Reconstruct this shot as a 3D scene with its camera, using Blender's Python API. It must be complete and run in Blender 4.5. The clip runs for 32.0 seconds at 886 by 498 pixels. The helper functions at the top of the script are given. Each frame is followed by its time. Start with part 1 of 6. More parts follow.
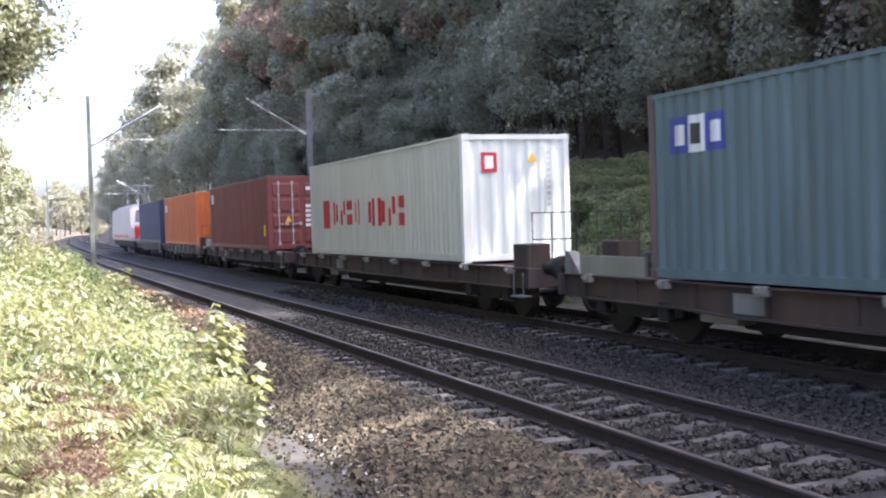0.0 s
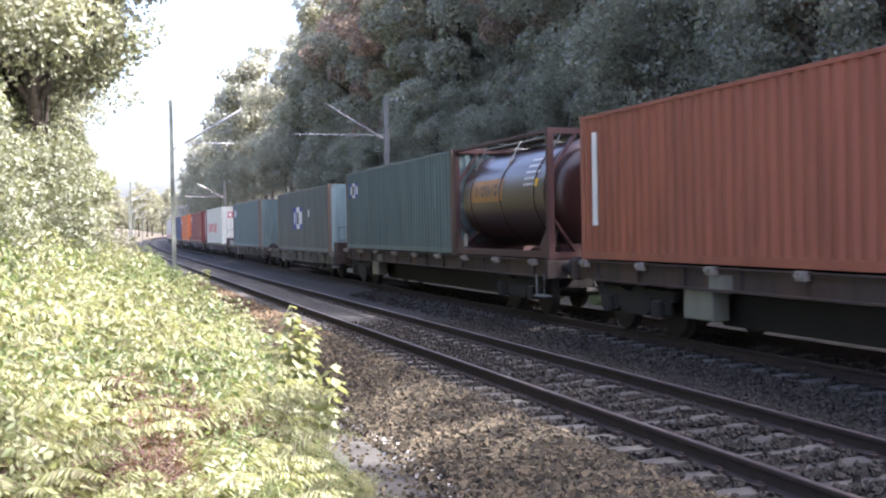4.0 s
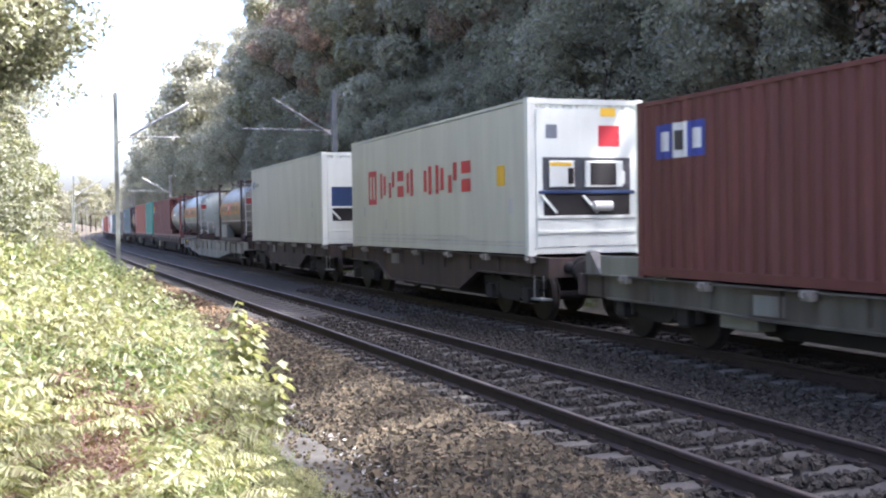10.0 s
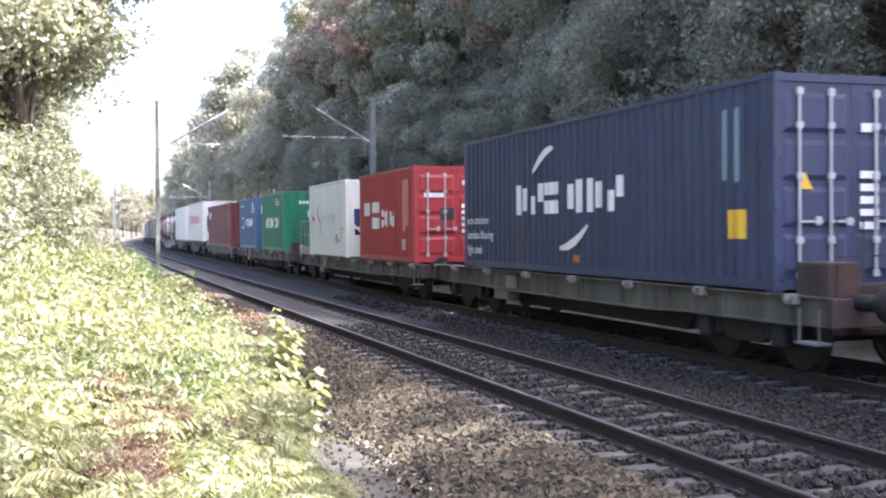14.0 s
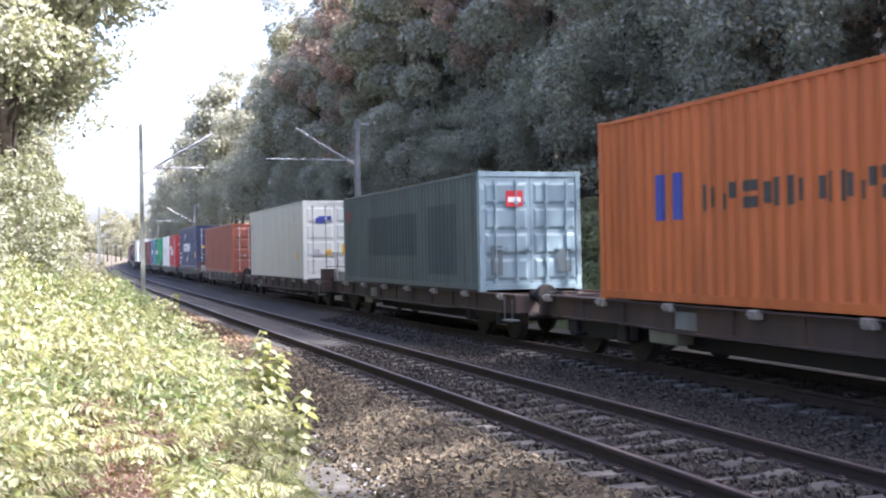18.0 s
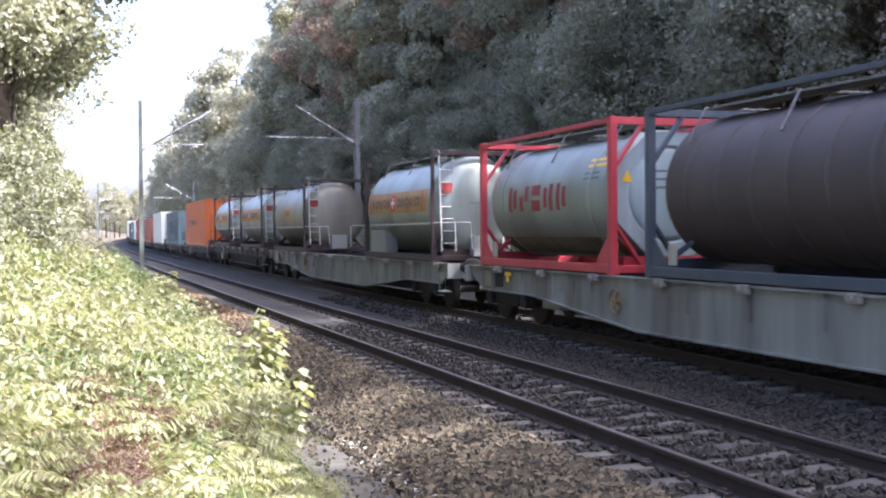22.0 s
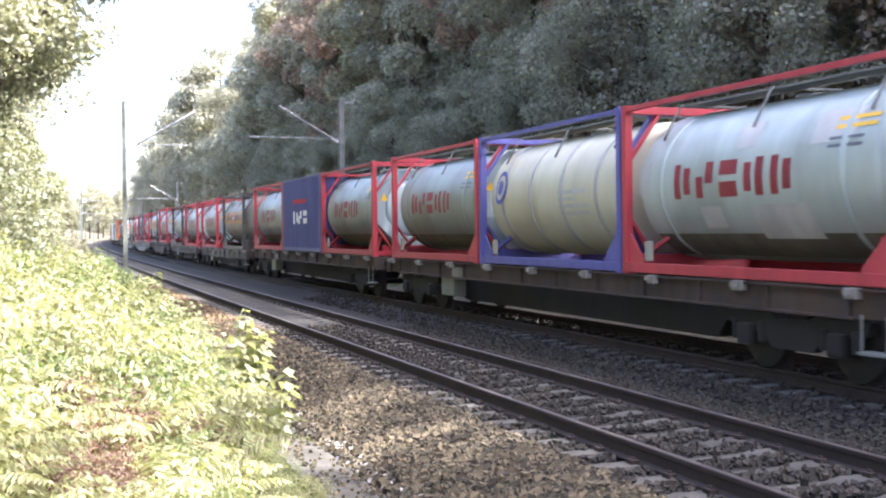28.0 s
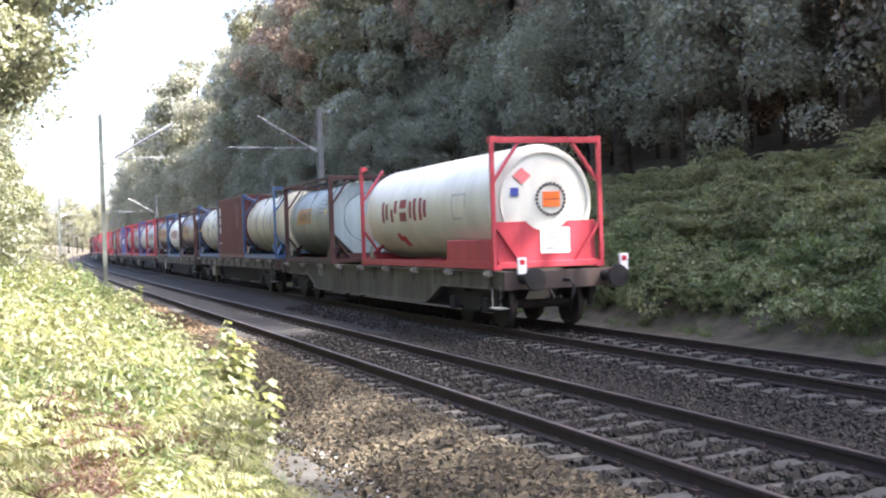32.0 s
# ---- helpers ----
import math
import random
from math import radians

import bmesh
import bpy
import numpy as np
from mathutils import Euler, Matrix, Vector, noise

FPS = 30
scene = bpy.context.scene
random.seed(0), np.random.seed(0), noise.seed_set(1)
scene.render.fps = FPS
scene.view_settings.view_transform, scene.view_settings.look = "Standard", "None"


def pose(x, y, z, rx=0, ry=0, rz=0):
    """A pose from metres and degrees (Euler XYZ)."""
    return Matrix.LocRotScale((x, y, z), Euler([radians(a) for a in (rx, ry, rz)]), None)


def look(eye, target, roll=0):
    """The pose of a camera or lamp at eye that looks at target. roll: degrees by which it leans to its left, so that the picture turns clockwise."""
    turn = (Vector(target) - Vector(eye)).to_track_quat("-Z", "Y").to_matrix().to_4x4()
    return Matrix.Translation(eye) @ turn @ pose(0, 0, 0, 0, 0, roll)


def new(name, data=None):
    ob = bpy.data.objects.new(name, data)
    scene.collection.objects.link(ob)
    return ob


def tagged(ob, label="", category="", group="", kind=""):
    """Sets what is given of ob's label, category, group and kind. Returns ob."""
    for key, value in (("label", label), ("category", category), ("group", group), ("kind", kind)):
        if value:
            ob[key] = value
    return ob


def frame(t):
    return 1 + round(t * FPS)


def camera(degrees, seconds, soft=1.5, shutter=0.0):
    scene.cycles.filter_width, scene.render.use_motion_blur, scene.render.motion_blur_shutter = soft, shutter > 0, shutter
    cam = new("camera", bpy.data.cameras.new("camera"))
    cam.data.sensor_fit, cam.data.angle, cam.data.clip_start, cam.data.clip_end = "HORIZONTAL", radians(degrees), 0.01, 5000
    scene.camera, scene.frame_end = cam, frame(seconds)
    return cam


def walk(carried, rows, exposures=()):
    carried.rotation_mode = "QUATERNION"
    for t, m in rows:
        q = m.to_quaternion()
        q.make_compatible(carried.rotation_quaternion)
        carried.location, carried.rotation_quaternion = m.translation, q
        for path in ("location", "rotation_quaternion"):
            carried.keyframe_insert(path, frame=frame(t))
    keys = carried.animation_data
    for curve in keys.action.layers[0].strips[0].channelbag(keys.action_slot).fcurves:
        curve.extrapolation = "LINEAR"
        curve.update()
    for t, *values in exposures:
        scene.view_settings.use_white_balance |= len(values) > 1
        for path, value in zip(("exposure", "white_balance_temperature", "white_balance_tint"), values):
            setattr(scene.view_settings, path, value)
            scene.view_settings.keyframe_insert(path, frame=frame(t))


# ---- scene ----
cam = camera(43.1, 32.0, soft=2.1, shutter=0.12)
EYE = 1.88
# seconds, yaw, pitch, roll: a hand-held camera on one spot beside the line
ROWS = [
    (0, -21.29, -1.48, 1.70), (0.5, -20.58, -0.98, 1.63), (1, -19.43, -0.89, 1.84), (1.5, -18.74, -1.17, 1.87), (2, -17.51, -1.39, 1.70),
    (2.5, -17.03, -1.54, 1.54), (3, -17.31, -1.45, 1.34), (3.5, -17.32, -1.12, 1.12), (5.5, -17.97, -1.40, 1.22), (6, -18.10, -1.57, 1.12),
    (6.5, -18.29, -1.62, 0.93), (7, -18.88, -2.04, 1.37), (7.5, -18.90, -1.29, 1.09), (8, -18.85, -0.72, 0.87), (8.5, -18.95, -1.05, 0.99),
    (9, -19.23, -1.12, 1.13), (9.5, -19.46, -1.22, 1.04), (10, -20.10, -1.37, 0.81), (10.5, -21.70, -1.32, 1.08), (11, -21.82, -1.24, 1.25),
    (11.5, -21.17, -1.20, 1.21), (12, -21.02, -1.01, 1.29), (12.5, -21.27, -1.48, 1.61), (13, -21.33, -1.68, 0.82), (13.5, -19.46, -1.35, 0.56),
    (14, -18.19, -0.93, 0.39), (14.5, -18.55, -0.71, 0.84), (16.5, -18.07, -0.69, 1.25), (17, -18.71, -0.58, 1.12), (17.5, -19.02, -0.19, 1.48),
    (18, -18.92, 0.12, 1.04), (18.5, -18.78, -0.78, 0.55), (19, -19.35, -1.03, -0.33), (19.5, -20.86, -1.30, -0.10), (20, -19.93, -1.53, 0.54),
    (20.5, -17.76, -1.61, 0.41), (21, -18.09, -1.24, -0.02), (21.5, -18.89, -0.69, 0.42), (22, -18.98, -0.91, 0.40), (22.5, -18.72, -1.24, 0.35),
    (23, -19.08, -1.41, 0.53), (23.5, -20.09, -1.44, 0.82), (24, -20.28, -0.50, 0.66), (24.5, -20.48, -0.51, 1.27), (25, -20.93, -0.72, 1.64),
    (25.5, -21.94, -0.92, 1.59), (27.5, -21.47, -0.78, 0.90), (28, -19.75, -0.94, 0.67), (28.5, -18.45, -1.17, 0.69), (29, -18.81, -0.46, 0.78),
    (29.5, -18.96, -0.01, 0.97), (30, -19.20, -0.12, 0.95), (30.5, -19.40, -0.28, 1.16), (31, -19.78, -0.42, 1.23), (31.5, -20.50, -0.43, 1.49),
    (32, -20.73, -0.62, 1.90),
]
walk(cam, [(t, pose(0, 0, EYE, 90 + pitch, roll, yaw)) for t, yaw, pitch, roll in ROWS],
     [(0.0, 2.6, 5930, 20.0), (3.5, 2.58, 5950, 20.0), (5.5, 2.54, 5880, 22.0), (11.0, 2.52, 5880, 20.0), (13.0, 2.8, 5880, 20.0), (14.0, 2.83, 5880, 21.0), (17.0, 2.68, 5880, 21.5), (19.0, 2.56, 5880, 21.5), (25.5, 2.58, 5930, 21.0), (28.0, 3.02, 6150, 16.5), (29.0, 2.92, 6150, 17.5), (30.0, 2.66, 6150, 16.5), (31.0, 2.68, 6180, 16.5), (32.0, 2.72, 6180, 15.5)])

# ---- sky, sun, exposure ----
SUN_EL, SUN_AZ = 51.0, 123.0     # degrees above the ground; from the line's direction round to the right
world = bpy.data.worlds.new("sky")
scene.world = world
world.use_nodes = True
wn = world.node_tree.nodes
sky = wn.new("ShaderNodeTexSky")
sky.sky_type = "NISHITA"
sky.sun_disc = False
sky.sun_elevation = radians(SUN_EL)
sky.sun_rotation = radians(SUN_AZ)
sky.air_density, sky.dust_density, sky.ozone_density = 0.8, 4.6, 0.0
wn["Background"].inputs["Strength"].default_value = 0.15
world.node_tree.links.new(sky.outputs[0], wn["Background"].inputs["Color"])
sun_data = bpy.data.lights.new("sun", "SUN")
sun_data.energy, sun_data.angle, sun_data.color = 4.0, radians(0.6), (1.0, 0.95, 0.86)
sun = new("sun", sun_data)
sun_way = Vector((math.sin(radians(SUN_AZ)) * math.cos(radians(SUN_EL)), math.cos(radians(SUN_AZ)) * math.cos(radians(SUN_EL)), math.sin(radians(SUN_EL))))
sun.matrix_basis = look(sun_way * 120, (0, 0, 0))

# ---- mesh helpers ----
XN, XF = 5.66, 9.87          # centre lines of the near and the far track
BEND_Y, BEND_R = 40.0, 4000.0
MESHES = {}


def bend(y):
    """How far the line has curved to the right at y."""
    return max(0.0, y - BEND_Y) ** 2 / (2 * BEND_R)


def heading(y):
    return -math.degrees(math.atan(max(0.0, y - BEND_Y) / BEND_R))


def to_mesh(name, bm, mat, smooth=False):
    me = bpy.data.meshes.new(name)
    bm.to_mesh(me)
    bm.free()
    if smooth:
        me.polygons.foreach_set("use_smooth", [True] * len(me.polygons))
    if mat:
        me.materials.append(mat)
    return me


def part(name, bm, mat, parent=None, label="", smooth=False):
    ob = new(name, to_mesh(name, bm, mat, smooth))
    ob.parent = parent
    return tagged(ob, label)


def shared(key, name, make, mat, parent=None, smooth=False, at=None, label=""):
    """A mesh made once per shape and material; an object of its own each time."""
    key = (key, mat.name)
    if key not in MESHES:
        bm = bmesh.new()
        make(bm)
        MESHES[key] = to_mesh(name, bm, mat, smooth)
    ob = new(name, MESHES[key])
    ob.parent = parent
    if at is not None:
        ob.matrix_basis = at
    return tagged(ob, label)


def np_mesh(name, verts, faces, mat, smooth=False):
    me = bpy.data.meshes.new(name)
    me.from_pydata(verts.tolist() if hasattr(verts, "tolist") else verts, [], faces.tolist() if hasattr(faces, "tolist") else faces)
    if smooth:
        me.polygons.foreach_set("use_smooth", [True] * len(me.polygons))
    me.materials.append(mat)
    return me


def empty(name, label, category, group="", kind=""):
    ob = new(name)
    return tagged(ob, label, category, group, kind)


def box(bm, x0, x1, y0, y1, z0, z1, bevel=0.0):
    vs = [bm.verts.new((x, y, z)) for x in (x0, x1) for y in (y0, y1) for z in (z0, z1)]
    fs = [bm.faces.new([vs[i] for i in f]) for f in ((0, 1, 3, 2), (4, 6, 7, 5), (0, 4, 5, 1), (2, 3, 7, 6), (0, 2, 6, 4), (1, 5, 7, 3))]
    if bevel:
        bmesh.ops.bevel(bm, geom=list({e for f in fs for e in f.edges}), offset=bevel, segments=2, affect="EDGES", profile=0.6)


def tube(bm, points, radii, sides=8, caps=True):
    """A round tube through points, with a radius for each."""
    rings = []
    pts = [Vector(p) for p in points]
    for i, p in enumerate(pts):
        d = (pts[min(i + 1, len(pts) - 1)] - pts[max(i - 1, 0)]).normalized()
        a = d.orthogonal().normalized()
        if abs(d.z) < 0.9:
            a = d.cross(Vector((0, 0, 1))).normalized()
        b = d.cross(a)
        r = radii[i] if isinstance(radii, (list, tuple)) else radii
        rings.append([bm.verts.new(p + r * (math.cos(k * 2 * math.pi / sides) * a + math.sin(k * 2 * math.pi / sides) * b)) for k in range(sides)])
    for a, b in zip(rings, rings[1:]):
        for k in range(sides):
            bm.faces.new((a[k], a[(k + 1) % sides], b[(k + 1) % sides], b[k]))
    if caps:
        bm.faces.new(rings[0][::-1])
        bm.faces.new(rings[-1])


def beam(bm, a, b, w, h):
    """A square bar from a to b, w wide and h high."""
    a, b = Vector(a), Vector(b)
    d = (b - a).normalized()
    s = d.cross(Vector((0, 0, 1)))
    s = Vector((1, 0, 0)) if s.length < 1e-3 else s.normalized()
    u = s.cross(d)
    vs = [bm.verts.new(p + i * w / 2 * s + j * h / 2 * u) for p in (a, b) for i, j in ((-1, -1), (1, -1), (1, 1), (-1, 1))]
    for f in ((3, 2, 1, 0), (4, 5, 6, 7), (0, 1, 5, 4), (1, 2, 6, 5), (2, 3, 7, 6), (3, 0, 4, 7)):
        bm.faces.new([vs[i] for i in f])


def prism(bm, outline, x0, x1):
    """The outline of (y, z) points, drawn out from x0 to x1."""
    a = [bm.verts.new((x0, y, z)) for y, z in outline]
    b = [bm.verts.new((x1, y, z)) for y, z in outline]
    n = len(a)
    bm.faces.new(a)
    bm.faces.new(b[::-1])
    for i in range(n):
        bm.faces.new((a[i], b[i], b[(i + 1) % n], a[(i + 1) % n]))


def lathe(bm, profile, centre, sides=40, axis="y"):
    """A body of revolution about the y or x axis: profile of (along, radius)."""
    rings = []
    for s, r in profile:
        ring = []
        for k in range(sides):
            c, q = r * math.cos(2 * math.pi * k / sides), r * math.sin(2 * math.pi * k / sides)
            p = (c, s, q) if axis == "y" else (s, c, q)
            ring.append(bm.verts.new((p[0] + centre[0], p[1] + centre[1], p[2] + centre[2])))
        rings.append(ring)
    for a, b in zip(rings, rings[1:]):
        for k in range(sides):
            bm.faces.new((a[k], b[k], b[(k + 1) % sides], a[(k + 1) % sides]))
    bm.faces.new(rings[0])
    bm.faces.new(rings[-1][::-1])


# ---- materials ----
def material(name, colour, rough=0.6, metal=0.0, vary=0.15, grain=6.0, dirt=0.0, dirt_colour=(0.09, 0.06, 0.045), bump=0.0, bump_scale=60.0,
             rand=0.0, translucent=None, streak=1.0, spec=0.5, island=False):
    """A painted, rusty, stony or leafy surface: colour varied at two scales, with dirt patches and fine relief."""
    m = bpy.data.materials.new(name)
    m.use_nodes = True
    nt = m.node_tree
    nd, lk = nt.nodes, nt.links
    bs = nd["Principled BSDF"]
    bs.inputs["Roughness"].default_value = rough
    bs.inputs["Metallic"].default_value = metal
    bs.inputs["Specular IOR Level"].default_value = spec
    co = nd.new("ShaderNodeTexCoord")
    mp = nd.new("ShaderNodeMapping")
    mp.inputs["Scale"].default_value = (1, 1, streak)
    lk.new(co.outputs["Object"], mp.inputs["Vector"])
    src = mp.outputs["Vector"]

    def noise_tex(scale, detail=4.0):
        n = nd.new("ShaderNodeTexNoise")
        n.inputs["Scale"].default_value = scale
        n.inputs["Detail"].default_value = detail
        lk.new(src, n.inputs["Vector"])
        return n.outputs["Fac"]

    def mix(a, b, fac, kind="MIX"):
        n = nd.new("ShaderNodeMix")
        n.data_type, n.blend_type = "RGBA", kind
        for sock, v in ((n.inputs[6], a), (n.inputs[7], b), (n.inputs[0], fac)):
            if hasattr(v, "links"):
                lk.new(v, sock)
            else:
                sock.default_value = v if not isinstance(v, tuple) else (*v, 1)
        return n.outputs[2]

    def ramp(v, lo, hi, top=1.0):
        n = nd.new("ShaderNodeMapRange")
        n.inputs["From Min"].default_value, n.inputs["From Max"].default_value = lo, hi
        n.inputs["To Max"].default_value = top
        lk.new(v, n.inputs["Value"])
        return n.outputs["Result"]

    dark = tuple(c * (1 - 2 * vary) for c in colour)
    light = tuple(min(1, c * (1 + 1.2 * vary)) for c in colour)
    col = mix(dark, light, ramp(noise_tex(grain), 0.25, 0.75))
    col = mix(col, tuple(c * 0.6 for c in colour), ramp(noise_tex(grain * 0.17, 2), 0.5, 0.85, vary * 2))
    if dirt:
        col = mix(col, dirt_colour, ramp(noise_tex(grain * 0.45, 8), 0.62 - 0.25 * dirt, 0.85 - 0.1 * dirt, min(1, dirt * 1.6)))
    if rand:
        if island:
            g = nd.new("ShaderNodeNewGeometry")
            rv = g.outputs["Random Per Island"]
        else:
            g = nd.new("ShaderNodeObjectInfo")
            rv = g.outputs["Random"]
        hs = nd.new("ShaderNodeHueSaturation")
        lk.new(ramp(rv, 0, 1, 2 * rand), hs.inputs["Value"])
        ad = nd.new("ShaderNodeMath")
        ad.operation = "ADD"
        ad.inputs[1].default_value = 1 - rand
        lk.new(hs.inputs["Value"].links[0].from_socket, ad.inputs[0])
        lk.new(ad.outputs[0], hs.inputs["Value"])
        if translucent:
            hu = nd.new("ShaderNodeMapRange")
            hu.inputs["To Min"].default_value, hu.inputs["To Max"].default_value = 0.47, 0.52
            lk.new(rv, hu.inputs["Value"])
            lk.new(hu.outputs["Result"], hs.inputs["Hue"])
        lk.new(col, hs.inputs["Color"])
        col = hs.outputs["Color"]
    lk.new(col, bs.inputs["Base Color"])
    if bump:
        b = nd.new("ShaderNodeBump")
        b.inputs["Strength"].default_value = min(1.0, bump)
        b.inputs["Distance"].default_value = 0.02
        lk.new(noise_tex(bump_scale, 6), b.inputs["Height"])
        lk.new(b.outputs["Normal"], bs.inputs["Normal"])
    if translucent:
        tr = nd.new("ShaderNodeBsdfTranslucent")
        mul = mix(col, translucent, 1.0, "MULTIPLY")
        lk.new(mul, tr.inputs["Color"])
        ms = nd.new("ShaderNodeMixShader")
        ms.inputs[0].default_value = 0.42
        lk.new(bs.outputs[0], ms.inputs[1])
        lk.new(tr.outputs[0], ms.inputs[2])
        lk.new(ms.outputs[0], nd["Material Output"].inputs["Surface"])
    return m


PAINTS = {}


def paint(name, colour, rough=0.5, dirt=0.33, vary=0.13, dirt_colour=(0.10, 0.07, 0.055)):
    if name not in PAINTS:
        PAINTS[name] = material(name, colour, rough, 0.0, vary, 3.0, dirt, dirt_colour, 0.05, 25.0, streak=0.14)
    return PAINTS[name]


M_RAIL = material("rail_steel", (0.023, 0.0135, 0.011), 0.8, 0.0, 0.2, 9, 0.4, (0.045, 0.026, 0.02))
M_RAILTOP = material("rail_head_polished", (0.085, 0.072, 0.066), 0.5, 0.6, 0.1, 12)
M_SLEEPER = material("weathered_concrete", (0.057, 0.054, 0.048), 0.9, 0, 0.14, 9, 0.35, (0.12, 0.10, 0.085), 0.4, 90, rand=0.18)
M_DUCT = material("cable_duct_concrete", (0.075, 0.071, 0.062), 0.95, 0, 0.35, 6, 0.8, (0.035, 0.032, 0.024), 0.9, 40, rand=0.12)
M_STONE_R = material("rust_brown_ballast_stone", (0.12, 0.082, 0.046), 0.9, 0, 0.2, 14, 0.25, (0.12, 0.075, 0.045), 0.3, 80, rand=0.6, island=True)
M_STONE = material("ballast_stone", (0.064, 0.051, 0.030), 0.9, 0, 0.2, 14, 0.25, (0.15, 0.09, 0.06), 0.3, 80, rand=0.75, island=True)
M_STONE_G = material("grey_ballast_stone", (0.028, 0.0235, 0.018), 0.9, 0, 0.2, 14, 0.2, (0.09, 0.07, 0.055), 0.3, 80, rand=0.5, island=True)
# far-track stone: shade beneath the train is put into this dark colour
M_STONE_D = material("under_train_shade_stone", (0.016, 0.0125, 0.010), 0.85, 0, 0.25, 14, 0.2, (0.06, 0.045, 0.035), 0.3, 80, rand=0.5, island=True)
M_STONE_W = material("pale_limestone_chip", (0.26, 0.255, 0.24), 0.9, 0, 0.2, 14, 0.2, (0.15, 0.13, 0.1), 0.3, 80, rand=0.5, island=True)
# bed colour near black, to paint the shade in gaps between stones
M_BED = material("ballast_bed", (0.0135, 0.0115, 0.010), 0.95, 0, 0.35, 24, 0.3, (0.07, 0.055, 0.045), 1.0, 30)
M_SOIL = material("forest_soil", (0.085, 0.07, 0.045), 0.95, 0, 0.35, 2.5, 0.4, (0.05, 0.06, 0.025), 1.0, 12)
M_MAST = material("mast_concrete", (0.20, 0.20, 0.19), 0.85, 0, 0.15, 2.5, 0.3, (0.16, 0.14, 0.12), 0.2, 40)
M_DARKMAST = material("dark_mast_paint", (0.12, 0.135, 0.12), 0.9, 0, 0.2, 2.5, 0.3)
M_GALV = material("galvanised_steel", (0.33, 0.34, 0.345), 0.5, 0.6, 0.12, 8)
M_BARK = material("bark", (0.085, 0.07, 0.058), 0.95, 0, 0.3, 8, 0.3, (0.05, 0.06, 0.035), 1.0, 25)
M_LEAF = material("leaf_dark", (0.26, 0.265, 0.222), 0.45, 0, 0.2, 0.5, rand=0.3, island=True, translucent=(1.6, 1.55, 1.1))
M_LEAF_B = material("leaf_brownish", (0.27, 0.235, 0.195), 0.5, 0, 0.2, 0.5, rand=0.32, island=True, translucent=(1.8, 1.35, 0.95))
M_LEAF_P = material("leaf_pale", (0.23, 0.23, 0.17), 0.45, 0, 0.2, 0.5, rand=0.32, island=True, translucent=(1.4, 1.4, 0.85))
# dark leaf for the unseen trees that shade the train and ballast
M_LEAF_D = material("leaf_of_unseen_shading_tree", (0.06, 0.075, 0.035), 0.5, 0, 0.2, 0.5, rand=0.3, island=True, translucent=(1.2, 1.4, 0.6))
M_LEAF_S = material("leaf_sunlit", (0.20, 0.215, 0.15), 0.5, 0, 0.2, 0.5, rand=0.4, island=True, translucent=(1.4, 1.4, 0.85))
M_LEAF_T = material("leaf_of_bank_tree", (0.26, 0.27, 0.20), 0.5, 0, 0.2, 0.5, rand=0.4, island=True, translucent=(1.5, 1.5, 1.05))
M_WEED = material("weed_leaf", (0.25, 0.255, 0.135), 0.45, 0, 0.2, 0.8, rand=0.4, island=True, translucent=(1.5, 1.5, 0.95))
M_WEED_G = material("green_weed_leaf", (0.15, 0.185, 0.085), 0.45, 0, 0.2, 0.8, rand=0.45, island=True, translucent=(1.5, 1.6, 0.85))
M_WEED_W = material("pale_weed_leaf", (0.28, 0.30, 0.18), 0.45, 0, 0.2, 0.8, rand=0.35, island=True, translucent=(1.5, 1.5, 0.8))
M_SLOPE = material("slope_leaf", (0.22, 0.235, 0.14), 0.5, 0, 0.2, 0.6, rand=0.45, island=True, translucent=(1.5, 1.6, 0.8))
M_WEED_R = material("dry_weed_leaf", (0.165, 0.112, 0.085), 0.6, 0, 0.2, 0.8, rand=0.4, island=True, translucent=(1.4, 1.0, 0.7))
M_STEM = material("green_stem", (0.12, 0.14, 0.05), 0.6, 0, 0.2, 10)

# ---- train: containers, tanks, wagons ----
GREY = paint("door_gear_steel", (0.45, 0.45, 0.44), 0.45, 0.2)
RAILWHITE = paint("grimy_white_rails", (0.42, 0.43, 0.42), 0.5, 0.3)
BLACK = paint("dark_underframe", (0.014, 0.012, 0.011), 0.8, 0.4, 0.2, (0.03, 0.022, 0.018))
WHITE = paint("white_marking", (0.78, 0.78, 0.75), 0.5, 0.08)
YELLOW = paint("yellow_marking", (0.80, 0.48, 0.03), 0.5, 0.08)
PERIOD, DEEP = 0.278, 0.036


def corr(y):
    """Depth of a corrugated wall at the place y along it."""
    u = (y / PERIOD) % 1.0
    if u < 0.25:
        return 0.0
    if u < 0.5:
        return DEEP * (u - 0.25) / 0.25
    if u < 0.75:
        return DEEP
    return DEEP * (1 - (u - 0.75) / 0.25)


def stops(y0, y1):
    k0, k1 = math.ceil(y0 / PERIOD * 4), math.floor(y1 / PERIOD * 4)
    ys = [y0] + [k * PERIOD / 4 for k in range(k0, k1 + 1) if y0 + 1e-4 < k * PERIOD / 4 < y1 - 1e-4] + [y1]
    return ys


def corr_wall(bm, y0, y1, z0, z1, place):
    """A corrugated sheet; place(along, depth, z) gives the point."""
    a = [(bm.verts.new(place(y, corr(y), z0)), bm.verts.new(place(y, corr(y), z1))) for y in stops(y0, y1)]
    for p, q in zip(a, a[1:]):
        bm.faces.new((p[0], q[0], q[1], p[1]))


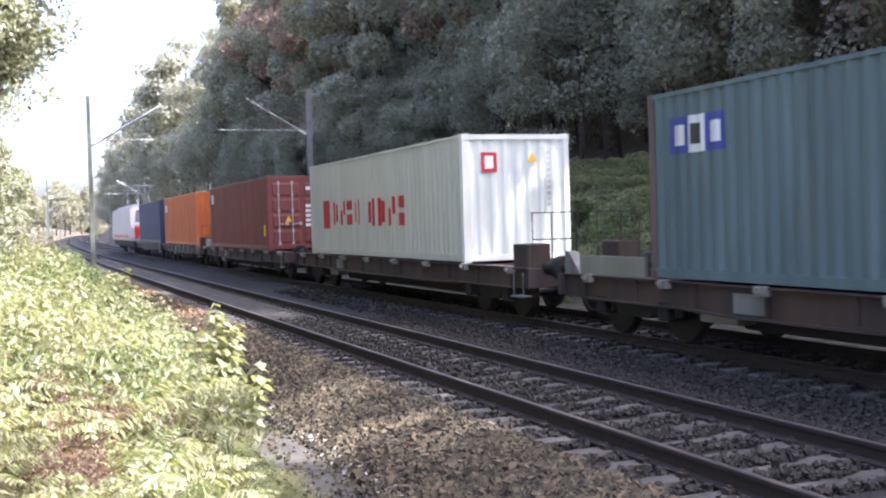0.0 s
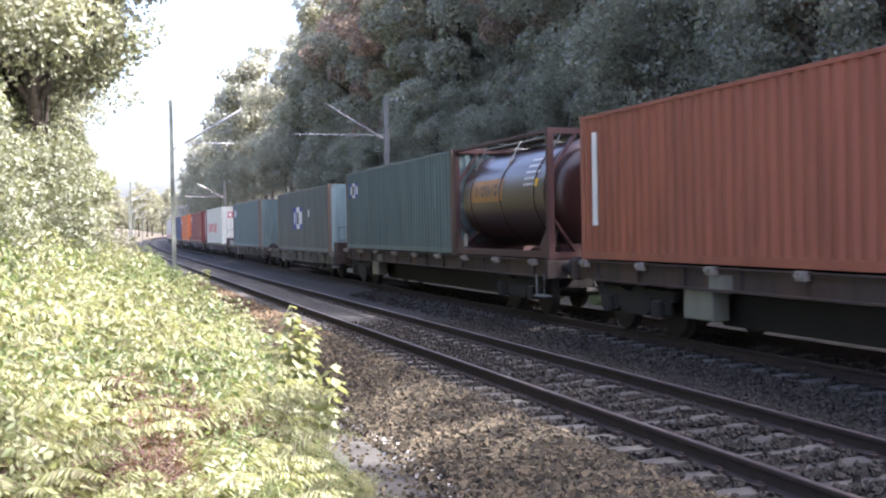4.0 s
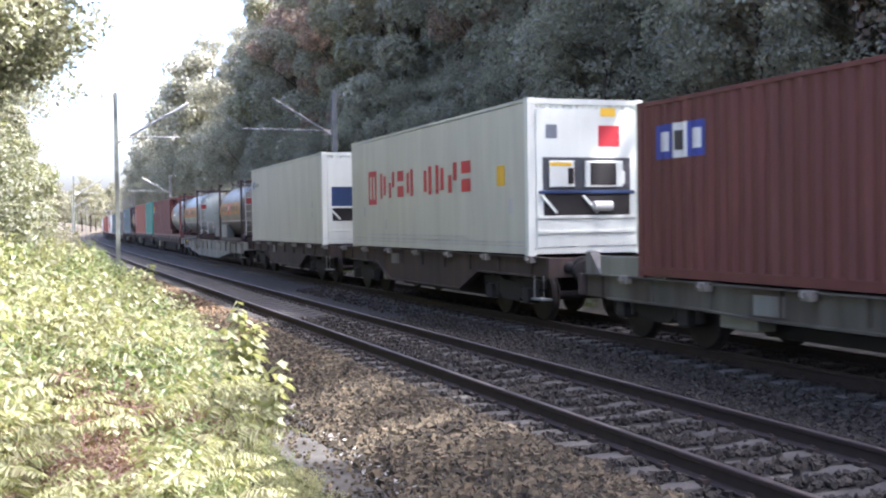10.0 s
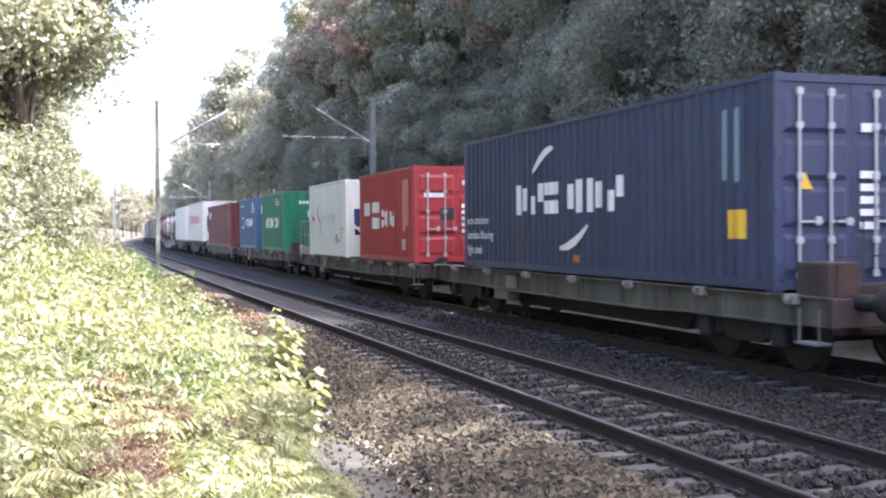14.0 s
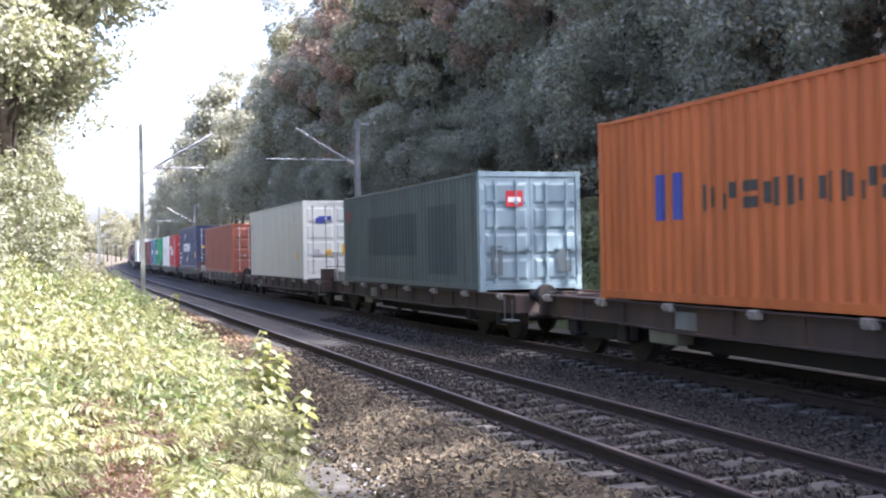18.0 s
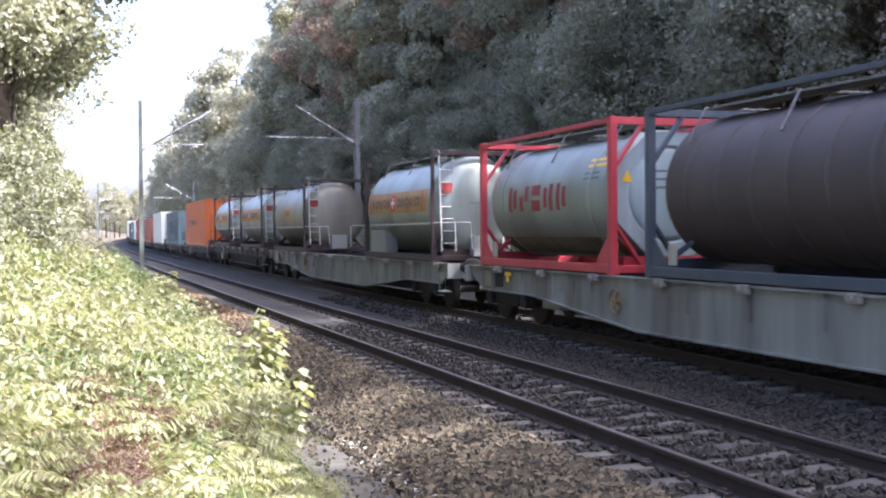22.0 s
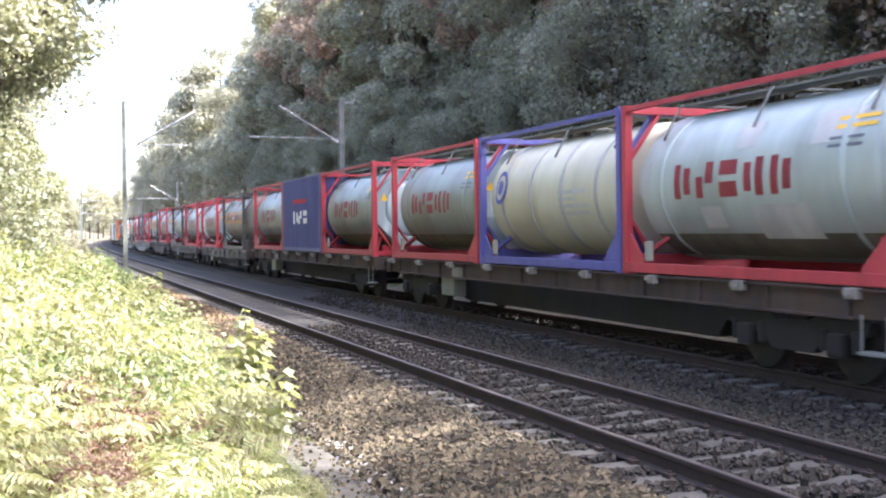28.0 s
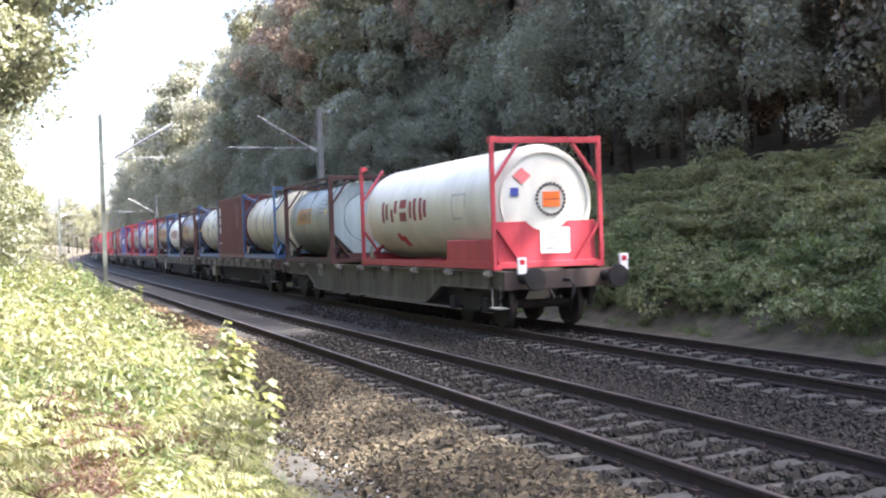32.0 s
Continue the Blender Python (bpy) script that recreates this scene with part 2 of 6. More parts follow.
# plain broken blocks that stand for brand lettering
STROKES = (((0, 0.38, 0, 1), (0.6, 1, 0.12, 0.88)), ((0, 0.38, 0.12, 0.88), (0.6, 1, 0, 1)), ((0, 1, 0, 0.42), (0, 1, 0.6, 1)), ((0, 0.4, 0, 0.6), (0.58, 1, 0.4, 1)))


class Side:
    """Marks on the wall of a box, facing the near track: s counts metres from the leading end, z from the floor."""

    def __init__(self, thing, length, out, ribbed):
        self.thing, self.length, self.out, self.ribbed = thing, length, out, ribbed

    def rects(self, name, list_of, mat, label="", lift=0.004, joined=False):
        if 1 < len(list_of) <= 14 and not joined:
            for one in list_of:
                self.rects(name, [one], mat, label, lift)
            return
        bm = bmesh.new()
        for s0, s1, z0, z1 in list_of:
            y0, y1 = self.length / 2 - s1, self.length / 2 - s0
            if self.ribbed:
                corr_wall(bm, y0, y1, z0, z1, lambda y, d, z: (-self.out - lift + d, y, z))
            else:
                bm.faces.new([bm.verts.new((-self.out - lift, y, z)) for y, z in ((y0, z0), (y0, z1), (y1, z1), (y1, z0))])
        bmesh.ops.recalc_face_normals(bm, faces=bm.faces)
        return part(name, bm, mat, self.thing, label)

    def word(self, s0, s1, z0, z1, n, mat, label="", gap=0.34, seed=0, lift=0.007, narrow=()):
        """A brand word, as n plain blocks, each broken by gaps."""
        w = (s1 - s0) / (n - gap)
        for i in range(n):
            if i in narrow:
                continue
            a, b = s0 + i * w, w * (1 - gap)
            out = [(a + b * p, a + b * q, z0 + (z1 - z0) * u, z0 + (z1 - z0) * v) for p, q, u, v in STROKES[(i * 3 + seed) % len(STROKES)]]
            self.rects("lettering_block", out, mat, label, lift, True)

    def ribbon(self, name, points, width, mat, label="", lift=0.008):
        """A painted stroke along points of (s, z), tapering to its ends."""
        bm = bmesh.new()
        prev = None
        for i, (p, z) in enumerate(points):
            a, b = points[max(0, i - 1)], points[min(len(points) - 1, i + 1)]
            d = Vector((b[0] - a[0], b[1] - a[1])).normalized()
            w = width * (0.35 + 0.65 * math.sin(math.pi * (i + 0.5) / len(points)))
            pair = []
            for k in (-0.5, 0.5):
                y = self.length / 2 - (p - d[1] * w * k)
                pair.append(bm.verts.new((-self.out - lift, y, z + d[0] * w * k)))
            if prev:
                bm.faces.new((prev[0], prev[1], pair[1], pair[0]))
            prev = pair
        bmesh.ops.recalc_face_normals(bm, faces=bm.faces)
        return part(name, bm, mat, self.thing, label)

    def bars(self, s0, s1, z0, z1, rows, mat, tall=False, label=""):
        rnd = random.Random(int(s0 * 100 + rows))
        out = []
        for i in range(rows):
            a, b = i / rows, (i + 0.6) / rows
            if tall:
                out.append((s0 + (s1 - s0) * a, s0 + (s1 - s0) * b, z0 + (z1 - z0) * rnd.uniform(0, 0.3), z1))
            else:
                out.append((s0, s0 + (s1 - s0) * rnd.uniform(0.55, 1), z1 - (z1 - z0) * b, z1 - (z1 - z0) * a))
        return self.rects("marking_bar", out, mat, label)


def lettering(thing, words, size, mat, at, squeeze=1.0):
    """Words in flat letters, turned into a mesh."""
    curve = bpy.data.curves.new("lettering", "FONT")
    curve.body, curve.size, curve.extrude = words, size, 0.002
    source = new("lettering_source", curve)
    me = bpy.data.meshes.new_from_object(source)
    bpy.data.objects.remove(source)
    me.materials.clear()
    me.materials.append(mat)
    ob = new("lettering", me)
    ob.parent, ob.matrix_basis = thing, at @ Matrix.Diagonal((squeeze, 1, 1, 1))


def end_rects(thing, yend, list_of, mat, name="marking_bar", label="", lift=0.006):
    """Flat marks on the trailing end: x from the wall's middle to the right, z from the floor."""
    if 1 < len(list_of) <= 30:
        for one in list_of:
            end_rects(thing, yend, [one], mat, name, label, lift)
        return None
    bm = bmesh.new()
    for x0, x1, z0, z1 in list_of:
        bm.faces.new([bm.verts.new((x, yend - lift, z)) for x, z in ((x0, z0), (x1, z0), (x1, z1), (x0, z1))])
    return part(name, bm, mat, thing, label)


def triangle_mark(thing, yend, x, z, w, mat=None):
    bm = bmesh.new()
    bm.faces.new([bm.verts.new((a, yend - 0.007, b)) for a, b in ((x - w / 2, z), (x + w / 2, z), (x, z + w * 0.9))])
    part("warning_triangle", bm, mat or YELLOW, thing)


def casting(bm):
    box(bm, -0.081, 0.081, -0.089, 0.089, -0.059, 0.059, 0.008)
    for s in (-1, 1):
        box(bm, -0.03, 0.03, s * 0.0915 - 0.003, s * 0.0915 + 0.003, -0.028, 0.028)
        box(bm, s * 0.083 - 0.003, s * 0.083 + 0.003, -0.034, 0.034, -0.026, 0.026)


def bar_mesh(bm, h):
    tube(bm, [(0, 0, 0.06), (0, 0, h - 0.12)], 0.022, 8)
    for z in (0.1, 0.55, h * 0.52, h - 0.62, h - 0.18):
        box(bm, -0.05, 0.05, -0.03, 0.012, z - 0.045, z + 0.045, 0.008)
    box(bm, -0.02, 0.34, -0.045, -0.028, 0.78, 0.81)
    box(bm, 0.24, 0.33, -0.03, 0.0, 0.74, 0.86, 0.008)


def door_mesh(bm, w, h):
    """A container door: a flat leaf, on which four pressed fields stand."""
    box(bm, -w / 2, w / 2, 0.0, 0.035, 0, h, 0.004)


def door_field(bm, w, h):
    """One pressed field of a door, with sloping edges."""
    for z0, z1 in ((0.0, (h - 0.16) * 0.86 / 4),):
        vs = [bm.verts.new(p) for p in ((-w / 2 + .07, -0.001, z0), (w / 2 - .07, -0.001, z0), (w / 2 - .07, -0.001, z1), (-w / 2 + .07, -0.001, z1),
                                        (-w / 2 + .13, -0.028, z0 + .07), (w / 2 - .13, -0.028, z0 + .07), (w / 2 - .13, -0.028, z1 - .07), (-w / 2 + .13, -0.028, z1 - .07))]
        bm.faces.new(vs[4:])
        for k in range(4):
            bm.faces.new((vs[k], vs[(k + 1) % 4], vs[4 + (k + 1) % 4], vs[4 + k]))


def box_container(label, length, h, mat, doors=False, gear=GREY, end_mat=None, smooth=False, side_mat=None, post_mat=None):
    """A steel container with its base centre at the origin; the trailing end looks back along the line."""
    c = empty("shipping_container", label, "container", "containers on the train")
    e, y = 1.219, length / 2
    em = end_mat or mat

    def side(sign):
        def make(bm):
            if smooth:
                box(bm, min(sign * 1.15, sign * 1.212), max(sign * 1.15, sign * 1.212), -y + 0.14, y - 0.14, 0.15, h - 0.09)
            else:
                corr_wall(bm, -y + 0.14, y - 0.14, 0.13, h - 0.07, lambda a, d, z: (sign * (e - 0.005 - d), a, z))
                bmesh.ops.recalc_face_normals(bm, faces=bm.faces)
        return make

    for sign in (-1, 1):
        shared(("side", length, h, sign, smooth), "side_wall", side(sign), side_mat or mat, c)

    def roof(bm):
        box(bm, -e + 0.03, e - 0.03, -y + 0.05, y - 0.05, h - 0.06, h - 0.018)
        if not smooth:
            for k in range(int(length / 0.46)):
                yy = -y + 0.3 + k * 0.46
                box(bm, -1.0, 1.0, yy - 0.1, yy + 0.1, h - 0.02, h + 0.0)
    shared(("roof", length, h, smooth), "roof", roof, mat, c)

    def front(bm):
        corr_wall(bm, -e + 0.12, e - 0.12, 0.13, h - 0.07, lambda a, d, z: (a, y - 0.02 - d, z))
    shared(("front", length, h), "front_wall", front, mat, c)
    if doors:
        w = e - 0.07
        for s in (-1, 1):
            d = shared(("door", h), "door", lambda bm: door_mesh(bm, w, h - 0.24), em, c, at=pose(s * (w / 2 + 0.004), -y + 0.03, 0.13))
            for i in range(4):
                shared(("field", h), "door_field", lambda bm: door_field(bm, w, h - 0.24), em, d, at=pose(0, 0, 0.10 + (h - 0.40) * i / 4))
            for k in (-0.27, 0.22) if s < 0 else (-0.22, 0.27):
                shared(("bar", h), "locking_bar", lambda bm: bar_mesh(bm, h - 0.2), gear, d, at=pose(k, -0.055, 0))
            for z in (0.3, 1.0, 1.7, h - 0.5):
                shared("hinge", "hinge", lambda bm: box(bm, -0.05, 0.05, -0.03, 0.02, -0.06, 0.06, 0.01), em, d, at=pose(s * w / 2, -0.01, z))
    else:
        def rear(bm):
            corr_wall(bm, -e + 0.12, e - 0.12, 0.13, h - 0.07, lambda a, d, z: (a, -y + 0.02 + d, z))
        shared(("rear", length, h), "end_wall", rear, em, c)
    for name, x0, x1, z0, z1 in (("bottom_rail", e - 0.06, e, 0.03, 0.16), ("top_rail", e - 0.06, e, h - 0.075, h - 0.012)):
        for s in (-1, 1):
            shared((name, length, h, s), name, lambda bm: box(bm, min(s * x0, s * x1), max(s * x0, s * x1), -y + 0.1, y - 0.1, z0, z1, 0.006), mat, c)
    for s in (-1, 1):
        for q in (-1, 1):
            pm = post_mat or (em if q < 0 else mat)
            shared(("post", h, s, q), "corner_post", lambda bm: box(bm, min(s * (e - 0.13), s * (e - 0.002)), max(s * (e - 0.13), s * (e - 0.002)), -0.075, 0.075, 0.1, h - 0.1, 0.01), pm, c, at=pose(0, q * (y - 0.08), 0))
            for z in (0.059, h - 0.059):
                shared("casting", "corner_casting", casting, pm, c, at=pose(s * (e - 0.081), q * (y - 0.089), z))
    for q in (-1, 1):
        pm = em if q < 0 else mat
        for name, z0, z1 in (("end_sill", 0.03, 0.15), ("end_header", h - 0.12, h - 0.01)):
            shared((name, h, q), name, lambda bm: box(bm, -e + 0.15, e - 0.15, -0.05, 0.05, z0, z1, 0.008), pm, c, at=pose(0, q * (y - 0.055), 0))
    shared(("floor", length), "floor", lambda bm: box(bm, -1.16, 1.16, -y + 0.1, y - 0.1, 0.06, 0.13), BLACK, c)
    return c, Side(c, length, 1.214 if smooth else e - 0.005, not smooth)


M_TANK = {}


def tank_metal(name, colour, rough, metal=0.75, dirt=0.4, stain=None):
    if name not in M_TANK:
        M_TANK[name] = material(name, colour, rough, metal, 0.10, 1.6, dirt, stain or tuple(0.5 * v for v in colour), 0.03, 8, streak=0.3)
    return M_TANK[name]


def rung_ladder(bm, h, w=0.4, step=0.3):
    for s in (-1, 1):
        box(bm, s * w / 2 - 0.022, s * w / 2 + 0.022, -0.012, 0.012, 0, h)
    for k in range(1, int(h / step) + 1):
        tube(bm, [(-w / 2, 0, k * step - 0.1), (w / 2, 0, k * step - 0.1)], 0.014, 6)


class Barrel:
    """Marks that follow a tank's round shell; s from the leading end, z up from the floor."""

    def __init__(self, thing, length, r, zc):
        self.thing, self.length, self.r, self.zc = thing, length, r, zc

    def rects(self, name, list_of, mat, label="", lift=0.006, joined=False):
        if 1 < len(list_of) <= 14 and not joined:
            for one in list_of:
                self.rects(name, [one], mat, label, lift)
            return
        bm = bmesh.new()
        r = self.r + lift
        for s0, s1, z0, z1 in list_of:
            y0, y1 = self.length / 2 - s1, self.length / 2 - s0
            a0, a1 = (math.asin(max(-0.98, min(0.98, (z - self.zc) / r))) for z in (z0, z1))
            n = max(2, int((a1 - a0) / 0.1) + 1)
            prev = None
            for k in range(n + 1):
                a = a0 + (a1 - a0) * k / n
                p = [bm.verts.new((-r * math.cos(a), y, self.zc + r * math.sin(a))) for y in (y1, y0)]
                if prev:
                    bm.faces.new((prev[0], prev[1], p[1], p[0]))
                prev = p
        bmesh.ops.recalc_face_normals(bm, faces=bm.faces)
        return part(name, bm, mat, self.thing, label, True)

    word = Side.word
    bars = Side.bars


def dish(q):
    """How far a tank's end falls back at q of its radius: a shallow dish with a rounded edge."""
    return 0.10 * q * q + 0.20 * q ** 7


def dome_patches(name, thing, yl, zc, r, list_of, mat, label="", lift=0.008):
    """Painted fields and lettering bars that follow a tank's dished trailing end."""
    for x0, x1, z0, z1 in list_of:
        bm = bmesh.new()
        n = 5
        g = [[bm.verts.new((x0 + (x1 - x0) * i / n, -yl + dish(min(1, math.hypot(x0 + (x1 - x0) * i / n, z0 + (z1 - z0) * j / n - zc) / r)) - lift, z0 + (z1 - z0) * j / n)) for i in range(n + 1)] for j in range(n + 1)]
        for j in range(n):
            for i in range(n):
                bm.faces.new((g[j][i], g[j][i + 1], g[j + 1][i + 1], g[j + 1][i]))
        part(name, bm, mat, thing, label, True)


def end_collar(thing, y, zc, r0, r1, mat, sides=8):
    """A plate round the dished end: eight-sided outside, round inside."""
    bm = bmesh.new()
    n = 48
    ring = []
    for k in range(n):
        a = 2 * math.pi * k / n
        c = r1 / math.cos((a + math.pi / sides) % (2 * math.pi / sides) - math.pi / sides) * (0.94 if sides == 8 else 1)
        ring.append([bm.verts.new((q * math.cos(a), d, q * math.sin(a))) for q, d in ((c, 0.0), (r0 + 0.03, -0.012), (r0, 0.03))])
    for k in range(n):
        p, q = ring[k], ring[(k + 1) % n]
        for i in range(2):
            bm.faces.new((p[i], q[i], q[i + 1], p[i + 1]))
    bmesh.ops.recalc_face_normals(bm, faces=bm.faces)
    part("end_collar", bm, mat, thing, "pale blue-grey end plate").matrix_basis = pose(0, y, zc)


def end_dish(thing, yl, zc, r, reach, mat):
    """A painted skin over the middle of a tank's dished trailing end."""
    bm = bmesh.new()
    lathe(bm, [(-yl + dish(q) - 0.006, max(0.02, r * q)) for q in (0, 0.2, 0.4, 0.6, reach / r)] + [(-yl + dish(reach / r) + 0.01, reach)], (0, 0, zc), 40)
    bmesh.ops.recalc_face_normals(bm, faces=bm.faces)
    part("end_dish", bm, mat, thing, "pale dished end", True)


def tank_container(label, shell, steelwork, length=6.06, h=2.59, r=1.13, rear_plate=None, collars=3, ladder=False, box_low=False, gusset=True, thin=False, wide=None, saddle=True, collar_mat=None):
    """A tank in a frame: shell with dished ends, bands, walkway, posts and rails."""
    c = empty("tank_container", label, "tank container", "tank containers on the train")
    y, zc, e = length / 2, h / 2 + 0.03, 1.2
    yl = y - (0.16 if not wide else 0.16 - wide)

    def barrel(bm):
        prof = [(-yl + dish(q), max(0.02, r * q)) for q in (0, 0.15, 0.3, 0.45, 0.6, 0.7, 0.78, 0.85, 0.9, 0.94, 0.97, 1.0)] + [(-yl + 0.36, r)]
        prof += [(-s, q) for s, q in prof[::-1]]
        lathe(bm, prof, (0, 0, zc), 48)
    shared(("barrel", length, r, h, yl), "tank_shell", barrel, shell, c, True)
    for k in range(collars):
        yy = (-0.36 + 0.72 * k / max(1, collars - 1)) * length * 0.92
        shared(("collar", r, zc), "tank_band", lambda bm: lathe(bm, [(-0.05, r - 0.01), (-0.045, r + 0.014), (0.045, r + 0.014), (0.05, r - 0.01)], (0, 0, zc), 48), collar_mat or shell, c, True, pose(0, yy, 0))
    w = 0.085 if thin else 0.13
    for s in (-1, 1):
        for q in (-1, 1):
            shared(("tpost", h, w), "corner_post", lambda bm: box(bm, -w / 2, w / 2, -w / 2, w / 2, 0.1, h - 0.1, 0.012), steelwork, c, at=pose(s * (e - w / 2 + 0.02), q * (y - w / 2), 0))
            for z in (0.059, h - 0.059):
                shared("casting", "corner_casting", casting, steelwork, c, at=pose(s * (1.219 - 0.081), q * (y - 0.089), z))
            if gusset:
                def brace(bm, low):
                    a, b = (s * (e - 0.05), 0, h * (0.34 if low else 0.66)), (s * (e - 0.62), 0, 0.1 if low else h - 0.1)
                    beam(bm, a, b, 0.10, 0.05)
                for low in (0, 1):
                    shared(("brace", h, s, low), "end_brace", lambda bm: brace(bm, low), steelwork, c, at=pose(0, q * (y - 0.07), 0))
            if gusset and thin and rear_plate is None:
                def strut(bm, low):
                    beam(bm, (0, 0, 0.14 if low else h - 0.1), (s * (-0.1 if low else -0.3), -0.95, 0.5 if low else h - 0.34), 0.07, 0.09)
                for low in (0, 1):
                    shared(("strut", h, s, q, low), "corner_strut", lambda bm: strut(bm, low), steelwork, c, at=pose(s * (e - 0.04), q * (y - 0.05), 0) @ Matrix.Diagonal((1, q, 1, 1)))
            if gusset and not thin:
                def corner(bm):
                    prism(bm, [(0, 0.16), (0, 0.62), (-0.1, 0.62), (-0.5, 0.22), (-0.5, 0.16)], -0.012, 0.012)
                shared("corner_gusset", "corner_gusset", corner, steelwork, c, at=pose(s * (e - 0.03), q * (y - 0.12), 0, 0, 0, 0 if q > 0 else 180))
        for name, z, t in (("bottom_rail", 0.10, 0.15), ("top_rail", h - 0.06, 0.075)):
            if name == "top_rail" and thin:
                continue
            shared((name, "tank", length, z), name, lambda bm: box(bm, -0.045, 0.045, -y + 0.1, y - 0.1, z - t / 2, z + t / 2, 0.01), steelwork, c, at=pose(s * (e - 0.03), 0, 0))
    for q in (-1, 1):
        for name, z in (("end_sill", 0.09), ("end_header", h - 0.07)):
            if name == "end_header" and thin and q > 0:
                continue
            shared((name, "tank", z), name, lambda bm: box(bm, -e + 0.1, e - 0.1, -0.06, 0.06, z - 0.06, z + 0.06, 0.01), steelwork, c, at=pose(0, q * (y - 0.065), 0))
    if saddle:
        for q in (-1, 1):
            def cradle(bm):
                for s in (-1, 1):
                    beam(bm, (s * 1.12, 0, 0.14), (s * 0.72, q * -0.55, 0.62), 0.12, 0.06)
                box(bm, -0.9, 0.9, -0.06, 0.06, 0.05, 0.3)
            shared(("cradle", q), "saddle", cradle, steelwork, c, at=pose(0, q * (y - 0.2), 0))

    def top_walk(bm):
        box(bm, -0.55, -0.1, -yl + 0.5, yl - 0.5, h - 0.075, h - 0.045)
        for k in range(int(length / 0.25)):
            yy = -yl + 0.5 + k * 0.25
            if yy < yl - 0.5:
                box(bm, -0.55, -0.1, yy - 0.01, yy + 0.01, h - 0.045, h - 0.03)
        tube(bm, [(0.25, 0.2, zc + r - 0.06), (0.25, 0.2, zc + r + 0.06)], 0.26, 16)
        for yy in (-yl + 0.6, 0.0, yl - 0.6):
            tube(bm, [(-0.9, yy, zc + r * 0.62), (-0.6, yy, h - 0.06), (0.6, yy, h - 0.06), (0.9, yy, zc + r * 0.62)], 0.02, 6)
    if rear_plate is None:
        shared(("walk", length, h, r), "walkway", top_walk, paint("dark_walkway_grating", (0.13, 0.135, 0.13), 0.6, 0.4), c)
    if ladder:
        lad = shared(("ladder", h), "ladder", lambda bm: rung_ladder(bm, h - 0.3), RAILWHITE, c, at=pose(-0.80, -y - 0.06, 0.25, -3, 0, 12), label="white rung ladder")
        shared("rail_hoop", "hand_rail", lambda bm: tube(bm, [(-1.15, 0.5, 0.95), (-1.15, -0.45, 0.95), (-0.4, -0.5, 0.95), (-0.35, -0.5, 0.3)], 0.022, 6), RAILWHITE, c, at=pose(0, -y, 0))
        for q in (-0.2, 0.2):
            shared("ladder_hook", "ladder_hook", lambda bm: tube(bm, [(0, 0.06, h - 0.08), (0, 0.12, h - 0.01), (0, 0.24, h + 0.01), (0, 0.4, h - 0.06)], 0.02, 6), RAILWHITE, c, at=pose(-0.80, -y - 0.04, 0, 0, 0, 12) @ pose(q, 0, 0))
        shared("ladder_label", "ladder_label", lambda bm: box(bm, -0.17, 0.17, -0.012, 0.012, -0.12, 0.12), paint("red_label", (0.22, 0.03, 0.03), 0.5, 0.3), c, at=pose(-0.80, -y + 0.0, h * 0.66, -3, 0, 12))
        shared("rail_hoop_far", "hand_rail", lambda bm: tube(bm, [(0.45, -0.5, 0.2), (0.45, -0.5, 0.92), (0.55, -0.5, 0.98), (1.12, -0.45, 0.98), (1.15, 0.4, 0.98)], 0.022, 6), RAILWHITE, c, at=pose(0, -y, 0))
        dome_patches("lettering_bar", c, yl, zc, r, [(0.0, 0.3, 2.16, 2.19), (-0.02, 0.22, 2.04, 2.07), (0.0, 0.14, 1.9, 1.96), (0.02, 0.3, 1.8, 1.84), (-0.25, 0.5, 1.42, 1.46)], paint("faded_grey_lettering", (0.16, 0.17, 0.17)))
        shared("valve_box", "valve_box", lambda bm: box(bm, -0.3, 0.3, -0.16, 0.12, 0.12, 0.62, 0.02), paint("grey_box", (0.20, 0.21, 0.20)), c, at=pose(0.1, -y, 0))
        shared("spray_rail", "side_stripe", lambda bm: box(bm, -0.012, 0.012, -y + 0.3, y - 0.3, -0.025, 0.025), RAILWHITE, c, at=pose(-r * 0.93, 0, zc - 0.46))
    else:
        shared("placard", "document_plate", lambda bm: box(bm, -0.01, 0.01, -0.12, 0.12, -0.15, 0.15, 0.004), paint("grimy_beige_plate", (0.34, 0.32, 0.26), 0.6, 0.4), c, at=pose(-e + 0.03, y - 0.75, 0.36))
    if box_low:
        shared("side_box", "equipment_box", lambda bm: box(bm, -0.18, 0.18, -0.8, 0.8, 0.15, 0.78, 0.03), paint("grey_box", (0.35, 0.36, 0.35)), c, at=pose(-0.98, y - 1.1, 0))
    if rear_plate:
        shared(("plate", h), "end_plate", lambda bm: box(bm, -e + 0.12, e - 0.12, -0.02, 0.02, 0.14, 0.95, 0.005), rear_plate, c, at=pose(0, -y + 0.13, 0))
    return c, Barrel(c, length, r, zc)


# ---- wagons ----
RUST = paint("rusty_wagon_brown", (0.05, 0.034, 0.028), 0.75, 0.6, 0.25, (0.085, 0.045, 0.028))
DULL = paint("weathered_wagon_grey", (0.105, 0.098, 0.076), 0.7, 0.7, 0.3, (0.042, 0.025, 0.018))
PALE = paint("pale_grey_wagon", (0.21, 0.215, 0.195), 0.6, 0.65, 0.18, (0.06, 0.04, 0.032))
LOCK = paint("worn_lock_steel", (0.24, 0.22, 0.19), 0.6, 0.5, 0.2)
STEEL = material("wheel_steel", (0.022, 0.018, 0.016), 0.7, 0.2, 0.2, 8, 0.4)


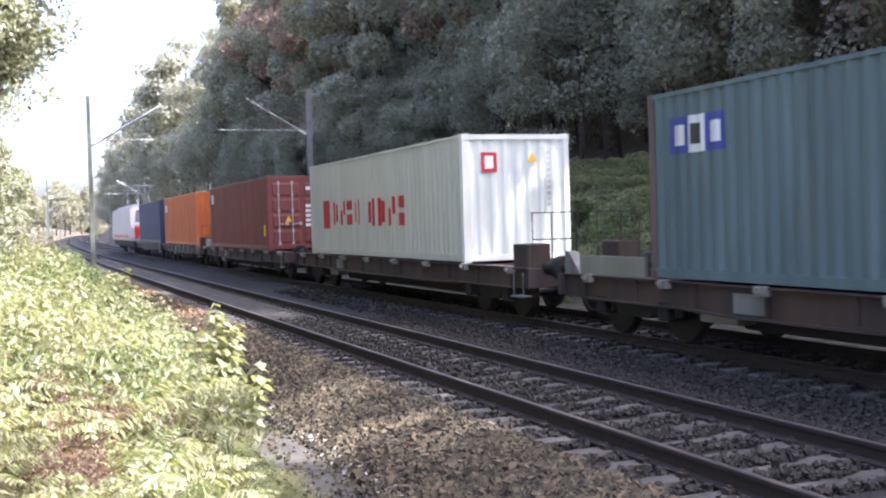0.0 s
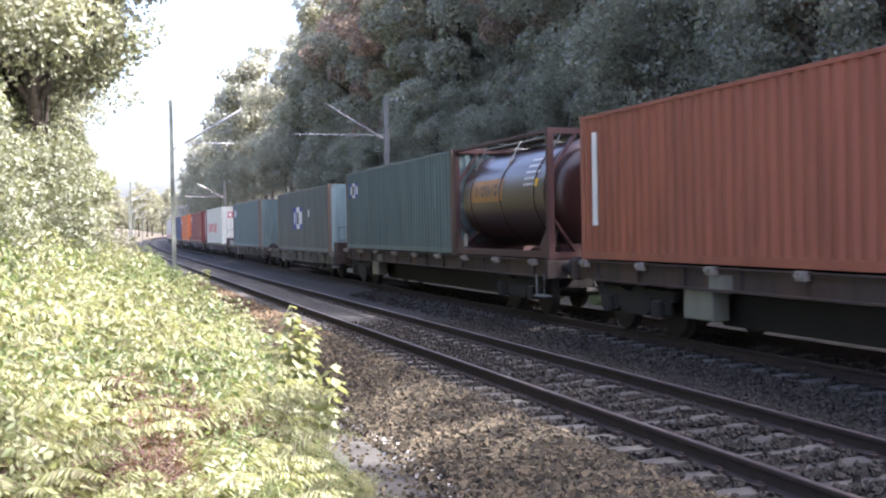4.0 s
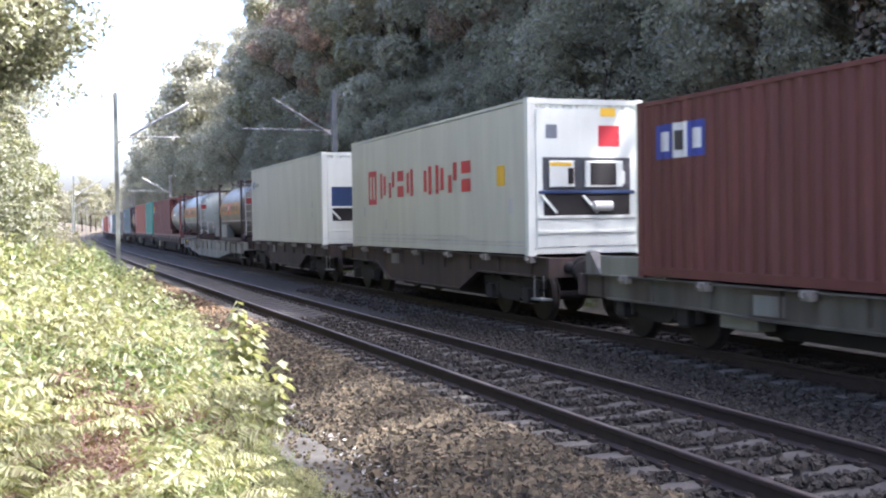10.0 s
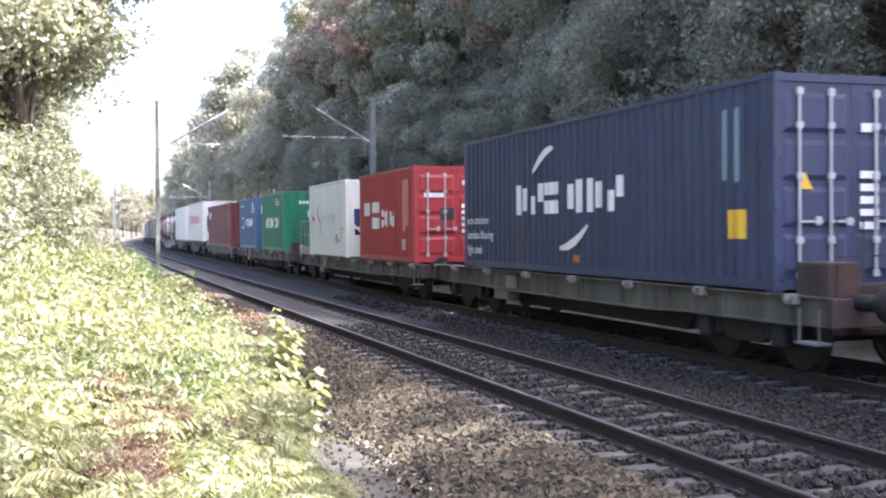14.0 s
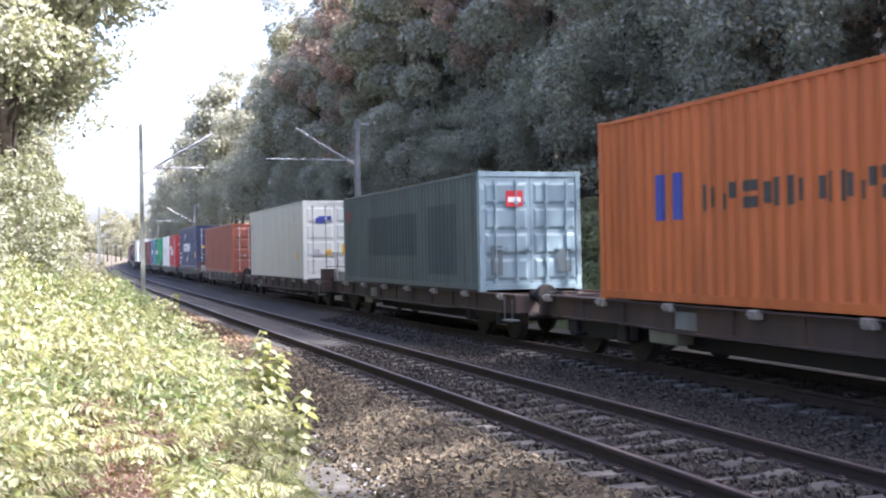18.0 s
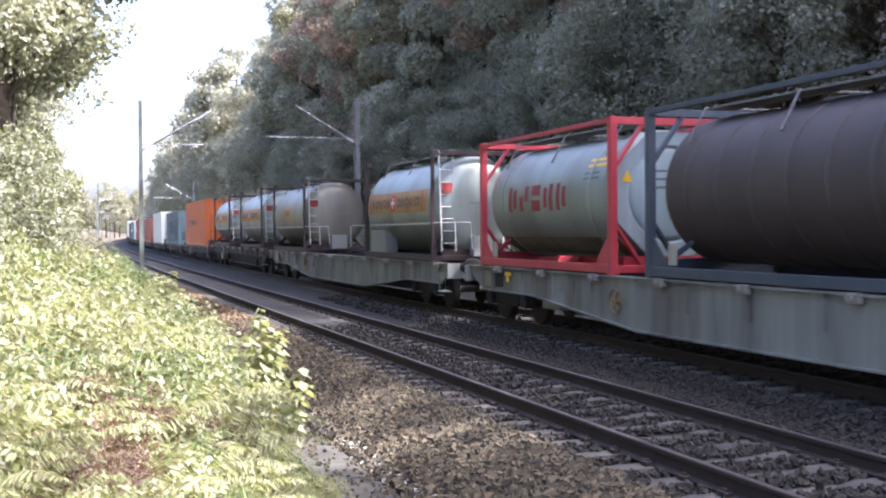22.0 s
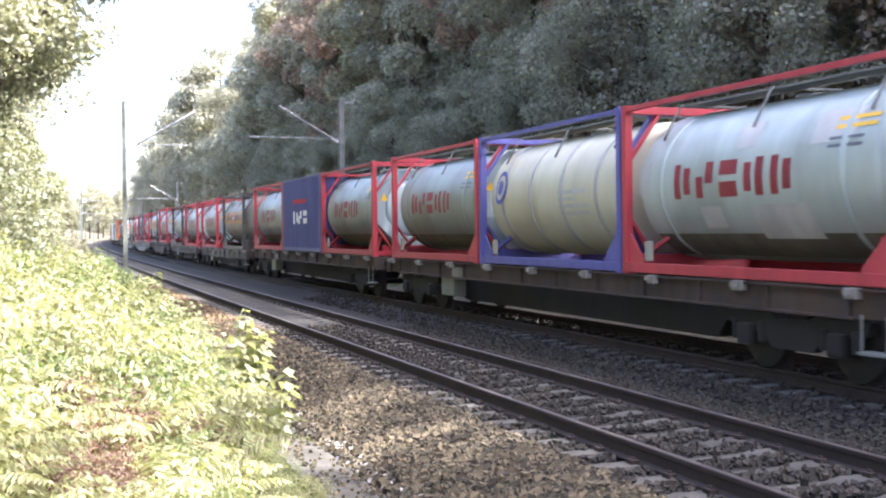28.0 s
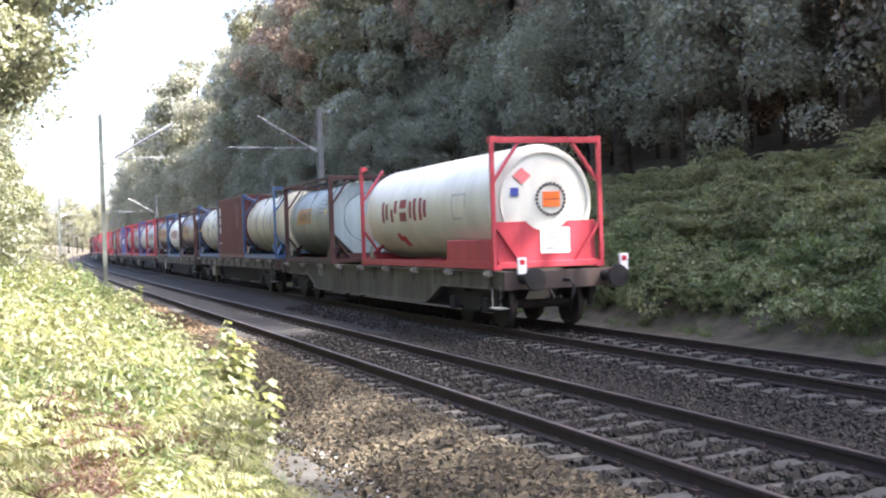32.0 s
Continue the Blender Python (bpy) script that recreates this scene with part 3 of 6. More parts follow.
def wheel_mesh(bm):
    lathe(bm, [(-0.075, 0.30), (-0.07, 0.44), (-0.03, 0.46), (0.03, 0.465), (0.04, 0.495), (0.06, 0.495), (0.065, 0.42), (0.02, 0.39), (0.0, 0.16), (0.06, 0.14), (0.06, 0.02)], (0, 0, 0.46), 24, "x")


def axle_mesh(bm):
    tube(bm, [(-1.05, 0, 0.46), (1.05, 0, 0.46)], 0.085, 10)


def bogie_frame(bm):
    for s in (-1, 1):
        prism(bm, [(-1.35, 0.62), (-0.6, 0.50), (-0.4, 0.34), (0.4, 0.34), (0.6, 0.50), (1.35, 0.62), (1.4, 0.78), (0.5, 0.80), (0.3, 0.72), (-0.3, 0.72), (-0.5, 0.80), (-1.4, 0.78)], s * 1.02 - 0.07, s * 1.02 + 0.07)
        for q in (-0.9, 0.9):
            box(bm, s * 1.06 - 0.12, s * 1.06 + 0.12, q - 0.14, q + 0.14, 0.34, 0.62, 0.03)
            for k in (-0.28, 0.28):
                tube(bm, [(s * 1.06, q + k, 0.40), (s * 1.06, q + k, 0.66)], 0.075, 8)
    box(bm, -1.0, 1.0, -0.22, 0.22, 0.5, 0.82, 0.02)


def bogie(parent, y, mat=BLACK):
    b = shared("bogie", "bogie_frame", bogie_frame, mat, parent, at=pose(0, y, 0))
    for q in (-0.9, 0.9):
        shared("axle", "axle", axle_mesh, STEEL, b, at=pose(0, q, 0))
        for s in (-1, 1):
            shared("wheel", "wheel", wheel_mesh, STEEL, b, at=pose(s * 0.75, q, 0, 0, 0, 0 if s < 0 else 180))


def buffer_mesh(bm):
    lathe(bm, [(0.0, 0.11), (0.35, 0.10), (0.35, 0.075), (0.52, 0.075), (0.53, 0.2), (0.56, 0.225), (0.60, 0.21), (0.615, 0.02)], (0, 0, 0), 20)


def wagon(front, rear, style, mat, deck, label, second=False):
    """A container flat wagon; front and rear are its buffer faces along the train."""
    length = front - rear
    w = empty("container_wagon", label, "freight wagon", "wagons of the train")
    y = length / 2 - 0.62
    if style == "skeletal":
        depth, belly = 0.34, 0.34
    elif style == "belly":
        depth, belly = (0.36, 0.78) if mat is not PALE else (0.5, 0.86)
    else:
        depth, belly = 0.38, 0.42
    by = y - 2.1
    for s in (-1, 1):
        def sill(bm):
            n = 1.1
            m = 4.2 if mat is PALE else n
            o = [(-y, deck), (-y, deck - (0.14 if mat is PALE else depth)), (-y + 0.8, deck - depth), (-by + 1.4, deck - depth), (-by + 1.4 + m, deck - belly), (by - 1.4 - m, deck - belly), (by - 1.4, deck - depth), (y - 0.8, deck - depth), (y, deck - (0.14 if mat is PALE else depth)), (y, deck)]
            prism(bm, o, s * 1.15 - 0.012, s * 1.15 + 0.012)
            box(bm, s * 1.15 - 0.08, s * 1.15 + 0.08, -y, y, deck - 0.03, deck - 0.004, 0.004)
            for a, b, za, zb in ((-y + 0.8, -by + 1.4, depth, depth), (-by + 1.4, -by + 1.4 + m, depth, belly), (-by + 1.4 + m, by - 1.4 - m, belly, belly), (by - 1.4 - m, by - 1.4, belly, depth), (by - 1.4, y - 0.8, depth, depth)):
                beam(bm, (s * 1.15, a, deck - za), (s * 1.15, b, deck - zb), 0.16, 0.03)
            k = -y + 0.9
            while k < y:
                box(bm, min(s * 1.15, s * 1.21), max(s * 1.15, s * 1.21), k - 0.012, k + 0.012, deck - depth + 0.02, deck - 0.03)
                k += 1.55
        shared(("sill", round(length, 1), style, deck, s), "side_sill", sill, mat, w)

    def ribs(bm):
        box(bm, -0.16, 0.16, -y, y, deck - 0.36, deck - 0.10)
        if style == "flat":
            for x in (-0.75, 0.75):
                box(bm, x - 0.1, x + 0.1, -y, y, deck - 0.06, deck - 0.03)
    shared(("ribs", round(length, 1), style, deck), "centre_sill", ribs, mat, w)
    shared(("gear", round(length, 1), deck), "brake_gear", lambda bm: prism(bm, [(-by + 1.7, deck - 0.3), (-by + 2.2, 0.30), (by - 2.2, 0.30), (by - 1.7, deck - 0.3)], -0.7, 0.7), BLACK, w)
    k = -y + 0.6
    while k < y:
        shared(("rib", deck), "cross_member", lambda bm: box(bm, -1.14, 1.14, -0.06, 0.06, deck - 0.22, deck - 0.035), mat if mat is not PALE else BLACK, w, at=pose(0, k, 0))
        k += 1.55 if style != "flat" else 1.1
    for q in (-1, 1):
        shared(("head", deck), "headstock", lambda bm: box(bm, -1.28, 1.28, -0.05, 0.05, deck - 0.36, deck - 0.01, 0.01), RUST if mat is DULL else mat, w, at=pose(0, q * y, 0))
        for s in (-1, 1):
            shared("buffer", "buffer", buffer_mesh, BLACK, w, at=pose(s * 0.875, q * (y + 0.01), 1.03 if deck > 1.1 else 0.98, 0, 0, 0 if q > 0 else 180))
        shared("hook", "coupling", lambda bm: (tube(bm, [(0, 0, 0.98), (0, 0.3, 0.98), (0, 0.42, 0.9), (0, 0.38, 0.72), (0, 0.3, 0.62)], 0.04, 8), tube(bm, [(0.3, 0, 0.8), (0.32, 0.25, 0.62), (0.28, 0.42, 0.68)], 0.025, 6)), BLACK, w, at=pose(0, q * y, 0, 0, 0, 0 if q > 0 else 180))
        bogie(w, q * by)
    k = -y + 0.8
    i = 0
    while k < y:
        if i % 2 == 0:
            shared("lock", "container_lock", lambda bm: (box(bm, -0.09, 0.03, -0.10, 0.10, -0.11, 0.02, 0.012), box(bm, -0.16, -0.09, -0.03, 0.03, -0.06, 0.0)), LOCK, w, at=pose(-1.2, k, deck - 0.01))
        k += 1.1
        i += 1
    shared("brake_box", "brake_cabinet", lambda bm: box(bm, -0.15, 0.15, -0.42, 0.42, 0.40, 0.86, 0.03), paint("olive_grey_cabinet", (0.20, 0.20, 0.16)), w, at=pose(-1.0, by - 2.2, 0))
    shared("air_tank", "air_reservoir", lambda bm: tube(bm, [(0.3, -0.6, 0.62), (0.3, 0.6, 0.62)], 0.18, 14), BLACK, w, at=pose(0, -by + 2.9, 0))
    shared("plate", "wagon_plate", lambda bm: box(bm, -0.006, 0.006, -0.32, 0.32, -0.13, 0.13), PALE, w, at=pose(-1.172 if style != "skeletal" else -1.17, by - 2.9, deck - 0.24))
    shared("step", "shunter_step", lambda bm: (tube(bm, [(-1.24, -0.2, deck - 0.1), (-1.24, -0.2, 0.45), (-1.24, 0.2, 0.45), (-1.24, 0.2, deck - 0.1)], 0.016, 6), box(bm, -1.3, -1.08, -0.22, 0.22, 0.44, 0.47)), PALE, w, at=pose(0, -y + 0.45, 0))
    if mat is PALE:
        def brake_wheel(bm):
            for a in range(20):
                p, q = 2 * math.pi * a / 20, 2 * math.pi * (a + 1) / 20
                tube(bm, [(0, 0.2 * math.cos(p), 0.2 * math.sin(p)), (0, 0.2 * math.cos(q), 0.2 * math.sin(q))], 0.018, 5)
            for a in (0, 2.1, 4.2):
                tube(bm, [(0, 0, 0), (0, 0.2 * math.cos(a), 0.2 * math.sin(a))], 0.014, 5)
            tube(bm, [(-0.03, 0, 0), (0.08, 0, 0)], 0.04, 8)
        shared("brake_wheel", "hand_brake_wheel", brake_wheel, paint("worn_ochre", (0.20, 0.12, 0.045), 0.6, 0.5), w, at=pose(-1.24, 4.2, deck - 0.42), label="worn ochre hand brake wheel")
        # flat squares stand in for sill recesses; the black one paints the shade inside
        for k in (y - 1.15, y - 1.75):
            shared("hatch", "brake_hatch", lambda bm: box(bm, -0.008, 0.008, -0.22, 0.22, -0.16, 0.16, 0.004), paint("olive_grey_cabinet", (0.20, 0.20, 0.16)) if k > y - 1.5 else BLACK, w, at=pose(-1.168, k, deck - 0.26))
        shared("yellow_handle", "brake_handle", lambda bm: (box(bm, -0.03, 0.02, -0.12, 0.12, -0.04, 0.04, 0.01), box(bm, -0.03, 0.0, -0.04, 0.03, -0.16, 0.0, 0.01)), YELLOW, w, at=pose(-1.19, y - 2.3, deck - 0.13))
    if style == "flat" and second:
        for x in (-0.93, 0.93):
            shared(("gate", deck), "end_box", lambda bm: box(bm, -0.23, 0.23, -0.32, 0.32, deck - 0.02, deck + 0.42, 0.03), RUST, w, at=pose(x, -y + 0.5, 0))
        shared(("gate_bar", deck), "end_bar", lambda bm: box(bm, -0.7, 0.7, -0.15, 0.15, deck - 0.02, deck + 0.14, 0.02), RUST, w, at=pose(0, -y + 0.5, 0))

        def rails(bm):
            for x in (-1.1, 1.1):
                tube(bm, [(x, 0, deck), (x, 0, deck + 0.98), (x * 0.2, 0, deck + 0.98), (x * 0.2, 0, deck)], 0.018, 6)
                tube(bm, [(x, 0, deck + 0.5), (x * 0.2, 0, deck + 0.5)], 0.014, 6)
                tube(bm, [(x * 0.65, 0, deck), (x * 0.65, 0, deck + 0.98)], 0.014, 6)
        shared(("gaterail", deck), "end_railing", rails, RUST, w, at=pose(0, -y + 0.1, 0))
    elif style == "flat":
        shared(("wedge", deck), "buffer_guard", lambda bm: prism(bm, [(0.25, deck), (0.75, deck), (0.75, deck + 0.36), (0.62, deck + 0.36)], -1.18, -1.02), PALE, w, at=pose(0, y - 0.8, 0))
        for x in (-1.12, 1.12):
            shared(("board", deck), "side_board", lambda bm: box(bm, -0.03, 0.03, -1.0, 1.0, deck - 0.01, deck + 0.30, 0.01), paint("olive_grey_cabinet", (0.20, 0.20, 0.16)), w, at=pose(x, y - 1.5, 0))
    return w

# ---- the train, front to back; u: metres ahead of the camera along the line at the start ----
SPEED = [(0, 14.71), (5, 14.89), (10, 15.94), (15, 16.04), (20, 16.63), (25, 16.96), (32, 17.88)]
MOVING = []


def run(t):
    """How far the train has gone after t seconds."""
    s = 0.0
    for (t0, v0), (t1, v1) in zip(SPEED, SPEED[1:]):
        d = min(max(t - t0, 0), t1 - t0)
        s += v0 * d + 0.5 * (v1 - v0) / (t1 - t0) * d * d
    return s


def rides(thing, u, z):
    MOVING.append((thing, u, z))


NAVY = paint("navy_container_paint", (0.03, 0.043, 0.09))
BLUE = paint("blue_container_paint", (0.045, 0.125, 0.215))
TEAL = paint("teal_container_paint", (0.05, 0.225, 0.18))
GREEN = paint("green_container_paint", (0.012, 0.18, 0.085), 0.5, 0.15)
SLATE = paint("slate_green_container_paint", (0.105, 0.155, 0.16), 0.55, 0.25)
SLATE_L = paint("light_grey_blue_container_paint", (0.20, 0.285, 0.31), 0.55, 0.25)
STEELGREY = paint("grey_container_paint", (0.092, 0.122, 0.124), 0.55, 0.25)
BROWN = paint("brown_red_container_paint", (0.20, 0.052, 0.042), 0.55, 0.25)
OXIDE = paint("oxide_red_container_paint", (0.125, 0.036, 0.032), 0.55, 0.2)
RUSTRED = paint("orange_brown_container_paint", (0.28, 0.085, 0.05), 0.55, 0.2)
ORANGE = paint("orange_container_paint", (0.50, 0.13, 0.035), 0.5, 0.15)
KRED = paint("bright_red_container_paint", (0.36, 0.035, 0.038), 0.5, 0.12)
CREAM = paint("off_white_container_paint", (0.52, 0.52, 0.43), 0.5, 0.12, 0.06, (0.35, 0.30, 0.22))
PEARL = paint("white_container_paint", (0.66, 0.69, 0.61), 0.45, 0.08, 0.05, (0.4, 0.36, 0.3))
REDMARK = paint("red_marking", (0.50, 0.025, 0.035), 0.5, 0.15)
CRIMSON = paint("crimson_marking", (0.25, 0.02, 0.035), 0.5, 0.3)
BLUEMARK = paint("blue_marking", (0.05, 0.07, 0.32), 0.5, 0.05)
DARKMARK = paint("dark_marking", (0.05, 0.045, 0.045), 0.5, 0.05)
BAND = paint("orange_band", (0.40, 0.19, 0.045), 0.5, 0.45, 0.2)
HRED = paint("red_tank_frame", (0.42, 0.04, 0.055), 0.5, 0.12)
PURPLE = paint("violet_blue_tank_frame", (0.09, 0.09, 0.30), 0.5, 0.15)
FBLUE = paint("blue_tank_frame", (0.045, 0.095, 0.20), 0.5, 0.15)
MAROON = paint("maroon_tank_frame", (0.06, 0.024, 0.022), 0.6, 0.25)
PALEDISH = paint("pale_blue_dished_end", (0.34, 0.43, 0.45), 0.45, 0.3)
GREYMARK = paint("faded_slate_marking", (0.13, 0.15, 0.17), 0.6, 0.2)
# blotchy brown that paints the ground's reflection on lower tank shells
GROUNDTONE = material("brown_ground_reflection", (0.13, 0.115, 0.09), 0.7, 0.0, 0.25, 2.0, 0.6, (0.06, 0.05, 0.04), 0.1, 20)
DARKFRAME = paint("dark_maroon_tank_frame", (0.030, 0.017, 0.017), 0.6, 0.25)
CHROME = tank_metal("brushed_tank_steel", (0.26, 0.30, 0.275), 0.42, 0.35, 0.75, (0.10, 0.095, 0.08))
DULLTANK = tank_metal("dull_tank_steel", (0.20, 0.195, 0.16), 0.45, 0.35, 0.75, (0.10, 0.085, 0.07))
CREAMTANK = tank_metal("cream_tank_paint", (0.54, 0.52, 0.38), 0.4, 0.0, 0.6, (0.26, 0.2, 0.11))
WHITETANK = tank_metal("white_tank_paint", (0.68, 0.67, 0.57), 0.35, 0.0, 0.3, (0.42, 0.38, 0.3))
BROWNTANK = tank_metal("dark_brown_tank_paint", (0.032, 0.014, 0.013), 0.28, 0.0)
DARKTANK = tank_metal("dark_wrapped_tank", (0.055, 0.043, 0.042), 0.6, 0.0)
SLATEFRAME = paint("slate_tank_frame", (0.05, 0.065, 0.085), 0.55, 0.3)
STAINTANK = tank_metal("stained_pale_tank", (0.42, 0.48, 0.46), 0.4, 0.25, 0.6, (0.14, 0.13, 0.11))
PALEEND = paint("pale_blue_grey_end_plate", (0.30, 0.38, 0.40), 0.5, 0.3)
FRIDGE = paint("refrigeration_unit_blue", (0.02, 0.045, 0.12), 0.5, 0.1)

RUSTEDGE = paint("rusty_corner_steel", (0.13, 0.095, 0.075), 0.8, 0.4, 0.2)
PATCH = paint("dark_slate_patch", (0.055, 0.078, 0.085), 0.6, 0.2)
FT40, FT20 = 12.192, 6.058
STD, HIGH = 2.63, 2.95


def squares(side, s, z, w, h):
    """A three-field logo: two blue squares and a white one, with plain blocks in them."""
    side.rects("logo_panel", [(s, s + w / 3, z, z + h), (s + 2 * w / 3, s + w, z, z + h)], BLUEMARK, "blue and white logo panel")
    side.rects("logo_panel", [(s + w / 3, s + 2 * w / 3, z, z + h)], WHITE)
    a = w / 3
    for x, mat in ((0.5, WHITE), (1.5, DARKMARK), (2.5, WHITE)):
        side.rects("lettering_block", [(s + (x - 0.28) * a, s + (x + 0.28) * a, z + 0.22 * h, z + 0.78 * h)], mat, lift=0.008)


def boxed(u, z, label, length, h, mat, **kw):
    c, s = box_container(label, length, h, mat, **kw)
    rides(c, u - length / 2, z)
    return c, s


def door_marks(c, length, mat=WHITE, rich=True):
    y = -length / 2
    end_rects(c, y + 0.0, [(0.14, 0.36, 2.12, 2.24), (0.55, 1.0, 2.12, 2.24), (0.55, 0.85, 1.96, 2.06)] + ([(0.12, 0.42, 1.5 - 0.17 * k, 1.6 - 0.17 * k) for k in range(5)] + [(0.6, 1.0, 1.55 - 0.09 * k, 1.6 - 0.09 * k) for k in range(8)] if rich else []), mat)


def reefer_unit(c, length, h, blue=True):
    """The refrigeration machine in the end of a cooled container."""
    y = -length / 2
    bm = bmesh.new()
    box(bm, -1.05, 1.05, -0.02, 0.02, 0.16, h - 0.2, 0.01)
    part("end_panel", bm, PEARL, c).matrix_basis = pose(0, y + 0.012, 0)
    zt = 1.84 * h / 2.95
    bm = bmesh.new()
    prism(bm, [(0, zt - 0.62), (0, zt), (-0.012, zt), (-0.012, zt - 0.62)], -0.92, 0.92)
    part("machine_recess", bm, FRIDGE if blue else paint("dark_machine_grey", (0.045, 0.05, 0.055)), c).matrix_basis = pose(0, y - 0.004, 0)
    bm = bmesh.new()
    box(bm, -0.9, 0.9, -0.03, 0.0, 0.74, zt - 0.66)
    part("compressor_bay", bm, BLACK, c).matrix_basis = pose(0, y + 0.006, 0)
    bm = bmesh.new()
    tube(bm, [(0.42, -0.012, zt - 0.31), (0.42, -0.035, zt - 0.31)], 0.27, 24)
    part("fan_grille", bm, BLACK, c).matrix_basis = pose(0, y, 0)
    bm = bmesh.new()
    box(bm, -1.0, 1.0, -0.05, 0.0, zt - 0.68, zt - 0.62, 0.01)
    part("machine_trim", bm, PEARL if blue else FRIDGE, c, "" if blue else "blue trim strip").matrix_basis = pose(0, y, 0)
    bm = bmesh.new()
    box(bm, 0.55, 0.8, -0.05, 0.0, zt - 0.5, zt - 0.25, 0.02)
    part("control_box", bm, PEARL, c).matrix_basis = pose(0, y, 0)
    for x in (-0.95, -0.1):
        bm = bmesh.new()
        beam(bm, (x, -0.04, 1.12), (x + 0.3, -0.04, 0.8), 0.05, 0.05)
        part("brace", bm, PEARL, c).matrix_basis = pose(0, y, 0)
    bm = bmesh.new()
    lathe(bm, [(-0.2, 0.06), (-0.19, 0.1), (0.19, 0.1), (0.2, 0.06)], (0.3, -0.05, 0.92), 14, "x")
    part("compressor", bm, GREY, c).matrix_basis = pose(0, y, 0)
    if not blue:
        for x0, x1 in ((-0.8, -0.28), (-0.05, 0.75)):
            bm = bmesh.new()
            box(bm, x0, x1, -0.055, 0.0, zt - 0.56, zt - 0.06, 0.02)
            part("casing", bm, PEARL, c).matrix_basis = pose(0, y, 0)
        end_rects(c, y, [(-0.42, -0.3, zt - 0.5, zt - 0.2), (0.05, 0.6, zt - 0.52, zt - 0.1)], BLACK, "casing_opening", lift=0.062)
        end_rects(c, y, [(-0.8, -0.35, zt - 0.16, zt - 0.1)], YELLOW, lift=0.064)
        end_rects(c, y, [(-0.85, -0.62, 2.2, 2.45)], GREYMARK, "gauge_plate", lift=0.014)
    for z in (0.72, 0.44):
        bm = bmesh.new()
        box(bm, -1.02, 1.02, -0.035, 0.0, z - 0.03, z + 0.03, 0.008)
        part("panel_rail", bm, PEARL, c).matrix_basis = pose(0, y, 0)
    triangle_mark(c, y, 0.1, 0.22, 0.2)


# wagons: front, rear, style, paint, deck height, words
WAGONS = [
    (85.0, 69.1, "flat", DULL, 0.98), (69.1, 53.6, "flat", DULL, 0.98), (53.6, 36.0, "flat", RUST, 0.98), (36.0, 17.4, "flat", RUST, 0.98), (17.4, -1.0, "flat", RUST, 0.94), (-1.0, -19.1, "flat", DULL, 0.96),
    (-19.1, -39.2, "skeletal", RUST, 1.18), (-39.2, -59.3, "skeletal", RUST, 1.22), (-59.3, -79.2, "skeletal", RUST, 1.16), (-79.2, -102.9, "belly", PALE, 1.13), (-102.9, -118.1, "belly", RUST, 1.21),
    (-118.1, -133.6, "belly", RUST, 1.22), (-133.6, -150.3, "flat", DULL, 1.0), (-150.3, -169.1, "flat", DULL, 1.02), (-169.1, -187.5, "flat", DULL, 1.0), (-187.5, -204.3, "flat", DULL, 1.04),
    (-204.3, -222.9, "flat", DULL, 0.92), (-222.9, -242.4, "flat", RUST, 0.92), (-242.4, -259.6, "flat", RUST, 0.98), (-259.6, -277.3, "flat", RUST, 1.03), (-277.3, -297.7, "skeletal", RUST, 1.16),
    (-297.7, -322.0, "belly", PALE, 1.13), (-322.0, -345.7, "belly", PALE, 1.13), (-345.7, -364.3, "belly", RUST, 1.22), (-364.3, -381.4, "flat", DULL, 1.09), (-381.4, -399.0, "flat", DULL, 1.09),
    (-399.0, -419.2, "skeletal", RUST, 1.18), (-419.2, -439.2, "skeletal", RUST, 1.17), (-439.2, -459.3, "skeletal", DULL, 1.19), (-459.3, -479.3, "skeletal", DULL, 1.26), (-479.3, -499.7, "belly", DULL, 1.18)]
WORDS = {"flat": "flat container wagon with straight steel sills", "skeletal": "skeletal bogie container wagon with open frame", "belly": "deep-bellied bogie container wagon"}
TONE = {DULL.name: "weathered grey-brown ", RUST.name: "dark rusty brown ", PALE.name: "pale grey "}
second = True
for f, r, style, mat, deck in WAGONS:
    if style == "flat":
        second = not second
    w = wagon(f, r, style, mat, deck, TONE[mat.name] + WORDS[style], second)
    rides(w, (f + r) / 2, 0)
    if f in (-169.1, -364.3):
        # a raised platform rail round the leading end
        end, reach = (f - r) / 2 - 0.7, 2.1 if f > -200 else 1.2
        for x in (-1.1, 1.1):
            for z in (1.3, 0.75):
                bm = bmesh.new()
                tube(bm, [(x, end, deck + z), (x, end - reach, deck + z)], 0.02, 6)
                part("hand_rail", bm, LOCK, w)
            for k in range(4):
                bm = bmesh.new()
                tube(bm, [(x, end - reach * k / 3, deck), (x, end - reach * k / 3, deck + 1.3)], 0.018, 6)
                part("rail_post", bm, LOCK, w)
        for z in (1.3, 0.75):
            bm = bmesh.new()
            tube(bm, [(-1.1, end, deck + z), (1.1, end, deck + z)], 0.02, 6)
            part("hand_rail", bm, LOCK, w)


def deck_at(u):
    for f, r, style, mat, deck in WAGONS:
        if f >= u >= r:
            return deck + 0.004
    return 1.03


def put_box(u, label, length, h, mat, **kw):
    return boxed(u, deck_at(u - length / 2), label, length, h, mat, **kw)


# 40-foot boxes at the front
put_box(82.3, "blue forty-foot container with dull sides", FT40, STD, NAVY)
c, s = put_box(67.6, "bright orange forty-foot container", FT40, STD, ORANGE)
s.rects("logo_panel", [(0.5, 1.2, 1.8, 2.2)], WHITE)
c, s = put_box(51.3, "brown forty-foot container with ribbed doors", FT40, STD, BROWN, doors=True)
s.rects("logo_panel", [(0.4, 1.0, 1.9, 2.3)], WHITE)
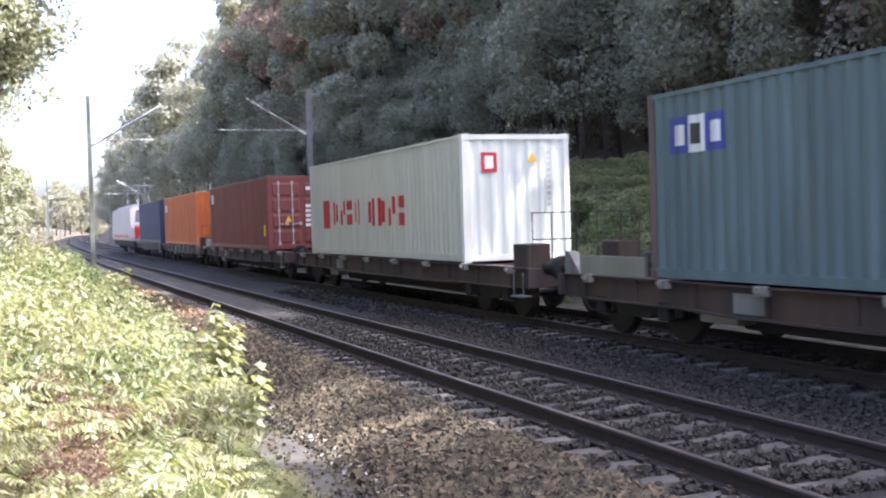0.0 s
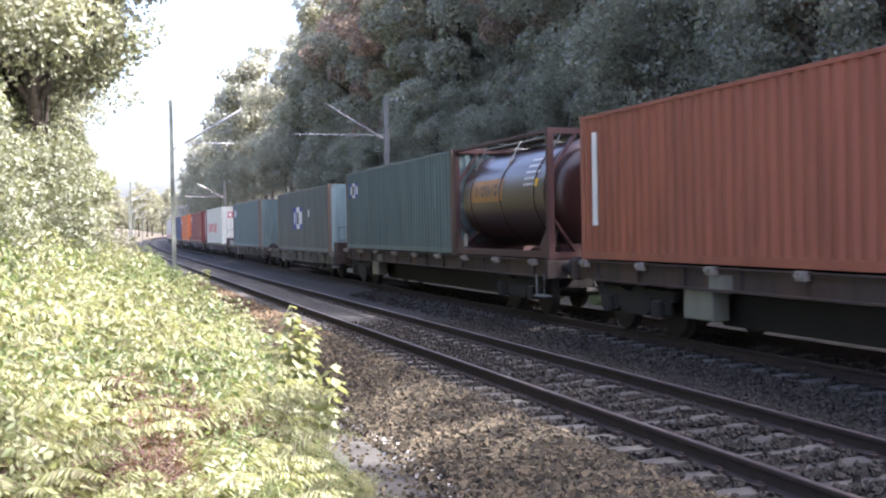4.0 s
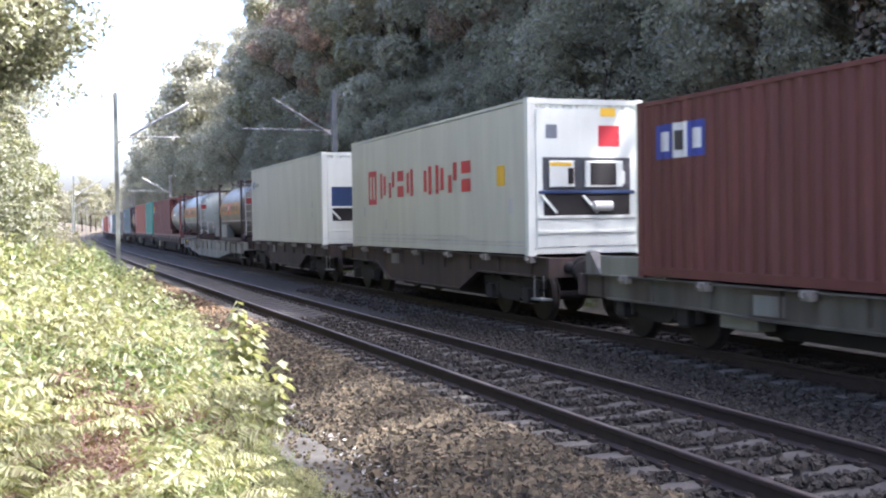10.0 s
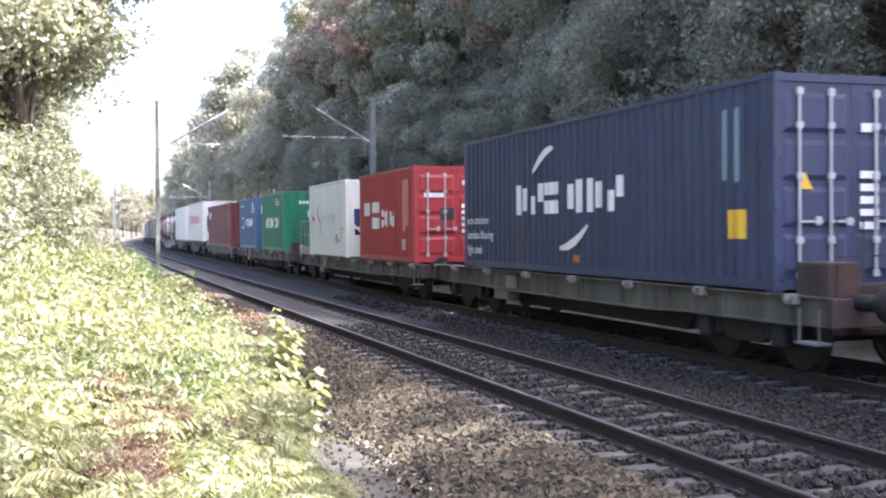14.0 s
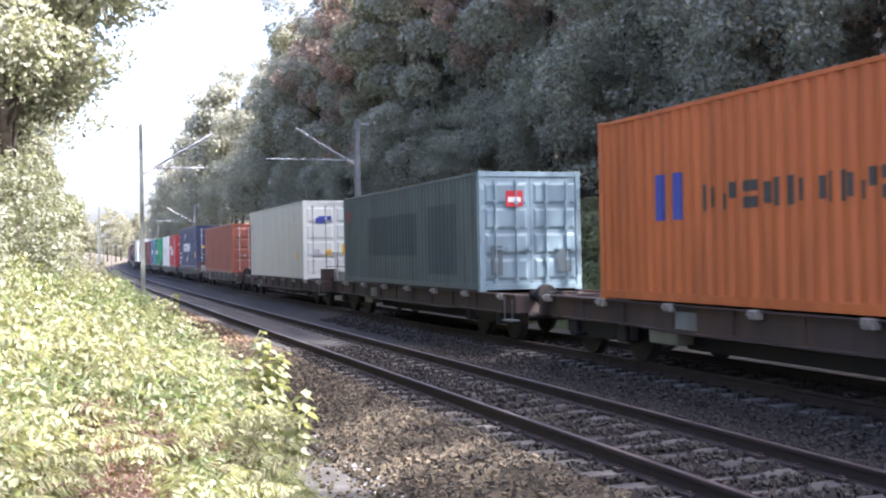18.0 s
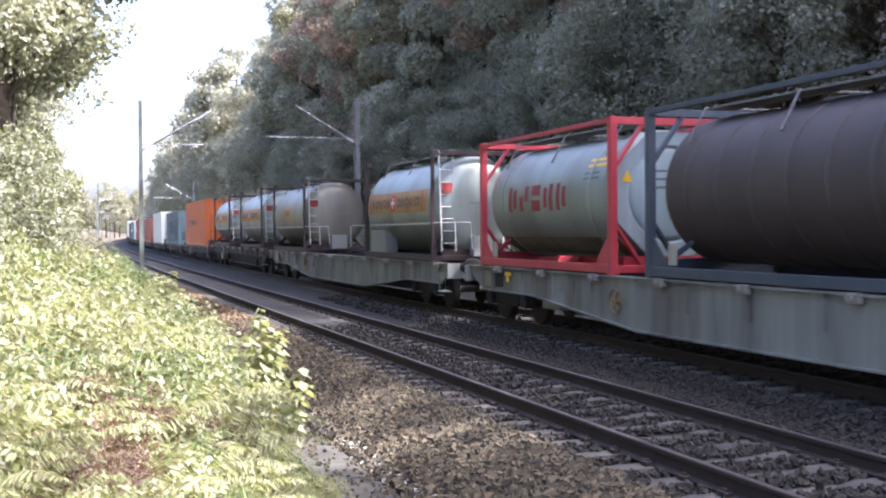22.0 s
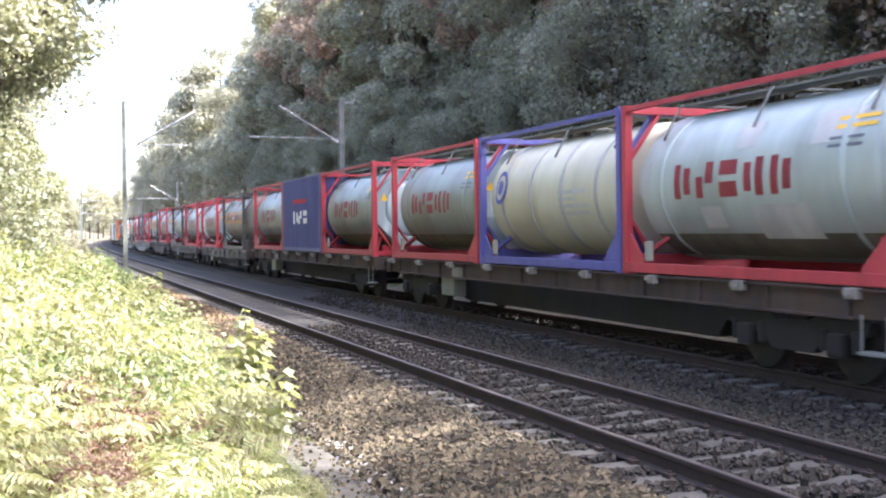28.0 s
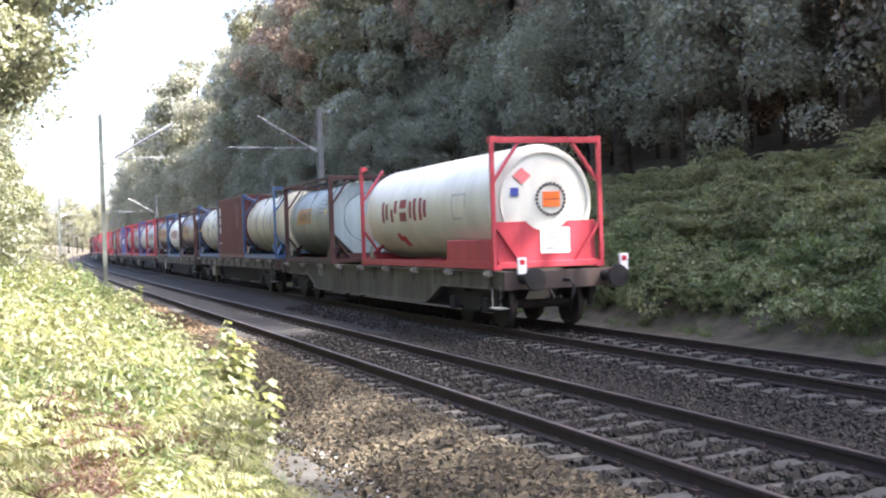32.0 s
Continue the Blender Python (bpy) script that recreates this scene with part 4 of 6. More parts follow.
s.rects("logo_panel", [(11.2, 11.6, 0.5, 0.9)], YELLOW)
door_marks(c, FT40)
triangle_mark(c, -FT40 / 2, -0.5, 1.0, 0.25)
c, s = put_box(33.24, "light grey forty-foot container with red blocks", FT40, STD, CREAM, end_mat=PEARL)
s.rects("logo_panel", [(1.4, 2.1, 0.75, 1.55)], REDMARK)
s.word(2.5, 5.0, 0.85, 1.5, 4, REDMARK, "large red brand blocks")
s.word(5.8, 8.6, 0.8, 1.5, 4, REDMARK, seed=1)
end_rects(c, -FT40 / 2, [(-0.8, -0.45, 1.85, 2.25)], REDMARK, "logo_panel")
end_rects(c, -FT40 / 2, [(-0.72, -0.53, 1.92, 2.18)], WHITE, "logo_panel", lift=0.009)
triangle_mark(c, -FT40 / 2, 0.35, 2.05, 0.22)
end_rects(c, -FT40 / 2, [(0.68, 0.78, 2.2 - 0.12 * k, 2.28 - 0.12 * k) for k in range(10)], GREY)
c, s = put_box(13.98, "slate green forty-foot container with a small square logo", FT40, STD, SLATE, post_mat=RUSTEDGE)
squares(s, 0.55, 1.75, 1.25, 0.5)
end_rects(c, -FT40 / 2, [(0.72, 0.80, 2.25 - 0.11 * k, 2.32 - 0.11 * k) for k in range(12)], WHITE)
# light falling on the trailing end is put into its lighter paint
c, s = put_box(-4.82, "olive grey forty-foot container with a large square logo", FT40, STD, paint("olive_grey_container_paint", (0.12, 0.142, 0.134), 0.55, 0.3), post_mat=RUSTEDGE, end_mat=SLATE_L)
squares(s, 4.4, 0.95, 2.2, 0.95)
s.rects("logo_panel", [(8.0, 8.3, 1.45, 1.75)], WHITE)
c, s = put_box(-20.18, "blue-grey forty-foot container with a small square logo", FT40, STD, SLATE, post_mat=RUSTEDGE)
squares(s, 0.55, 1.75, 1.25, 0.5)
s.bars(10.6, 10.8, 1.0, 2.3, 1, SLATE_L, True)


def band_tank(u, label, shell=CHROME, steelwork=None, band=(0.9, 4.6), short=False, ladder=False, box_low=False, thin=None, h=STD):
    """A chemical tank with an orange field and dark blocks on it."""
    thin = ladder if thin is None else thin
    steelwork = (DARKFRAME if ladder else MAROON) if steelwork in (None, MAROON) else steelwork
    c, b = tank_container(label, shell, steelwork, 6.2 if ladder else 6.06, h + 0.11 if ladder else h, 1.21 if ladder else 1.13, ladder=ladder, thin=thin, gusset=not thin, box_low=box_low, collars=0 if ladder else 3, wide=0.2 if ladder else None)
    rides(c, u - (3.1 if ladder else 3.03), deck_at(u - 3))
    if short:
        b.rects("colour_band", [(band[0], band[1], 1.25, 1.75)], BAND, "orange field")
        b.word(band[0] + 0.3, band[1] - 0.15, 1.36, 1.64, 8, DARKMARK, lift=0.01)
        if not ladder:
            b.rects("marking_bar", [(4.45, 5.0 + 0.12 * (k % 3), 2.05 - 0.13 * k, 2.10 - 0.13 * k) for k in range(5)], GREYMARK if shell is not BROWNTANK else GREY)
            b.rects("logo_panel", [(5.05, 5.25, 1.5, 1.66)], YELLOW)
    else:
        b.rects("colour_band", [(0.25, 5.8, 1.24, 1.80)], BAND, "broad orange band")
        b.word(0.75, 2.5, 1.38, 1.64, 9, DARKMARK, lift=0.01)
        b.word(3.25, 5.2, 1.38, 1.64, 10, DARKMARK, lift=0.01, seed=2)
        b.rects("logo_panel", [(2.6, 3.06, 1.29, 1.73)], REDMARK, lift=0.008)
        b.rects("cross_mark", [(2.79, 2.87, 1.36, 1.66), (2.68, 2.79, 1.47, 1.55), (2.87, 2.98, 1.47, 1.55)], WHITE, lift=0.012)
    return c, b


def word_tank(u, label, shell=CHROME, steelwork=HRED, mat=None, length=6.06):
    c, b = tank_container(label, shell, steelwork, length, STD, 1.12, collars=2)
    rides(c, u - length / 2, deck_at(u - length / 2))
    b.word(1.4, 4.1, 1.12, 1.62, 5, mat or CRIMSON, "large red brand blocks", 0.28)
    b.rects("marking_bar", [(4.8, 5.5, 1.95 - 0.1 * k, 2.0 - 0.1 * k) for k in range(2)], YELLOW)
    end_collar(c, -length / 2 + 0.15, STD / 2 + 0.03, 0.8, 1.12, PALEEND)
    end_dish(c, length / 2 - 0.16, STD / 2 + 0.03, 1.12, 0.78, PALEDISH)
    dome_patches("lettering_bar", c, length / 2 - 0.16, STD / 2 + 0.03, 1.12, [(-0.28, -0.08, 1.72 - 0.14 * k, 1.76 - 0.14 * k) for k in range(3)] + [(0.06, 0.3, 1.72 - 0.14 * k, 1.76 - 0.14 * k) for k in range(3)], GREYMARK, lift=0.016)
    triangle_mark(c, -length / 2 + 0.13, -0.85, 1.55, 0.22)
    b.rects("marking_bar", [(4.75, 5.35, 1.72 - 0.09 * k, 1.76 - 0.09 * k) for k in range(2)], GREYMARK)
    # band in place of the dark ground mirrored low on the shell
    b.rects("wash_mark", [(0.5, 5.6, 0.30, 0.62)], GROUNDTONE, "painted brown reflection of the ground along the lower shell", 0.004)
    return c, b


band_tank(-32.52, "dark brown tank container with an orange field in a maroon frame", BROWNTANK, MAROON, (1.1, 3.2), True)
c, s = put_box(-40.11, "plain orange-brown forty-foot container with ribbed sides", FT40, STD, RUSTRED)
s.bars(0.5, 0.75, 0.5, 2.3, 1, WHITE, True)
c, s = put_box(-52.48, "teal twenty-foot container with teal doors", FT20, STD, TEAL, doors=True, gear=TEAL)
s.rects("marking_bar", [(0.55, 0.8, 0.55 + 0.17 * k, 0.68 + 0.17 * k) for k in range(10)], WHITE)
end_rects(c, -FT20 / 2, [(-0.9, -0.2, 1.9, 2.3)], PEARL, "logo_panel")
c, s = put_box(-60.15, "brown-red twenty-foot container with a yellow logo", FT20, STD, OXIDE)
s.rects("logo_panel", [(0.5, 1.35, 1.72, 2.2)], DARKMARK)
s.rects("logo_panel", [(0.75, 1.3, 1.98, 2.18)], YELLOW, lift=0.008)
s.rects("lettering_block", [(0.55, 0.7, 1.76, 2.0), (0.78, 0.9, 1.76, 1.92), (0.96, 1.08, 1.76, 1.92), (1.14, 1.26, 1.76, 1.92)], WHITE, lift=0.009)
s.bars(4.95, 5.3, 1.0, 2.3, 2, paint("faded_marking", (0.23, 0.10, 0.085)), True)
c, s = put_box(-66.28, "brown-red twenty-foot container with ribbed sides", FT20, STD, OXIDE)
s.bars(4.95, 5.3, 0.8, 2.3, 2, paint("faded_marking", (0.23, 0.10, 0.085)), True)
c, b = band_tank(-72.35, "silver tank container with an orange field in a brown-red frame", CHROME, OXIDE, (0.35, 1.75), True)
b.rects("marking_bar", [(1.75, 3.2, 1.36, 1.52)], WHITE)
b.rects("marking_bar", [(4.4, 5.4, 2.1 - 0.16 * k, 2.17 - 0.16 * k) for k in range(4)], SLATE_L)
band_tank(-80.6, "silver tank with an orange band and a white ladder", CHROME, MAROON, ladder=True)
band_tank(-95.2, "dull silver tank with orange band, ladder and grey box", DULLTANK, MAROON, ladder=True, box_low=True)

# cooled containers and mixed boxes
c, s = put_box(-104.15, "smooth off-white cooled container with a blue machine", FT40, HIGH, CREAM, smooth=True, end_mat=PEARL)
reefer_unit(c, FT40, HIGH)
s.rects("logo_panel", [(0.35, 0.62, 2.15, 2.35), (0.5, 0.72, 2.25, 2.42)], BLUEMARK)
s.word(0.85, 1.7, 2.2, 2.34, 6, SLATE, lift=0.005)
s.rects("marking_bar", [(10.7, 10.9, 1.2, 1.4), (10.7, 10.9, 0.9, 1.05)], GREY)
end_rects(c, -FT40 / 2, [(-0.15, 0.25, 2.1, 2.2)], BLUEMARK, "logo_panel", lift=0.012)
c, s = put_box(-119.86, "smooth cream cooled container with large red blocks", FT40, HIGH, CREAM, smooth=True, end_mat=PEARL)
reefer_unit(c, FT40, HIGH, False)
s.rects("logo_panel", [(1.7, 2.45, 1.15, 2.05)], REDMARK)
s.rects("logo_panel", [(1.85, 2.0, 1.3, 1.9), (2.15, 2.3, 1.3, 1.9)], CREAM, lift=0.008)
s.word(2.8, 5.5, 1.3, 1.95, 4, REDMARK, "large red brand blocks")
s.word(6.3, 9.3, 1.3, 1.95, 4, REDMARK, seed=1)
s.rects("marking_bar", [(1.5, 9.0, 0.34, 0.37), (0.2, 12.0, 0.24, 0.27), (0.2, 12.0, 0.16, 0.19)], GREY)
s.rects("logo_panel", [(10.7, 11.1, 1.35, 1.75)], YELLOW)
s.rects("marking_bar", [(1.2, 1.35, 0.85, 1.1), (3.2, 3.35, 0.5, 0.75), (11.3, 11.5, 0.8, 1.1)], GREY)
end_rects(c, -FT40 / 2, [(0.25, 0.7, 2.05, 2.45)], REDMARK, "logo_panel", lift=0.012)
end_rects(c, -FT40 / 2, [(0.3, 0.62, 2.62, 2.78)], YELLOW, "logo_panel", lift=0.012)
c, s = put_box(-136.05, "oxide red forty-foot container with a square logo", FT40, STD, OXIDE)
squares(s, 0.55, 1.75, 1.25, 0.5)
s.bars(11.0, 11.7, 0.9, 2.2, 2, paint("faded_marking", (0.23, 0.10, 0.085)), True)
triangle_mark(c, -FT40 / 2, -0.2, 1.6, 0.25)
c, s = put_box(-152.41, "blue twenty-foot container with white blocks and doors", FT20, STD, BLUE, doors=True, gear=BLUE)
s.rects("logo_panel", [(0.92, 1.02, 1.05, 1.65), (1.42, 1.52, 1.05, 1.65), (1.02, 1.42, 1.05, 1.15), (1.02, 1.42, 1.55, 1.65)], WHITE)
s.word(1.75, 4.75, 1.15, 1.55, 6, WHITE, "white brand blocks")
s.word(0.5, 1.6, 2.2, 2.3, 8, WHITE)
s.bars(4.6, 5.4, 1.8, 2.35, 4, WHITE)
end_rects(c, -FT20 / 2, [(-0.95, -0.85, 1.75, 2.2), (-0.5, -0.4, 1.75, 2.2), (-0.85, -0.5, 1.75, 1.85), (-0.85, -0.5, 2.1, 2.2)], WHITE, "logo_panel", lift=0.02)
c, s = put_box(-160.43, "green twenty-foot container with white blocks", FT20, STD, GREEN)
s.word(0.9, 4.9, 1.05, 1.5, 9, WHITE, "white brand blocks", 0.18, narrow=(5,))
s.bars(3.7, 5.0, 2.0, 2.35, 3, GREY)
end_rects(c, -FT20 / 2, [(-0.55 + 0.16 * k, -0.44 + 0.16 * k, 2.08, 2.2) for k in range(8)], WHITE)
bm = bmesh.new()
tube(bm, [(0.1, -FT20 / 2 - 0.004, 1.65), (0.1, -FT20 / 2 - 0.014, 1.65)], 0.28, 28)
part("logo_disc", bm, WHITE, c)
bm = bmesh.new()
tube(bm, [(0.1, -FT20 / 2 - 0.012, 1.65), (0.1, -FT20 / 2 - 0.018, 1.65)], 0.10, 8)
part("logo_disc", bm, GREEN, c)
c, s = put_box(-172.11, "white twenty-foot cooled container with a grey scrawl logo", FT20, STD, PEARL, smooth=True, end_mat=PEARL)
reefer_unit(c, FT20, STD)
s.rects("logo_panel", [(0.55, 0.62, 1.2, 1.5), (0.62, 0.95, 1.3, 1.45), (0.9, 0.97, 1.15, 1.4)], REDMARK)
SCRAWL = paint("slate_blue_marking", (0.16, 0.18, 0.26), 0.5, 0.2)
s.ribbon("logo_scrawl", [(1.85 - 0.32 * math.sin(0.5 * k) * (1 - 0.02 * k), 1.85 - 0.085 * k) for k in range(13)], 0.13, SCRAWL, "slate blue scrawl of a brand")
for k in range(7):
    s.ribbon("logo_scrawl", [(2.1 + 0.36 * k + 0.05 * j, 1.3 + (0.16 if k % 3 else 0.3) * math.sin(0.8 * j) * (1 if k % 2 else 0.7)) for j in range(7)], 0.05, SCRAWL)
s.ribbon("logo_scrawl", [(1.7 + 0.2 * k, 0.75 + 0.004 * k) for k in range(5)], 0.03, SCRAWL)
bm = bmesh.new()
for k in range(24):
    a, b = 2 * math.pi * k / 24, 2 * math.pi * (k + 1) / 24
    bm.faces.new([bm.verts.new((-1.218, FT20 / 2 - 0.76 + r * math.cos(g), 1.32 + r * 1.2 * math.sin(g))) for r, g in ((0.36, a), (0.36, b), (0.38, b), (0.38, a))])
part("logo_ring", bm, GREY, c)
s.rects("stain_patch", [(4.55, 4.75, 0.45, 0.8), (4.8, 4.9, 0.55, 0.75), (4.95, 5.2, 0.5, 0.62)], paint("brown_stain", (0.35, 0.27, 0.25), 0.7, 0.4), "brown scuff on the wall")
s.bars(5.2, 5.7, 0.6, 1.0, 3, GREY)
c, s = put_box(-180.16, "red twenty-foot container with white blocks and doors", FT20, STD, KRED, doors=True)
s.rects("logo_panel", [(0.55, 1.15, 1.35, 1.75)], WHITE)
s.word(1.45, 2.3, 0.95, 1.75, 1, WHITE, gap=0.0, seed=2)
s.word(2.65, 4.1, 1.0, 1.5, 4, WHITE, "white brand blocks", 0.3, seed=2)
s.bars(4.85, 5.5, 0.8, 2.3, 2, paint("faded_pink_marking", (0.6, 0.25, 0.22)), True)
s.rects("marking_bar", [(4.75, 5.1, 0.35, 0.65)], GREY)
door_marks(c, FT20)
end_rects(c, -FT20 / 2, [(-0.5, -0.1, 1.15, 1.5)], DARKMARK, "vent_plate", lift=0.01)
end_rects(c, -FT20 / 2, [(-0.95, -0.35, 1.78, 1.9)], WHITE)
c, s = put_box(-190.28, "navy blue forty-foot container with large white blocks", FT40, HIGH - 0.07, NAVY, doors=True)
s.word(3.2, 5.3, 1.15, 1.75, 3, WHITE, "large white brand blocks", 0.15)
s.word(5.7, 8.0, 1.15, 1.75, 3, WHITE, "large white brand blocks", 0.15, seed=1)
s.ribbon("logo_swoosh", [(4.1 + 0.1 * k, 1.98 + 0.42 * math.sin(0.157 * k)) for k in range(11)], 0.16, WHITE, "white painted swoosh")
s.ribbon("logo_swoosh", [(5.4 + 0.11 * k, 0.5 + 0.42 * (k / 11) ** 2) for k in range(12)], 0.16, WHITE)
for k, words in enumerate(("eco-container", "bamboo flooring", "light steel")):
    lettering(c, words, 0.27, WHITE, pose(-1.222, FT40 / 2 - 0.22, 0.98 - 0.33 * k, 90, 0, -90), 0.92)
s.rects("logo_panel", [(5.9, 6.2, 0.25, 0.38)], ORANGE)
s.rects("logo_panel", [(11.1, 11.5, 0.7, 1.1)], YELLOW)
s.bars(10.9, 11.5, 1.3, 2.5, 2, SLATE_L, True)
door_marks(c, FT40)
triangle_mark(c, -FT40 / 2, -0.75, 1.35, 0.25)
c, s = put_box(-207.86, "orange-brown forty-foot container with ribbed doors", FT40, STD, RUSTRED, doors=True)
s.bars(0.6, 0.9, 0.8, 2.2, 1, WHITE, True)
door_marks(c, FT40)
triangle_mark(c, -FT40 / 2, 0.0, 0.8, 0.25)
c, s = put_box(-226.22, "smooth off-white cooled container with white doors", FT40, HIGH, CREAM, smooth=True, doors=True, end_mat=PEARL)
s.rects("logo_panel", [(0.3, 0.5, 2.1, 2.35)], BLUEMARK)
s.word(0.7, 2.2, 2.2, 2.32, 7, GREY, lift=0.005)
s.bars(10.2, 11.2, 2.2, 2.5, 2, GREY)
s.rects("logo_panel", [(10.9, 11.2, 0.7, 1.05)], YELLOW)
end_rects(c, -FT40 / 2, [(-0.75, -0.35, 2.1, 2.3), (-0.65, -0.15, 2.2, 2.36)], BLUEMARK, "logo_panel", lift=0.035)
end_rects(c, -FT40 / 2, [(-0.4, -0.15, 0.85, 1.1), (0.25, 0.5, 0.9, 1.3)], YELLOW, "logo_panel", lift=0.035)
end_rects(c, -FT40 / 2, [(-0.85, -0.62, 0.85, 1.12)], GREY, "logo_panel", lift=0.035)
triangle_mark(c, -FT40 / 2 - 0.03, 0.78, 0.92, 0.22)
c, s = put_box(-244.70, "grey forty-foot container with light grey doors", FT40, STD, STEELGREY, doors=True, end_mat=SLATE_L, gear=SLATE_L)
s.rects("logo_panel", [(0.5, 0.75, 1.9, 2.2)], REDMARK)
s.rects("repainted_panel", [(3.0, 7.6, 0.8, 1.9)], PATCH, "darker repainted patch")
s.rects("repainted_panel", [(8.6, 10.6, 0.35, 2.0)], PATCH)
end_rects(c, -FT40 / 2, [(-0.6, -0.2, 1.85, 2.2)], REDMARK, "logo_panel", lift=0.035)
end_rects(c, -FT40 / 2, [(-0.55, -0.25, 1.95, 2.06)], WHITE, "lettering_block", lift=0.04)
end_rects(c, -FT40 / 2, [(-0.98, -0.7, 0.35, 1.0), (0.6, 0.95, 0.4, 0.9)], STEELGREY, "patch_plate", lift=0.035)
c, s = put_box(-262.60, "bright orange forty-foot container with blue and dark blocks", FT40, HIGH, ORANGE, end_mat=ORANGE)
s.rects("logo_panel", [(1.9, 2.2, 1.25, 1.95), (2.35, 2.65, 1.25, 1.95)], BLUEMARK)
s.word(3.2, 5.5, 1.35, 1.72, 5, DARKMARK, "dark brand blocks")
s.word(5.8, 7.5, 1.35, 1.72, 5, DARKMARK, seed=1)
triangle_mark(c, -FT40 / 2, -0.1, 2.2, 0.18)

# chemical tanks
band_tank(-279.35, "silver tank with an orange band and a white ladder", CHROME, MAROON, ladder=True)
band_tank(-289.55, "silver tank with an orange band and a white ladder", CHROME, MAROON, ladder=True)
band_tank(-298.85, "dull silver tank with a short orange field and ladder", DULLTANK, MAROON, (2.3, 3.6), True, ladder=True)
band_tank(-313.9, "silver tank with orange band, ladder and grey box", CHROME, MAROON, ladder=True, box_low=True)
word_tank(-323.41, "silver tank container with red blocks in a red frame")
c, b = tank_container("dark wrapped tank in a blue-grey frame with a blue end", DARKTANK, SLATEFRAME, 6.06, STD, 1.12, collars=6, collar_mat=DARKTANK)
rides(c, -330.6 - 3.03, deck_at(-333))
bm = bmesh.new()
lathe(bm, [(-0.02, 0.9), (0.02, 0.9)], (0, -3.03 + 0.2, 1.32), 32)
part("end_cap", bm, FBLUE, c)
word_tank(-338.02, "silver tank container with red blocks in a red frame")
c, b = band_tank(-347.1, "silver food tank with an orange band and a white ladder", CHROME, MAROON, ladder=True)
lettering(c, "FOOD", 0.34, BLUEMARK, pose(-1.06, 2.75, 1.98, 62, 0, -90))
word_tank(-355.49, "silver tank container with red blocks in a red frame")
band_tank(-366.4, "silver tank container with an orange field in a brown frame", CHROME, MAROON, (0.5, 1.9), True)
word_tank(-374.37, "silver tank container with red blocks in a red frame")
c, b = word_tank(-382.71, "silver tank container with red blocks and a pale patch")
b.rects("pale_patch", [(0.15, 1.25, 0.95, 1.75)], CREAM)
band_tank(-391.0, "dull silver tank container with an orange band in a dark frame", DULLTANK, paint("dark_tank_frame", (0.06, 0.055, 0.05)))
word_tank(-399.95, "silver tank container with red blocks in a red frame")
c, s = put_box(-406.1, "violet blue twenty-foot container with white blocks", FT20, STD, paint("violet_blue_container_paint", (0.06, 0.07, 0.22)))
s.word(1.9, 4.0, 1.0, 1.45, 3, WHITE, "white brand blocks", 0.15)
s.rects("lettering_block", [(1.9, 3.9, 1.72, 1.86)], REDMARK)
word_tank(-412.28, "silver tank container with red blocks in a red frame")
word_tank(-420.10, "silver tank container with red blocks in a red frame")
c, b = tank_container("cream white tank with dark bands in a violet blue frame", CREAMTANK, PURPLE, 6.06, STD, 1.12, collars=4, collar_mat=paint("band_grey", (0.35, 0.34, 0.33)))
rides(c, -426.3 - 3.03, deck_at(-429))
bm = bmesh.new()
lathe(bm, [(-0.006, 0.34), (0.006, 0.34)], (0, 0, 0), 28, "x")
part("logo_disc", bm, BLUEMARK, c, "round blue emblem").matrix_basis = pose(-1.11, 2.05, 1.55, 0, 12, 0) @ Matrix.Diagonal((1, 0.75, 1, 1))
bm = bmesh.new()
lathe(bm, [(-0.006, 0.25), (0.006, 0.25)], (0, 0, 0), 28, "x")
part("logo_disc", bm, CREAMTANK, c).matrix_basis = pose(-1.12, 2.05, 1.55, 0, 12, 0) @ Matrix.Diagonal((1, 0.75, 1, 1))
bm = bmesh.new()
lathe(bm, [(-0.006, 0.15), (0.006, 0.15)], (0, 0, 0), 20, "x")
part("logo_disc", bm, PURPLE, c).matrix_basis = pose(-1.13, 2.05, 1.55, 0, 12, 0) @ Matrix.Diagonal((1, 0.75, 1, 1))
b.bars(3.6, 4.8, 0.9, 1.4, 4, GREY)
c, b = word_tank(-432.42, "stained pale tank container with red blocks in a red frame", STAINTANK)
b.rects("stain_patch", [(0.4, 0.7, 1.2, 1.7), (2.0, 2.5, 0.7, 1.0), (3.2, 4.4, 0.55, 1.0), (2.8, 3.3, 1.75, 2.1), (4.4, 5.2, 1.7, 2.1)], GREY)
band_tank(-440.04, "dark brown tank container with an orange band", BROWNTANK, MAROON)
word_tank(-446.25, "white tank container with red blocks in a blue frame", WHITETANK, FBLUE)
c, b = band_tank(-452.37, "dark brown tank container with an orange field in a maroon frame", BROWNTANK, MAROON, (1.3, 2.9), True)
triangle_mark(c, -3.03, -0.9, 1.4, 0.22)
c, b = tank_container("cream white tank with stains in a blue frame", CREAMTANK, FBLUE, 6.06, STD, 1.13, collars=4, thin=True, gusset=True, collar_mat=paint("band_grey", (0.35, 0.34, 0.33)))
b.rects("marking_bar", [(0.42, 0.62, 1.95 - 0.2 * k, 2.08 - 0.2 * k) for k in range(7)], GREYMARK)
b.rects("marking_bar", [(1.55, 2.05, 1.82, 1.88), (2.55, 2.85, 1.2, 1.45), (3.9, 4.5, 1.85, 1.9), (3.9, 4.4, 1.75, 1.79)], GREYMARK)
b.rects("logo_panel", [(4.15, 4.45, 1.35, 1.58)], BLUEMARK)
rides(c, -460.2 - 3.03, deck_at(-463))
